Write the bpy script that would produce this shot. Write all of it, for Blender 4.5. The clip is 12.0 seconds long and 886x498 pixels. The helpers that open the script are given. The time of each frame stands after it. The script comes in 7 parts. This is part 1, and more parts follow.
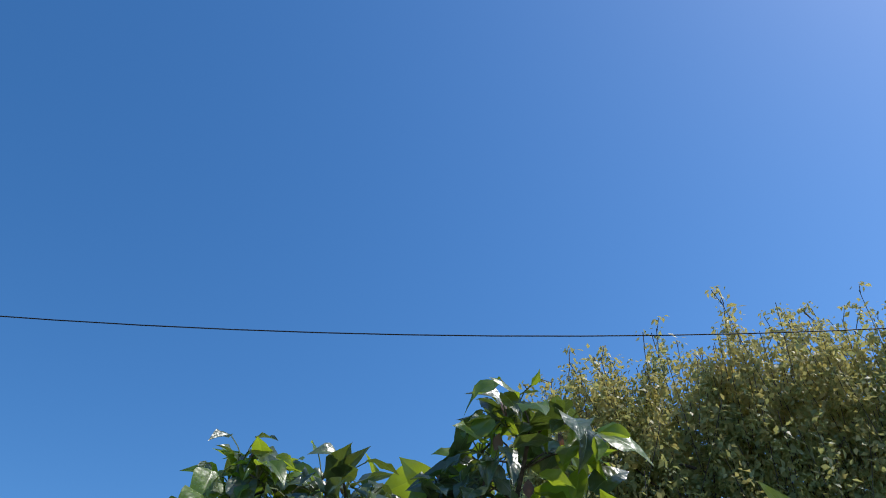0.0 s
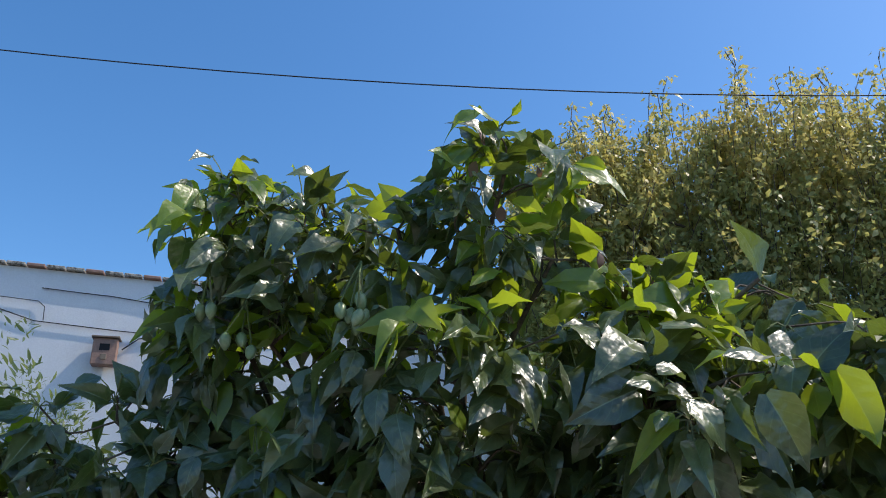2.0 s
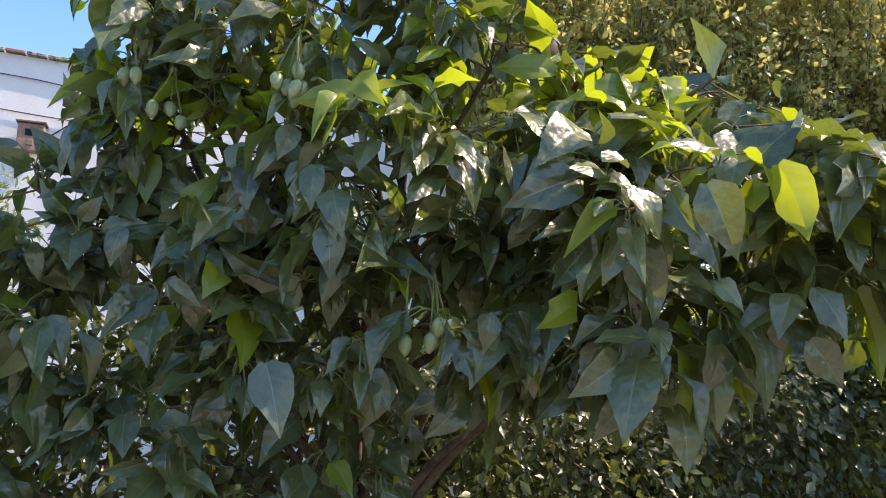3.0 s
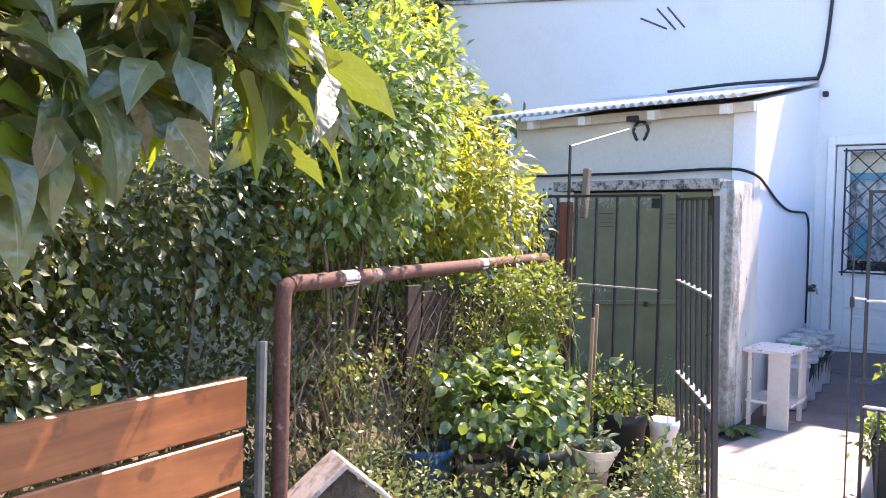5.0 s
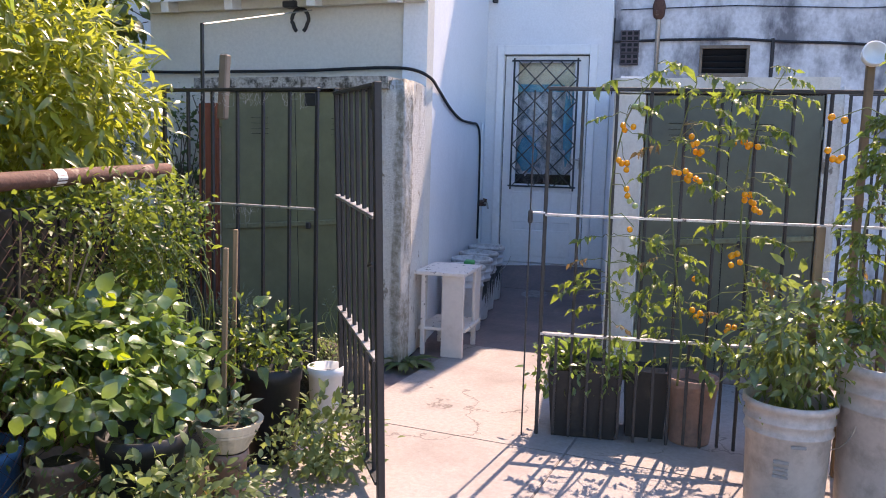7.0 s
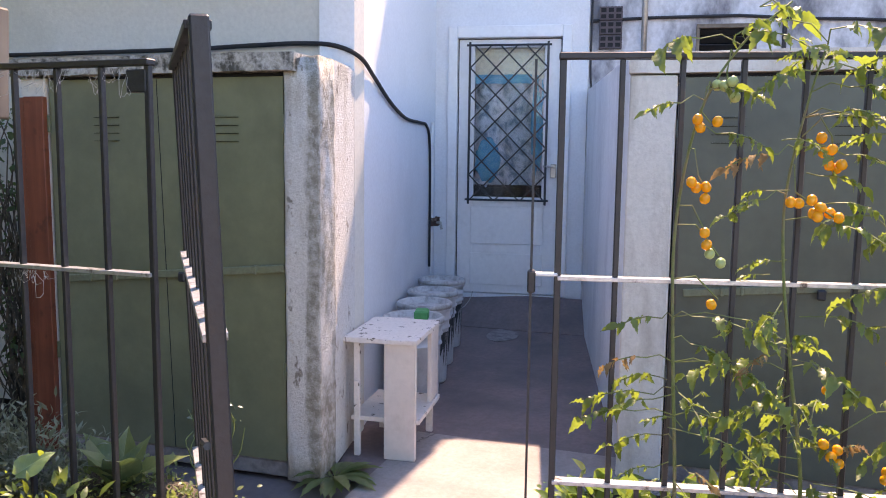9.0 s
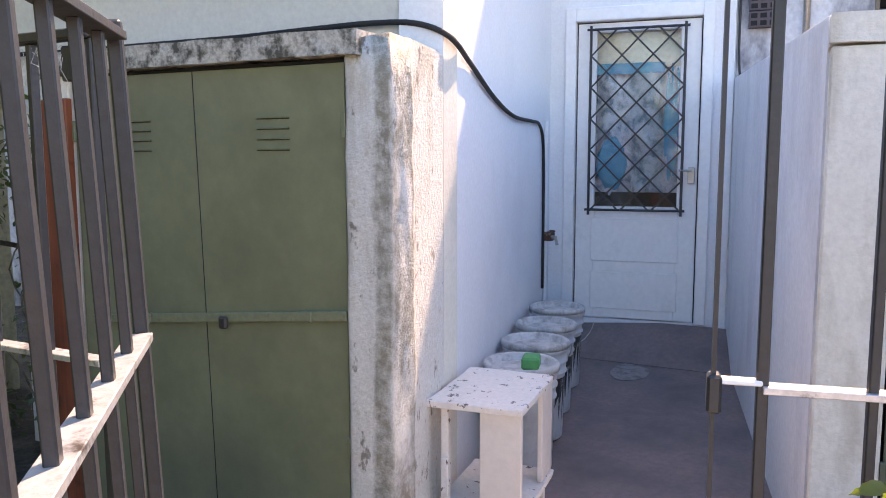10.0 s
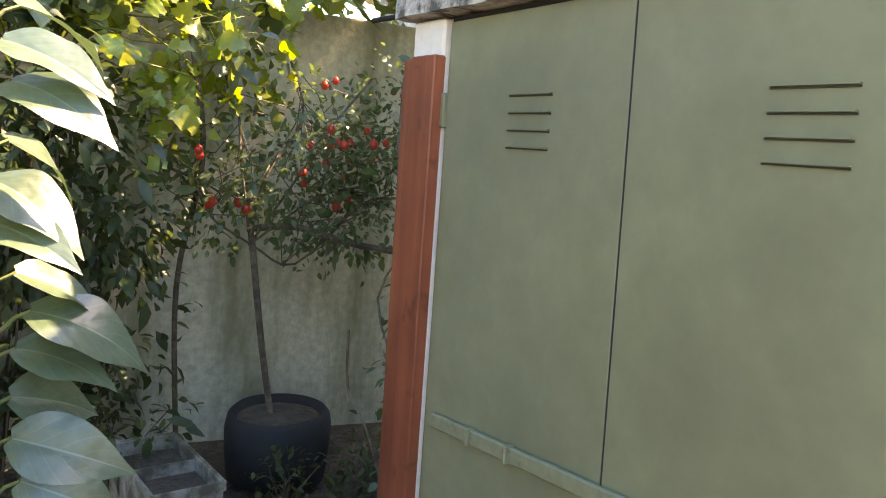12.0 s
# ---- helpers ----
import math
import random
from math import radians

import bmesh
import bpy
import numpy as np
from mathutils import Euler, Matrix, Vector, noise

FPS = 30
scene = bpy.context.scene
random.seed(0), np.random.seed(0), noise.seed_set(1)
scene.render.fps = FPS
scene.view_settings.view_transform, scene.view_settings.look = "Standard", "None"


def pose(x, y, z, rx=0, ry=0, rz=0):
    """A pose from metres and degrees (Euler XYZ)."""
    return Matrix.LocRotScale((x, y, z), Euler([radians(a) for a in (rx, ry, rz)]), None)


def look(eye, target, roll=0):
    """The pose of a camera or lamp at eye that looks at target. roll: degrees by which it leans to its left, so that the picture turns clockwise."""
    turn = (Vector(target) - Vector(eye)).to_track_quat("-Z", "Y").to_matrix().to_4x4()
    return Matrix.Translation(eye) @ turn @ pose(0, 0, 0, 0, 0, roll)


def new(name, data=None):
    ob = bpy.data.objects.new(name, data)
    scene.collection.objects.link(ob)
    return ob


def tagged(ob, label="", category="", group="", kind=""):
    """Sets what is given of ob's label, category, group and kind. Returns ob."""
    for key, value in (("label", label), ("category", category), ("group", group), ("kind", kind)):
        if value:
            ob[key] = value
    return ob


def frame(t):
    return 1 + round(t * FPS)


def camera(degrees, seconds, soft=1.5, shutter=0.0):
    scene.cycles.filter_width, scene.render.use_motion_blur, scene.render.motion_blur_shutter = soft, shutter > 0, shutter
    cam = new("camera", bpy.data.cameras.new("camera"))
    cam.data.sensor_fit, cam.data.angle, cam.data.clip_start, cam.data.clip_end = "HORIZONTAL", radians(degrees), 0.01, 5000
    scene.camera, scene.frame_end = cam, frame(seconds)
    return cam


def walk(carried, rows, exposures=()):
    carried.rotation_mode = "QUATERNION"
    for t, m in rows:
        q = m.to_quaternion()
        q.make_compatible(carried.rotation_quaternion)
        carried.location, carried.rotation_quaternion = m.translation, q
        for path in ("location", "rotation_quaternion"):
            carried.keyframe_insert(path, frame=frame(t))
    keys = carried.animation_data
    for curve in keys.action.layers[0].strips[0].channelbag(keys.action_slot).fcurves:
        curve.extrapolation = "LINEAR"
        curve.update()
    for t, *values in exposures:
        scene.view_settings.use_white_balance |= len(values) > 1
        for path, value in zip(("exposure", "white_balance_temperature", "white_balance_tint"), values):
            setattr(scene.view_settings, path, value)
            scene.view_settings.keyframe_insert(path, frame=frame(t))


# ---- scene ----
cam = camera(58.5, 12.0, soft=1.0)
PATH = [
    (0, (0.543, -0.254, 1.486), (0.654, 1.262, 2.786), -3.7),
    (0.5, (0.549, -0.248, 1.477), (0.657, 1.281, 2.761), -3.3),
    (1, (0.571, -0.225, 1.455), (0.673, 1.392, 2.627), -2.8),
    (1.5, (0.602, -0.183, 1.439), (0.701, 1.551, 2.43), -2.0),
    (2, (0.635, -0.166, 1.411), (0.723, 1.667, 2.207), -0.8),
    (2.5, (0.647, -0.115, 1.38), (0.741, 1.804, 1.933), 0.7),
    (2.7, (0.642, -0.098, 1.366), (0.766, 1.845, 1.824), 1.1),
    (4.3, (0.818, 0.077, 1.277), (1.925, 1.739, 1.382), 0.4),
    (4.5, (0.873, 0.088, 1.292), (2.066, 1.692, 1.364), 0.8),
    (5, (1.016, 0.169, 1.281), (2.419, 1.593, 1.226), 1.5),
    (5.5, (1.184, 0.266, 1.261), (2.822, 1.407, 1.138), 2.4),
    (6, (1.39, 0.4, 1.253), (3.187, 1.263, 1.088), 2.2),
    (6.5, (1.629, 0.455, 1.235), (3.451, 1.255, 1.036), 1.6),
    (7, (1.898, 0.542, 1.217), (3.729, 1.312, 0.982), 1.6),
    (9, (3.276, 1.094, 1.264), (5.155, 1.74, 1.036), 0.7),
    (9.5, (3.673, 1.192, 1.281), (5.527, 1.909, 1.054), 0.3),
    (10, (4.031, 1.353, 1.294), (5.795, 2.266, 1.065), -0.1),
    (10.5, (4.406, 1.548, 1.298), (6.017, 2.713, 1.08), -0.6),
    (11, (4.68, 1.751, 1.318), (6.079, 3.16, 1.079), -0.2),
    (11.5, (4.9, 2.0, 1.348), (6.145, 3.542, 1.081), -0.9),
    (12, (5.07, 2.272, 1.308), (6.05, 3.998, 1.056), 4.1),
]
EXPOSURES = [(0, 0.15, 6250, 11), (1, 0.17, 6250, 11), (1.5, 0.3, 6450, 12), (2, 0.55, 6900, 13), (2.5, 1.42, 8700, 23), (3.4, 1.6, 8300, 25), (4.5, 2.55, 8000, 28), (5.5, 2.32, 8700, 31), (6, 2.07, 8700, 30), (7, 1.78, 8400, 29), (9, 2.2, 9400, 33), (9.5, 2.34, 9900, 33), (10, 2.5, 10400, 32), (10.5, 2.62, 11000, 32), (11, 2.78, 11500, 31), (12, 3.36, 11500, 30)]
walk(cam, [(t, look(eye, target, roll)) for t, eye, target, roll in PATH], EXPOSURES)

# ---- world, sun and exposure ----
SUN_EL, SUN_AZ = 52.5, -2.0          # height, and turn from +x towards +y
world = bpy.data.worlds.new("world")
scene.world = world
world.use_nodes = True
wn = world.node_tree
sky = wn.nodes.new("ShaderNodeTexSky")
sky.sky_type = "NISHITA"
sky.sun_disc = False
sky.sun_elevation = radians(SUN_EL)
sky.sun_rotation = radians(90.0 - SUN_AZ)
sky.altitude = 200.0
sky.air_density, sky.dust_density, sky.ozone_density = 1.0, 0.8, 3.0
deep = wn.nodes.new("ShaderNodeHueSaturation")
deep.inputs["Saturation"].default_value = 1.28
wn.links.new(sky.outputs[0], deep.inputs["Color"])
wn.links.new(deep.outputs[0], wn.nodes["Background"].inputs[0])
wn.nodes["Background"].inputs[1].default_value = 0.15
sun_data = bpy.data.lights.new("sun", "SUN")
sun_data.energy, sun_data.angle, sun_data.color = 2.7, radians(0.5), (1.0, 0.955, 0.88)
sun = new("sun", sun_data)
ce = math.cos(radians(SUN_EL))
sun.matrix_world = look((12 * ce * math.cos(radians(SUN_AZ)), 12 * ce * math.sin(radians(SUN_AZ)), 12 * math.sin(radians(SUN_EL))), (0, 0, 0))

# ---- mesh helpers ----
rng = np.random.default_rng(7)


def part(name, data, material=None, parent=None, label="", smooth=False):
    """Links a bmesh or a mesh as one object under parent."""
    if isinstance(data, bmesh.types.BMesh):
        me = bpy.data.meshes.new(name)
        data.to_mesh(me)
        data.free()
    else:
        me = data
    if material is not None and not me.materials:
        me.materials.append(material)
    if smooth:
        me.polygons.foreach_set("use_smooth", [True] * len(me.polygons))
    ob = new(name, me)
    ob.parent = parent
    if label:
        tagged(ob, label)
    return ob


def thing(name, m, label, category, group="", kind=""):
    """An Empty that carries the parts of one thing."""
    ob = new(name)
    ob.empty_display_size = 0.1
    ob.matrix_world = m
    return tagged(ob, label, category, group, kind)


def box(bm, x0, x1, y0, y1, z0, z1, bevel=0.0, m=None):
    made = bmesh.ops.create_cube(bm, size=1.0)["verts"]
    for v in made:
        v.co = Vector(((x0 + x1) / 2 + v.co.x * (x1 - x0), (y0 + y1) / 2 + v.co.y * (y1 - y0), (z0 + z1) / 2 + v.co.z * (z1 - z0)))
    if bevel:
        edges = list({e for v in made for e in v.link_edges})
        out = bmesh.ops.bevel(bm, geom=edges, offset=bevel, segments=1, affect="EDGES")
        made = list({v for f in out["faces"] for v in f.verts} | {v for v in made if v.is_valid})
    if m is not None:
        bmesh.ops.transform(bm, matrix=m, verts=made)
    return made


def boxes(*rows, bevel=0.0, m=None):
    bm = bmesh.new()
    for row in rows:
        box(bm, *row, bevel=bevel, m=m)
    return bm


def prism(pts, z0, z1, bevel=0.0):
    """A block over a plan polygon; z1 may be one height or one a corner."""
    bm = bmesh.new()
    tops = z1 if isinstance(z1, (list, tuple)) else [z1] * len(pts)
    low = [bm.verts.new((x, y, z0)) for x, y in pts]
    top = [bm.verts.new((x, y, z)) for (x, y), z in zip(pts, tops)]
    n = len(pts)
    bm.faces.new(low[::-1]), bm.faces.new(top)
    for i in range(n):
        bm.faces.new((low[i], low[(i + 1) % n], top[(i + 1) % n], top[i]))
    bmesh.ops.recalc_face_normals(bm, faces=bm.faces)
    if bevel:
        bmesh.ops.bevel(bm, geom=list(bm.edges), offset=bevel, segments=2, affect="EDGES")
    return bm


def slab_wall(p, q, thick, z0, z1, bevel=0.0):
    """A wall from p to q; its thickness lies to the left of the way from p to q."""
    (ax, ay), (bx, by) = p, q
    n = math.hypot(bx - ax, by - ay)
    ox, oy = -(by - ay) / n * thick, (bx - ax) / n * thick
    return prism([p, q, (bx + ox, by + oy), (ax + ox, ay + oy)], z0, z1, bevel)


def tube(bm, pts, r, seg=6, caps=True):
    """A round bar along points; r is one radius or one a point."""
    pts = [Vector(p) for p in pts]
    rs = r if isinstance(r, (list, tuple)) else [r] * len(pts)
    rings = []
    ref = Vector((0, 0, 1))
    for i, p in enumerate(pts):
        d = (pts[min(i + 1, len(pts) - 1)] - pts[max(i - 1, 0)]).normalized()
        if abs(d.dot(ref)) > 0.95:
            ref = Vector((1, 0, 0)) if abs(d.x) < 0.9 else Vector((0, 1, 0))
        u = d.cross(ref).normalized()
        w = u.cross(d)
        rings.append([bm.verts.new(p + rs[i] * (math.cos(a) * u + math.sin(a) * w)) for a in (2 * math.pi * k / seg for k in range(seg))])
    for a, b in zip(rings, rings[1:]):
        for k in range(seg):
            bm.faces.new((a[k], a[(k + 1) % seg], b[(k + 1) % seg], b[k]))
    if caps:
        bm.faces.new(rings[0][::-1]), bm.faces.new(rings[-1])
    return bm


def tubes(paths, r, seg=6):
    bm = bmesh.new()
    for p in paths:
        tube(bm, p, r, seg)
    return bm


def lathe(profile, seg=28, bm=None):
    """A turned body from (radius, height) pairs, from the axis at the bottom."""
    bm = bm or bmesh.new()
    rings = []
    for r, z in profile:
        rings.append([bm.verts.new((r * math.cos(2 * math.pi * k / seg), r * math.sin(2 * math.pi * k / seg), z)) for k in range(seg)] if r > 1e-5 else [bm.verts.new((0, 0, z))])
    for a, b in zip(rings, rings[1:]):
        for k in range(seg):
            j = (k + 1) % seg
            if len(a) == 1 and len(b) > 1:
                bm.faces.new((a[0], b[j], b[k]))
            elif len(b) == 1 and len(a) > 1:
                bm.faces.new((a[k], a[j], b[0]))
            elif len(a) > 1:
                bm.faces.new((a[k], a[j], b[j], b[k]))
    bmesh.ops.recalc_face_normals(bm, faces=bm.faces)
    return bm


def smooth_path(pts, n=8):
    """Points on a curve through pts (Catmull-Rom)."""
    p = [Vector(q) for q in pts]
    p = [2 * p[0] - p[1]] + p + [2 * p[-1] - p[-2]]
    out = []
    for i in range(1, len(p) - 2):
        for k in range(n):
            t = k / n
            out.append(0.5 * (2 * p[i] + (p[i + 1] - p[i - 1]) * t + (2 * p[i - 1] - 5 * p[i] + 4 * p[i + 1] - p[i + 2]) * t * t + (3 * p[i] - p[i - 1] - 3 * p[i + 1] + p[i + 2]) * t ** 3))
    return out + [p[-2]]


def raw_mesh(name, verts, faces, smooth=True):
    """A mesh from numpy arrays; all faces have the same number of corners."""
    me = bpy.data.meshes.new(name)
    me.vertices.add(len(verts))
    me.vertices.foreach_set("co", np.asarray(verts, np.float32).ravel())
    n, k = faces.shape
    me.loops.add(n * k)
    me.loops.foreach_set("vertex_index", faces.astype(np.int32).ravel())
    me.polygons.add(n)
    me.polygons.foreach_set("loop_start", np.arange(0, n * k, k, dtype=np.int32))
    me.polygons.foreach_set("use_smooth", np.full(n, smooth))
    me.update(calc_edges=True)
    return me


# leaf shapes: along +y, length 1, face up
def leaf_shape(width, rows=5, fold=0.18, droop=0.25, peak=0.35, wave=0.0, tip=1.0, lobes=0):
    v, f = [], []
    for i in range(rows + 1):
        t = i / rows
        w = width * 0.5 * (math.sin(math.pi * t ** (math.log(0.5) / math.log(peak))) ** tip if 0 < t < 1 else 0.02)
        if lobes:
            w *= 0.55 + 0.6 * abs(math.sin(lobes * math.pi * t))
        z = -droop * t * t
        y = t * (1 - 0.25 * droop * t)
        q = wave * math.sin(i * 2.4)
        v += [(-w, y, z + fold * w + q * w), (0, y, z), (w, y, z + fold * w - q * w)]
        if i:
            a = 3 * (i - 1)
            f += [(a, a + 1, a + 4, a + 3), (a + 1, a + 2, a + 5, a + 4)]
    return np.array(v), np.array(f)


def broad_leaf(width, fold, droop, wave, seed, rows=6):
    """A broad leaf: heart-shaped base, long drawn-out tip, sunk midrib, folded halves, wavy edges."""
    v, f, rib, cols = [], [], [], (-1.0, -0.5, -0.07, 0.0, 0.07, 0.5, 1.0)
    for i in range(rows + 1):
        t = i / rows
        w = width * 0.5 * float(np.interp(t, (0, 0.06, 0.16, 0.30, 0.45, 0.60, 0.75, 0.88, 1.0), (0.26, 0.62, 0.88, 1.0, 0.95, 0.77, 0.48, 0.19, 0.01)))
        y = t * (1 - 0.3 * droop * t)
        for c in cols:
            z = -droop * t * t + fold * w * abs(c) - 0.35 * fold * w * c * c
            z += wave * abs(c) ** 1.3 * w * (math.sin(6.5 * t + (2.0 if c > 0 else 0.3) + seed) + 0.35 * math.sin(17 * t + 3.1 * c + seed))
            v.append((c * w * (1 - 0.15 * fold * fold), y - (0.05 * width * abs(c) if i == 0 else 0), z))
            rib.append((1 - abs(c), t, 1.0))
        if i:
            a = 7 * (i - 1)
            f += [(a + k, a + k + 1, a + k + 8, a + k + 7) for k in range(6)]
    return np.array(v), np.array(f), np.array(rib)


BROAD = [broad_leaf(0.58, 0.35, 0.34, 0.30, 0.3), broad_leaf(0.52, 0.75, 0.22, 0.34, 1.9), broad_leaf(0.62, 0.22, 0.50, 0.28, 3.4), broad_leaf(0.44, 0.95, 0.46, 0.34, 4.4), broad_leaf(0.50, -0.30, 0.40, 0.40, 5.6)]
LEAF_OVAL = leaf_shape(0.55, 4, 0.2, 0.2, 0.45)
LEAF_ROUND = leaf_shape(0.74, 5, 0.22, 0.28, 0.48)
LEAF_SLIM = leaf_shape(0.40, 3, 0.25, 0.25, 0.42)
LEAF_FIG = leaf_shape(0.8, 5, 0.2, 0.35, 0.4, 0.15, 1.0, 1.6)
LEAF_SMALL = leaf_shape(0.5, 2, 0.25, 0.15, 0.5)
LEAF_CHIP = (np.array([(0, 0, 0), (0.27, 0.46, 0.05), (0, 1, -0.10), (-0.27, 0.46, 0.05)]), np.array([(0, 1, 2, 3)]))
LEAF_THIN = leaf_shape(0.24, 3, 0.3, 0.35, 0.4)
LEAF_VINE = leaf_shape(0.86, 9, 0.22, 0.30, 0.36, 0.15, 0.8, 2.4)
LEAF_TOM = leaf_shape(0.46, 10, 0.40, 0.50, 0.34, 0.35, 1.0, 4.4)


def unit(a):
    return a / np.maximum(np.linalg.norm(a, axis=-1, keepdims=True), 1e-9)


def ribbed(me, rib):
    """Marks the midribs, for the leaf materials."""
    me.attributes.new("leaf_place", "FLOAT_VECTOR", "POINT").data.foreach_set("vector", np.asarray(rib, np.float32).ravel())
    me.polygons.foreach_set("use_smooth", [True] * len(me.polygons))
    return me


def leaf_cloud(name, shape, pos, way, up, size):
    """One mesh of many leaves at pos, pointing along way, faces towards up."""
    sv, sf = shape[:2]
    way = unit(np.asarray(way, float))
    side = unit(np.cross(way, up))
    nrm = np.cross(side, way)
    size = np.asarray(size, float).reshape(-1, 1, 1)
    v = pos[:, None, :] + size * (sv[None, :, 0:1] * side[:, None] + sv[None, :, 1:2] * way[:, None] + sv[None, :, 2:3] * nrm[:, None])
    f = sf[None] + (np.arange(len(pos)) * len(sv))[:, None, None]
    me = raw_mesh(name, v.reshape(-1, 3), f.reshape(-1, sf.shape[1]))
    return ribbed(me, np.tile(shape[2], (len(pos), 1))) if len(shape) > 2 else me


def blob_points(n, blobs, shell=0.45):
    """Points in ellipsoids (centre, radii), more of them near the outside; also the way outwards."""
    vol = np.array([b[1][0] * b[1][1] * b[1][2] for b in blobs]) ** 0.75
    which = rng.choice(len(blobs), n, p=vol / vol.sum())
    d = unit(rng.normal(size=(n, 3)))
    r = (shell + (1 - shell) * rng.random(n) ** 0.6)[:, None]
    c, rad = np.array([b[0] for b in blobs])[which], np.array([b[1] for b in blobs])[which]
    return c + d * rad * r, unit(d / rad)


def clumped(n, blobs, clumps, spread, shell=0.45):
    """Leaf places gathered round clump centres."""
    cp, cd = blob_points(clumps, blobs, shell)
    k = rng.integers(0, clumps, n)
    off = rng.normal(size=(n, 3)).clip(-1.6, 1.6) * spread
    return cp[k] + off, unit(cd[k] + 0.8 * unit(off)), cp


# ---- materials ----
def mat(name):
    m = bpy.data.materials.new(name)
    m.use_nodes = True
    nt = m.node_tree
    return m, nt, nt.nodes["Principled BSDF"]


def node(nt, kind, **kw):
    n = nt.nodes.new("ShaderNode" + kind)
    for k, v in kw.items():
        if k in n.inputs:
            n.inputs[k].default_value = v
    return n


def noise_tex(nt, scale, detail=4.0, rough=0.6, stretch=None):
    n = node(nt, "TexNoise", Scale=scale, Detail=detail, Roughness=rough)
    geo = nt.nodes.new("ShaderNodeNewGeometry")
    if stretch:
        mp = nt.nodes.new("ShaderNodeMapping")
        mp.inputs["Scale"].default_value = stretch
        nt.links.new(geo.outputs["Position"], mp.inputs["Vector"])
        nt.links.new(mp.outputs[0], n.inputs["Vector"])
    else:
        nt.links.new(geo.outputs["Position"], n.inputs["Vector"])
    return n


def ramp(nt, src, stops):
    r = nt.nodes.new("ShaderNodeValToRGB")
    els = r.color_ramp.elements
    while len(els) < len(stops):
        els.new(0.5)
    for e, (p, c) in zip(els, stops):
        e.position, e.color = p, (c, c, c, 1) if isinstance(c, (int, float)) else (*c, 1)
    nt.links.new(src, r.inputs[0])
    return r


def blend(nt, fac, a, b, mode="MIX"):
    m = nt.nodes.new("ShaderNodeMix")
    m.data_type, m.blend_type = "RGBA", mode
    for sock, val in ((m.inputs[0], fac), (m.inputs[6], a), (m.inputs[7], b)):
        if isinstance(val, bpy.types.NodeSocket):
            nt.links.new(val, sock)
        elif isinstance(val, (int, float)):
            sock.default_value = val
        else:
            sock.default_value = (*val, 1)
    return m.outputs[2]


def bump(nt, bsdf, src, strength, dist=0.01):
    b = node(nt, "Bump", Strength=strength, Distance=dist)
    nt.links.new(src, b.inputs["Height"])
    nt.links.new(b.outputs[0], bsdf.inputs["Normal"])


def surface(name, base, stain=None, scale=3.0, low=0.45, high=0.65, grain=40.0, vary=0.12, rough=0.85, bumps=0.3, metal=0.0, stretch=None, amount=1.0, dist=0.006):
    """A rough surface: base colour, stains at a large scale, grain and relief at a small one."""
    m, nt, b = mat(name)
    big = noise_tex(nt, scale, 6.0, 0.65, stretch)
    fine = noise_tex(nt, grain, 4.0, 0.6)
    dark = tuple(c * (1 - vary) for c in base)
    lite = tuple(min(c * (1 + vary), 0.95) for c in base)
    g = ramp(nt, fine.outputs[0], [(0.3, dark), (0.7, lite)])
    col = g.outputs[0]
    if stain:
        k = ramp(nt, big.outputs[0], [(low, 0.0), (high, amount)])
        col = blend(nt, k.outputs[0], col, stain)
    nt.links.new(col, b.inputs["Base Color"])
    b.inputs["Roughness"].default_value, b.inputs["Metallic"].default_value = rough, metal
    bump(nt, b, fine.outputs[0], bumps, dist)
    return m


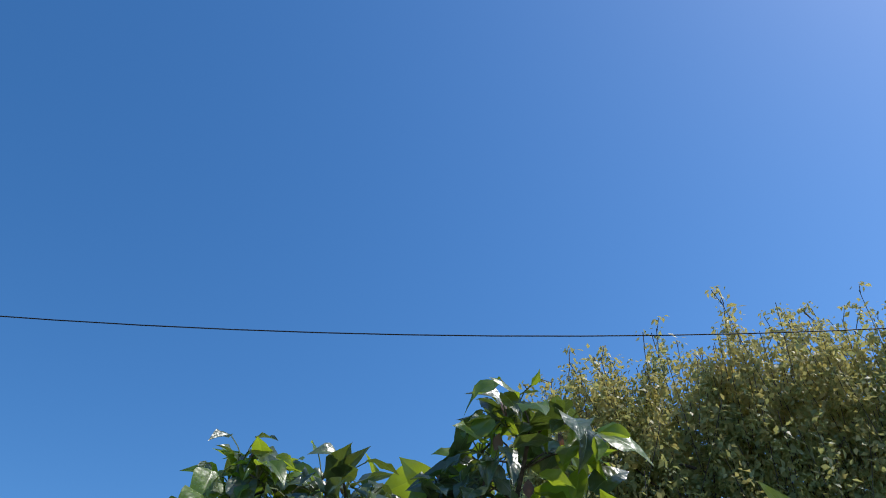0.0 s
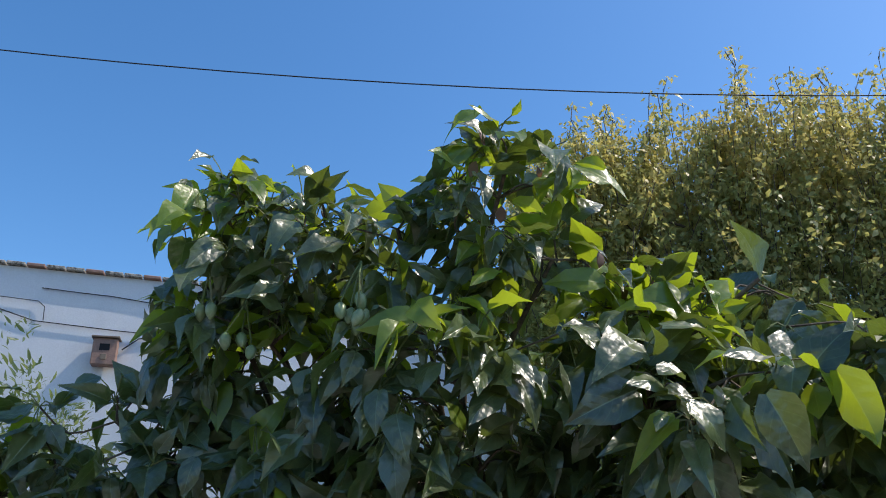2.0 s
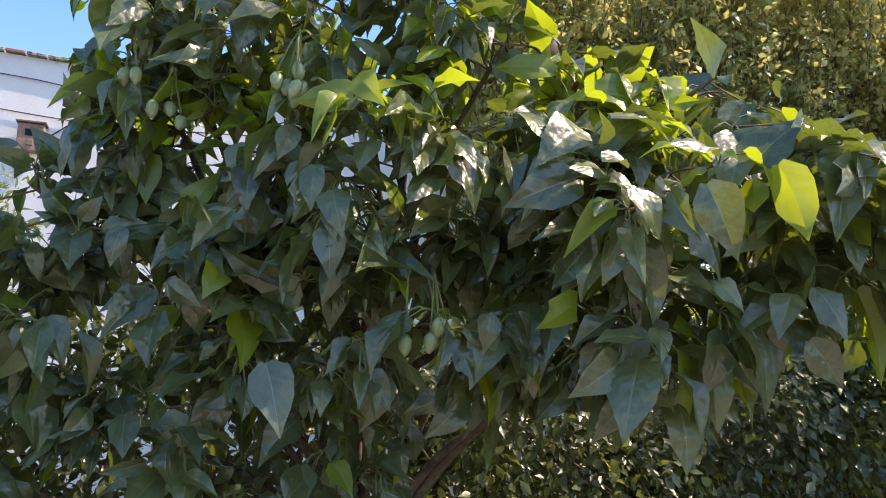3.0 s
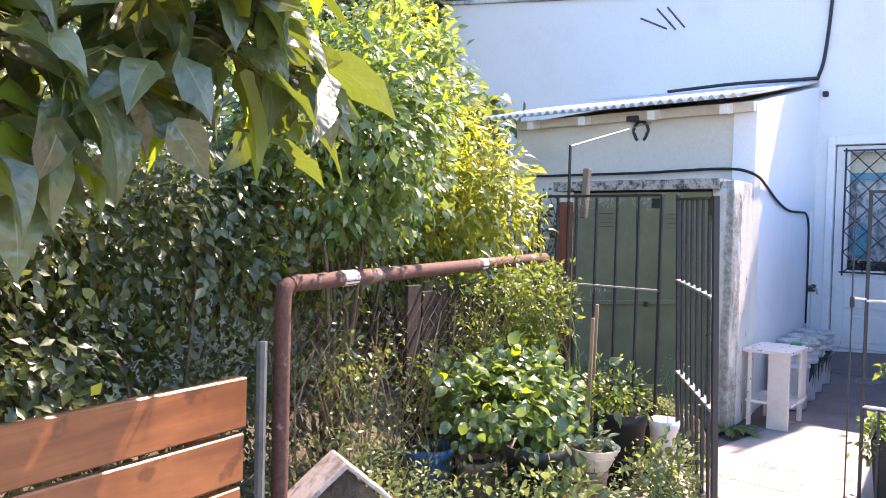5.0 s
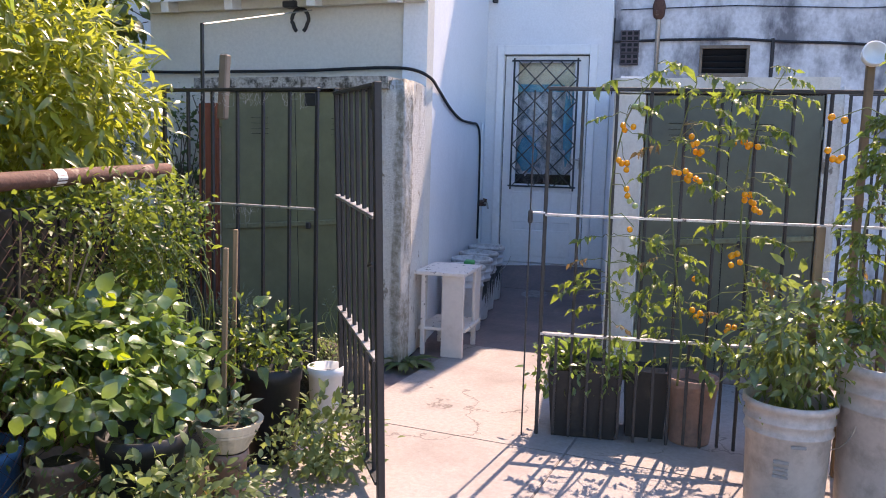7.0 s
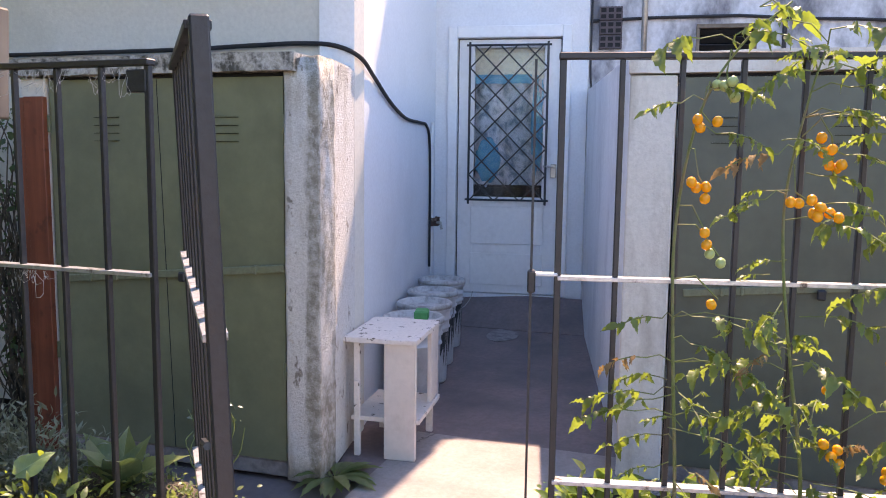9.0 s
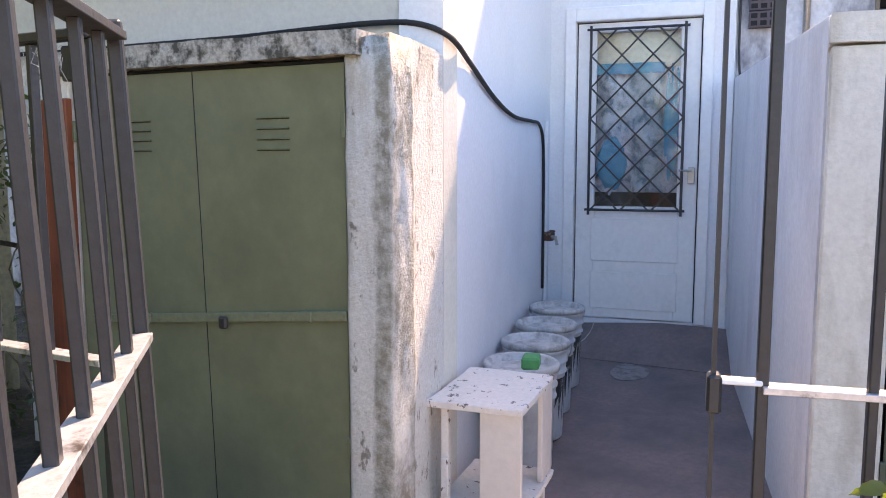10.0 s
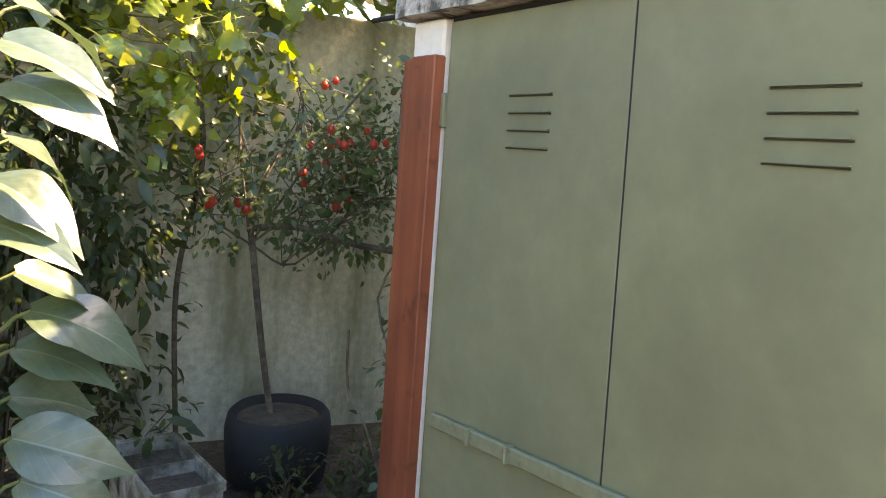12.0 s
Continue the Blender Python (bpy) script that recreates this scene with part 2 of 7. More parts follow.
def leaf_mat(name, dark, lite, glow, trans=0.4, rough=0.38, gloss=0.5, wrinkles=0.6):
    """Leaves: colour varies from leaf to leaf, part of the light goes through."""
    m, nt, b = mat(name)
    geo = nt.nodes.new("ShaderNodeNewGeometry")
    info = nt.nodes.new("ShaderNodeObjectInfo")
    add = nt.nodes.new("ShaderNodeMath")
    add.operation = "ADD"
    nt.links.new(geo.outputs["Random Per Island"], add.inputs[0])
    nt.links.new(info.outputs["Random"], add.inputs[1])
    fr = nt.nodes.new("ShaderNodeMath")
    fr.operation = "FRACT"
    nt.links.new(add.outputs[0], fr.inputs[0])
    c = ramp(nt, fr.outputs[0], [(0.0, dark), (0.6, tuple((x + y) / 2 for x, y in zip(dark, lite))), (1.0, lite)])
    fine = noise_tex(nt, 55.0, 3.0)
    col = blend(nt, 0.35, c.outputs[0], ramp(nt, fine.outputs[0], [(0.3, tuple(x * 0.6 for x in dark)), (0.7, lite)]).outputs[0])
    # midrib and side veins of the broad leaves
    at = nt.nodes.new("ShaderNodeAttribute")
    at.attribute_name = "leaf_place"
    sp = nt.nodes.new("ShaderNodeSeparateXYZ")
    nt.links.new(at.outputs["Vector"], sp.inputs[0])

    def sums(op, a, b_):
        k = nt.nodes.new("ShaderNodeMath")
        k.operation = op
        for sock, val in ((k.inputs[0], a), (k.inputs[1], b_)):
            if isinstance(val, bpy.types.NodeSocket):
                nt.links.new(val, sock)
            else:
                sock.default_value = val
        return k.outputs[0]

    saw = sums("PINGPONG", sums("ADD", sums("MULTIPLY", sp.outputs["Y"], 6.0), sums("MULTIPLY", sp.outputs["X"], 1.9)), 0.5)
    side = sums("MULTIPLY", ramp(nt, saw, [(0.0, 0.16), (0.08, 0.0)]).outputs[0], sp.outputs["Z"])
    rb = sums("MAXIMUM", ramp(nt, sp.outputs["X"], [(0.955, 0.0), (0.99, 0.5)]).outputs[0], side)
    col = blend(nt, rb, col, tuple(min(1.8 * x + 0.05, 0.5) for x in lite))
    nt.links.new(col, b.inputs["Base Color"])
    b.inputs["Roughness"].default_value = rough
    b.inputs["Specular IOR Level"].default_value = gloss
    wrinkle = noise_tex(nt, 17.0, 2.5, 0.5)
    high = sums("ADD", wrinkle.outputs[0], sums("MULTIPLY", sums("MULTIPLY", saw, 0.05), sp.outputs["Z"]))
    bump(nt, b, high, wrinkles, 0.020)
    t = nt.nodes.new("ShaderNodeBsdfTranslucent")
    g2 = blend(nt, 0.65, c.outputs[0], glow)
    nt.links.new(g2, t.inputs[0])
    mix = nt.nodes.new("ShaderNodeMixShader")
    mix.inputs[0].default_value = trans
    nt.links.new(b.outputs[0], mix.inputs[1]), nt.links.new(t.outputs[0], mix.inputs[2])
    nt.links.new(mix.outputs[0], nt.nodes["Material Output"].inputs[0])
    return m


def wood(name, a, b_, scale=6.0, rough=0.5, stretch=(1, 1, 12)):
    m, nt, b = mat(name)
    tc = nt.nodes.new("ShaderNodeTexCoord")
    mp = nt.nodes.new("ShaderNodeMapping")
    mp.inputs["Scale"].default_value = stretch
    nt.links.new(tc.outputs["Object"], mp.inputs[0])
    n = node(nt, "TexNoise", Scale=scale, Detail=6.0, Roughness=0.65, Distortion=0.6)
    nt.links.new(mp.outputs[0], n.inputs["Vector"])
    big = noise_tex(nt, 4.0, 4.0)
    col = blend(nt, ramp(nt, big.outputs[0], [(0.35, 0.0), (0.75, 0.6)]).outputs[0], ramp(nt, n.outputs[0], [(0.3, a), (0.7, b_)]).outputs[0], tuple(0.5 * x for x in a))
    info = nt.nodes.new("ShaderNodeObjectInfo")
    tone = ramp(nt, info.outputs["Random"], [(0.0, (0.68, 0.66, 0.66)), (1.0, (1.0, 1.0, 1.0))])
    knots = noise_tex(nt, 11.0, 3.0)
    col = blend(nt, ramp(nt, knots.outputs[0], [(0.60, 0.0), (0.68, 0.55)]).outputs[0], col, tuple(0.35 * x for x in a))
    col = blend(nt, 1.0, col, tone.outputs[0], "MULTIPLY")
    nt.links.new(col, b.inputs["Base Color"])
    b.inputs["Roughness"].default_value = rough
    bump(nt, b, n.outputs[0], 0.4, 0.004)
    return m


M = {}
M["plaster"] = surface("white_plaster", (0.74, 0.75, 0.76), (0.52, 0.53, 0.54), 0.9, 0.52, 0.8, 60, 0.05, 0.9, 0.25, amount=0.5)
M["stained"] = surface("stained_plaster", (0.60, 0.61, 0.64), (0.10, 0.10, 0.115), 2.2, 0.46, 0.63, 25, 0.15, 0.95, 0.4, stretch=(1, 1, 0.55), amount=0.88)
M["streaked"] = surface("streaked_whitewash", (0.70, 0.70, 0.71), (0.33, 0.335, 0.36), 2.4, 0.46, 0.74, 45, 0.07, 0.92, 0.3, stretch=(1.0, 1.0, 0.45), amount=0.55)
M["rough_plaster"] = surface("rough_plaster", (0.66, 0.63, 0.57), (0.30, 0.25, 0.19), 5.0, 0.48, 0.72, 60, 0.07, 0.95, 0.4, stretch=(1, 1, 0.30), amount=0.75, dist=0.010)
M["cream"] = surface("cream_plaster", (0.66, 0.62, 0.545), (0.46, 0.43, 0.36), 1.4, 0.5, 0.75, 50, 0.06, 0.9, 0.3, amount=0.5)
def pillar_mat():
    """Old whitewash: grey-brown weather stains, dark mould spots, flaking edges."""
    m, nt, b = mat("flaking_whitewash")
    fine = noise_tex(nt, 90, 5.0, 0.65)
    flake = noise_tex(nt, 22, 6.0, 0.7)
    wide = noise_tex(nt, 5.0, 6.0, 0.7, (1, 1, 0.28))
    spot = noise_tex(nt, 13, 5.0, 0.7, (1, 1, 0.6))
    col = ramp(nt, fine.outputs[0], [(0.3, (0.54, 0.515, 0.47)), (0.7, (0.69, 0.665, 0.62))]).outputs[0]
    col = blend(nt, ramp(nt, wide.outputs[0], [(0.50, 0.0), (0.62, 0.7)]).outputs[0], col, (0.40, 0.35, 0.28))
    col = blend(nt, ramp(nt, spot.outputs[0], [(0.60, 0.0), (0.66, 0.8)]).outputs[0], col, (0.16, 0.125, 0.09))
    col = blend(nt, ramp(nt, flake.outputs[0], [(0.62, 0.0), (0.64, 0.7)]).outputs[0], col, (0.50, 0.43, 0.34))
    # the run-off stain down the middle of the face
    tc = nt.nodes.new("ShaderNodeTexCoord")
    sx = nt.nodes.new("ShaderNodeSeparateXYZ")
    nt.links.new(tc.outputs["Object"], sx.inputs[0])
    wob = noise_tex(nt, 7.0, 5.0, 0.65, (1, 1, 0.5))
    sh = nt.nodes.new("ShaderNodeMath")
    sh.operation = "MULTIPLY_ADD"
    nt.links.new(wob.outputs[0], sh.inputs[0])
    sh.inputs[1].default_value = 0.11
    nt.links.new(sx.outputs["Y"], sh.inputs[2])
    band = ramp(nt, sh.outputs[0], [(0.0, 0.0), (0.5, 0.0)])
    els = band.color_ramp.elements
    mr = node(nt, "MapRange")
    mr.inputs["From Min"].default_value, mr.inputs["From Max"].default_value = -0.20, 0.10
    nt.links.new(sh.outputs[0], mr.inputs["Value"])
    nt.links.new(mr.outputs[0], band.inputs[0])
    els[0].position, els[1].position = 0.30, 0.36
    els[1].color = (1, 1, 1, 1)
    e3, e4 = els.new(0.52), els.new(0.58)
    e3.color, e4.color = (1, 1, 1, 1), (0, 0, 0, 1)
    mott = ramp(nt, noise_tex(nt, 26, 6.0, 0.7).outputs[0], [(0.36, 0.25), (0.60, 0.95)])
    both = nt.nodes.new("ShaderNodeMath")
    both.operation = "MULTIPLY"
    nt.links.new(band.outputs[0], both.inputs[0]), nt.links.new(mott.outputs[0], both.inputs[1])
    col = blend(nt, both.outputs[0], col, (0.25, 0.225, 0.175))
    nt.links.new(col, b.inputs["Base Color"])
    b.inputs["Roughness"].default_value = 0.95
    add = nt.nodes.new("ShaderNodeMath")
    add.operation = "ADD"
    nt.links.new(fine.outputs[0], add.inputs[0]), nt.links.new(flake.outputs[0], add.inputs[1])
    bump(nt, b, add.outputs[0], 0.6, 0.012)
    return m


M["pillar"] = pillar_mat()
M["slab"] = surface("mossy_concrete", (0.42, 0.39, 0.34), (0.075, 0.07, 0.055), 20, 0.45, 0.60, 70, 0.3, 0.95, 0.9)
M["garden_wall"] = surface("weathered_concrete", (0.54, 0.52, 0.39), (0.24, 0.235, 0.14), 4.0, 0.46, 0.66, 30, 0.22, 0.95, 0.7, stretch=(1, 1, 0.22), amount=0.9)
def add_cracks(m, scale, width, colour):
    """Thin wandering cracks over a surface material."""
    nt = m.node_tree
    b = nt.nodes["Principled BSDF"]
    geo = nt.nodes.new("ShaderNodeNewGeometry")
    warp = noise_tex(nt, 2.6, 5.0, 0.65)
    mx = nt.nodes.new("ShaderNodeVectorMath")
    mx.operation = "MULTIPLY_ADD"
    nt.links.new(warp.outputs["Color"], mx.inputs[0])
    mx.inputs[1].default_value = (0.5, 0.5, 0.5)
    nt.links.new(geo.outputs["Position"], mx.inputs[2])
    vo = node(nt, "TexVoronoi", Scale=scale)
    vo.feature = "DISTANCE_TO_EDGE"
    nt.links.new(mx.outputs[0], vo.inputs["Vector"])
    gap = noise_tex(nt, 1.3, 2.0)
    k = blend(nt, ramp(nt, gap.outputs[0], [(0.48, 0.0), (0.52, 1.0)]).outputs[0], (0, 0, 0), ramp(nt, vo.outputs["Distance"], [(0.0, 0.8), (width, 0.0)]).outputs[0])
    old = b.inputs["Base Color"].links[0].from_socket
    nt.links.new(blend(nt, k, old, colour), b.inputs["Base Color"])
    return m


M["concrete"] = surface("path_concrete", (0.33, 0.285, 0.262), (0.22, 0.185, 0.168), 2.4, 0.46, 0.70, 45, 0.12, 0.92, 0.4, amount=0.7)
add_cracks(M["concrete"], 1.1, 0.010, (0.10, 0.08, 0.07))
M["worn_patch"] = surface("worn_cement_patch", (0.26, 0.23, 0.22), (0.15, 0.13, 0.125), 14, 0.45, 0.65, 50, 0.15, 0.9, 0.3)
M["red_floor"] = surface("worn_red_floor", (0.212, 0.153, 0.145), (0.115, 0.097, 0.096), 2.0, 0.42, 0.7, 35, 0.14, 0.8, 0.3)
M["soil"] = surface("garden_soil", (0.11, 0.085, 0.06), (0.05, 0.04, 0.03), 4.0, 0.4, 0.65, 30, 0.35, 0.98, 1.0, dist=0.03)
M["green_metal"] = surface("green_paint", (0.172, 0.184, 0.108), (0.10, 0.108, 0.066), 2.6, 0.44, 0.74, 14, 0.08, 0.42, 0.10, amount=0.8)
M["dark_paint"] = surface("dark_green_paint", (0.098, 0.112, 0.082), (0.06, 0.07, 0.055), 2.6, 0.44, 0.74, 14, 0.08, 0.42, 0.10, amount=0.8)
M["lavender"] = leaf_mat("lavender_leaf", (0.09, 0.12, 0.075), (0.30, 0.33, 0.24), (0.40, 0.46, 0.25), 0.25, 0.5, 0.5, 0.2)
M["dark_green"] = surface("slit_shade", (0.02, 0.025, 0.015), rough=0.8)
M["iron"] = surface("black_iron", (0.022, 0.023, 0.026), (0.07, 0.04, 0.025), 9.0, 0.6, 0.75, 60, 0.2, 0.45, 0.2, amount=0.5)
# pale rail colour: sun glint on the flat tops put into the material
M["sunlit_rail"] = surface("sunlit_worn_rail", (0.50, 0.50, 0.51), (0.10, 0.08, 0.07), 24.0, 0.56, 0.68, 60, 0.2, 0.34, 0.2, metal=0.6)
M["rust"] = surface("rusty_tube", (0.105, 0.045, 0.032), (0.30, 0.22, 0.17), 9.0, 0.58, 0.66, 60, 0.3, 0.8, 0.5)
M["grey_pipe"] = surface("dull_grey_pipe", (0.12, 0.125, 0.115), (0.07, 0.06, 0.05), 8, 0.5, 0.7, 50, 0.15, 0.6, 0.2)
M["galv"] = surface("galvanised_wire", (0.35, 0.35, 0.34), rough=0.45, metal=0.8)
M["white_paint"] = surface("white_paint", (0.78, 0.78, 0.77), (0.58, 0.57, 0.55), 5.0, 0.55, 0.75, 30, 0.04, 0.5, 0.12, amount=0.6)
M["chipped"] = surface("chipped_white_paint", (0.68, 0.62, 0.57), (0.12, 0.10, 0.085), 24, 0.615, 0.635, 60, 0.08, 0.6, 0.3)
M["stand_paint"] = surface("old_cream_white_paint", (0.66, 0.59, 0.54), (0.50, 0.42, 0.36), 7.0, 0.55, 0.75, 30, 0.05, 0.55, 0.2, amount=0.6)
M["tin"] = surface("corrugated_sheet", (0.66, 0.67, 0.68), (0.40, 0.36, 0.32), 3.0, 0.55, 0.75, 30, 0.08, 0.5, 0.2, metal=0.2)
M["orange_red"] = wood("red_stained_wood", (0.20, 0.034, 0.014), (0.47, 0.125, 0.055), 15.0, 0.5, (1, 1, 0.05))
M["bench_wood"] = wood("varnished_wood", (0.165, 0.050, 0.018), (0.49, 0.18, 0.060), 7.0, 0.30, (0.10, 1, 1.6))
M["grey_wood"] = wood("weathered_wood", (0.20, 0.15, 0.11), (0.36, 0.29, 0.22), 8.0, 0.85, (1, 1, 0.08))
M["bark"] = surface("bark", (0.16, 0.12, 0.085), (0.07, 0.055, 0.04), 12, 0.45, 0.6, 60, 0.3, 0.95, 0.8)
M["green_stem"] = surface("green_stem", (0.13, 0.17, 0.05), (0.20, 0.16, 0.09), 9, 0.5, 0.7, 60, 0.2, 0.7, 0.3)
M["black_plastic"] = surface("black_plastic", (0.013, 0.013, 0.014), (0.04, 0.035, 0.03), 8, 0.55, 0.75, 60, 0.2, 0.55, 0.15)
M["white_plastic"] = surface("dirty_white_plastic", (0.49, 0.43, 0.385), (0.24, 0.20, 0.165), 9, 0.45, 0.70, 30, 0.08, 0.5, 0.2, amount=0.8)
M["clay"] = surface("terracotta", (0.33, 0.20, 0.155), (0.18, 0.13, 0.11), 8, 0.5, 0.7, 50, 0.12, 0.85, 0.4)
M["blue"] = surface("blue_plastic", (0.035, 0.17, 0.38), (0.04, 0.09, 0.18), 6, 0.5, 0.75, 30, 0.1, 0.4, 0.2)
M["rubber"] = surface("black_rubber", (0.018, 0.018, 0.02), (0.03, 0.027, 0.024), 9, 0.45, 0.7, 60, 0.2, 0.85, 0.3)
M["sponge"] = surface("green_sponge", (0.02, 0.30, 0.10), rough=0.8)
M["steel"] = surface("dull_steel", (0.42, 0.40, 0.37), rough=0.4, metal=0.8)
M["vent_brick"] = surface("dark_hollow_brick", (0.10, 0.08, 0.085), rough=0.9)
M["cream_plastic"] = surface("cream_plastic", (0.60, 0.49, 0.36), (0.30, 0.23, 0.16), 11, 0.50, 0.75, 40, 0.08, 0.5, 0.2)
M["crate_white"] = surface("grubby_white_board", (0.46, 0.40, 0.36), (0.20, 0.155, 0.13), 16, 0.45, 0.68, 50, 0.12, 0.7, 0.3)
M["tan_wood"] = wood("tan_wood", (0.24, 0.155, 0.09), (0.40, 0.28, 0.17), 8.0, 0.85, (1, 1, 0.08))
M["dark_board"] = wood("darkened_board", (0.022, 0.017, 0.014), (0.050, 0.038, 0.030), 7.0, 0.9, (1, 1, 0.1))
M["worn_green"] = surface("worn_green_paint", (0.172, 0.182, 0.108), (0.12, 0.085, 0.055), 16, 0.60, 0.70, 50, 0.14, 0.55, 0.25, amount=0.8)
M["print"] = surface("faded_print", (0.26, 0.25, 0.24), rough=0.7)
M["crate"] = surface("weathered_crate", (0.30, 0.285, 0.24), (0.09, 0.08, 0.06), 12, 0.42, 0.62, 50, 0.15, 0.7, 0.3)
# near-black stand-in for shade inside gaps, holes and unlit rooms
M["dark"] = surface("recess_shade", (0.012, 0.012, 0.014), rough=0.9)
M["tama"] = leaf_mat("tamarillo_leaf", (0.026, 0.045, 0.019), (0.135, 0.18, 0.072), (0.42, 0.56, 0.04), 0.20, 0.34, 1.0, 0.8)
M["red_tip"] = leaf_mat("reddish_young_leaf", (0.11, 0.055, 0.035), (0.20, 0.10, 0.05), (0.42, 0.20, 0.09), 0.35, 0.4, 0.6)
M["big_leaf"] = leaf_mat("pale_broad_leaf", (0.055, 0.095, 0.052), (0.10, 0.15, 0.088), (0.20, 0.34, 0.09), 0.12, 0.36, 0.9, 0.4)
M["rose_leaf"] = leaf_mat("rose_leaf", (0.03, 0.065, 0.03), (0.09, 0.14, 0.06), (0.26, 0.38, 0.08), 0.32, 0.40, 0.5)
# bright leaf copy: sun shining through is put into its colour
M["tama_backlit"] = leaf_mat("backlit_leaf", (0.10, 0.19, 0.02), (0.22, 0.31, 0.04), (0.66, 0.80, 0.03), 0.46, 0.35, 0.9, 0.5)
M["yellow_leaf"] = leaf_mat("yellow_green_leaf", (0.036, 0.075, 0.018), (0.34, 0.38, 0.07), (0.80, 0.84, 0.09), 0.42, 0.32, 0.7, 0.2)
M["mid_leaf"] = leaf_mat("shrub_leaf", (0.024, 0.054, 0.020), (0.23, 0.30, 0.10), (0.50, 0.62, 0.11), 0.30, 0.27, 0.85, 0.3)
M["dark_leaf"] = leaf_mat("dark_glossy_leaf", (0.014, 0.030, 0.012), (0.10, 0.135, 0.045), (0.42, 0.52, 0.09), 0.24, 0.33, 0.7, 0.3)
# dark leaf copy: shade of the garden corner put into the colour
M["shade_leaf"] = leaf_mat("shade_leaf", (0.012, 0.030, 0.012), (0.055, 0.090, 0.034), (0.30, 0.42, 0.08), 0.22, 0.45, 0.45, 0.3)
M["pea_leaf"] = leaf_mat("fresh_round_leaf", (0.040, 0.088, 0.026), (0.175, 0.275, 0.085), (0.46, 0.64, 0.10), 0.38, 0.30, 0.8, 0.3)
M["bean_leaf"] = leaf_mat("bean_leaf", (0.030, 0.070, 0.024), (0.145, 0.24, 0.075), (0.46, 0.66, 0.10), 0.32, 0.27, 1.0, 0.3)
M["tom_leaf"] = leaf_mat("tomato_leaf", (0.032, 0.070, 0.018), (0.14, 0.21, 0.05), (0.48, 0.60, 0.07), 0.40, 0.42, 0.6)
M["dry_leaf"] = leaf_mat("dry_leaf", (0.20, 0.11, 0.05), (0.34, 0.24, 0.12), (0.5, 0.3, 0.1), 0.3, 0.7, 0.2)
M["tree_leaf"] = leaf_mat("tree_leaf", (0.19, 0.22, 0.075), (0.54, 0.51, 0.20), (0.74, 0.72, 0.22), 0.45, 0.45, 0.5)
M["tree_gold"] = leaf_mat("yellowing_tree_leaf", (0.34, 0.29, 0.09), (0.70, 0.60, 0.24), (0.85, 0.74, 0.22), 0.42, 0.45, 0.5)
M["grass"] = leaf_mat("weed_leaf", (0.07, 0.12, 0.045), (0.20, 0.25, 0.10), (0.45, 0.55, 0.14), 0.40, 0.42, 0.6, 0.2)
M["fruit"] = surface("green_fruit", (0.20, 0.27, 0.12), (0.30, 0.34, 0.20), 30, 0.45, 0.7, 60, 0.1, 0.35, 0.1)
M["tomato"] = surface("orange_tomato", (0.86, 0.31, 0.010), (0.90, 0.42, 0.02), 14, 0.45, 0.75, 40, 0.06, 0.25, 0.02)
M["tomato_green"] = surface("green_tomato", (0.34, 0.42, 0.16), rough=0.3)
M["hip"] = surface("red_rose_hip", (0.55, 0.035, 0.015), rough=0.32)
M["navy"] = surface("navy_cloth", (0.03, 0.035, 0.07), rough=0.9)
M["red_cloth"] = surface("red_cloth", (0.35, 0.09, 0.07), rough=0.9)
M["cable"] = surface("black_cable", (0.02, 0.02, 0.022), rough=0.6)


# ---- ground and floors ----
bm = bmesh.new()
bmesh.ops.create_grid(bm, x_segments=90, y_segments=90, size=14)
for v in bm.verts:
    v.co += Vector((3, 3, -0.035 + 0.03 * noise.noise(v.co * 1.7)))
big = [bm.verts.new((x, y, -0.05)) for x, y in ((-1500, -1500), (1500, -1500), (1500, 1500), (-1500, 1500))]
rim = [min(bm.verts, key=lambda v: (v.co.x - x) ** 2 + (v.co.y - y) ** 2) for x, y in ((-11, -11), (17, -11), (17, 17), (-11, 17))]
for i in range(4):
    bm.faces.new((big[i], big[(i + 1) % 4], rim[(i + 1) % 4], rim[i]))
tagged(part("ground", bm, M["soil"]), "dark garden soil with bare lumpy patches", "ground", kind="structure")

# line of the locker fronts and of the house wall
def lock_x(y):
    return 5.905 - 0.045 * (y - 2.635)


def house_x(y):
    return 9.33 - 0.15 * (y - 2.6)


# the yard path: concrete slabs with open joints
path = tagged(new("pavement"), "sunlit pinkish cracked concrete yard path", "path", kind="structure")
xs = [-3.0, -1.4, 0.2, 1.8, 3.2, 4.15, 5.02, 6.02]
for i, (a, b) in enumerate(zip(xs, xs[1:])):
    for c, d in ((-1.6, -0.1), (-0.1, 1.283), (1.283, 2.36)):
        if d > 1.3 and b < 3.3:
            continue
        if a > 5.0 and d < 1.3:
            b = 6.62
        part("slab", prism([(a, c), (b - 0.004, c), (b - 0.004, d - 0.003), (a, d - 0.003)], -0.08, 0.0 + 0.004 * noise.noise(Vector((a, c, 0))), 0.004), M["concrete"], path)
part("slab", prism([(6.026, 1.287), (6.63, 1.287), (9.43, 1.95), (9.24, 3.28), (6.026, 2.50)], -0.08, -0.003, 0.003), M["red_floor"], path, "worn red cement floor of the passage")
part("slab", prism([(5.0, 2.37), (6.02, 2.37), (6.0, 3.9), (5.0, 3.9)], -0.10, -0.02), M["red_floor"], path)

# ---- house ----
house = tagged(new("wall_house"), "tall whitewashed house wall in shade", "house wall", kind="structure")
# facade with the door opening; the coping rises along the wall
dy0, dy1, dtop = 2.235, 3.07, 2.21


def coping_z(y):
    return 3.62 + 0.112 * (y - 2.06)


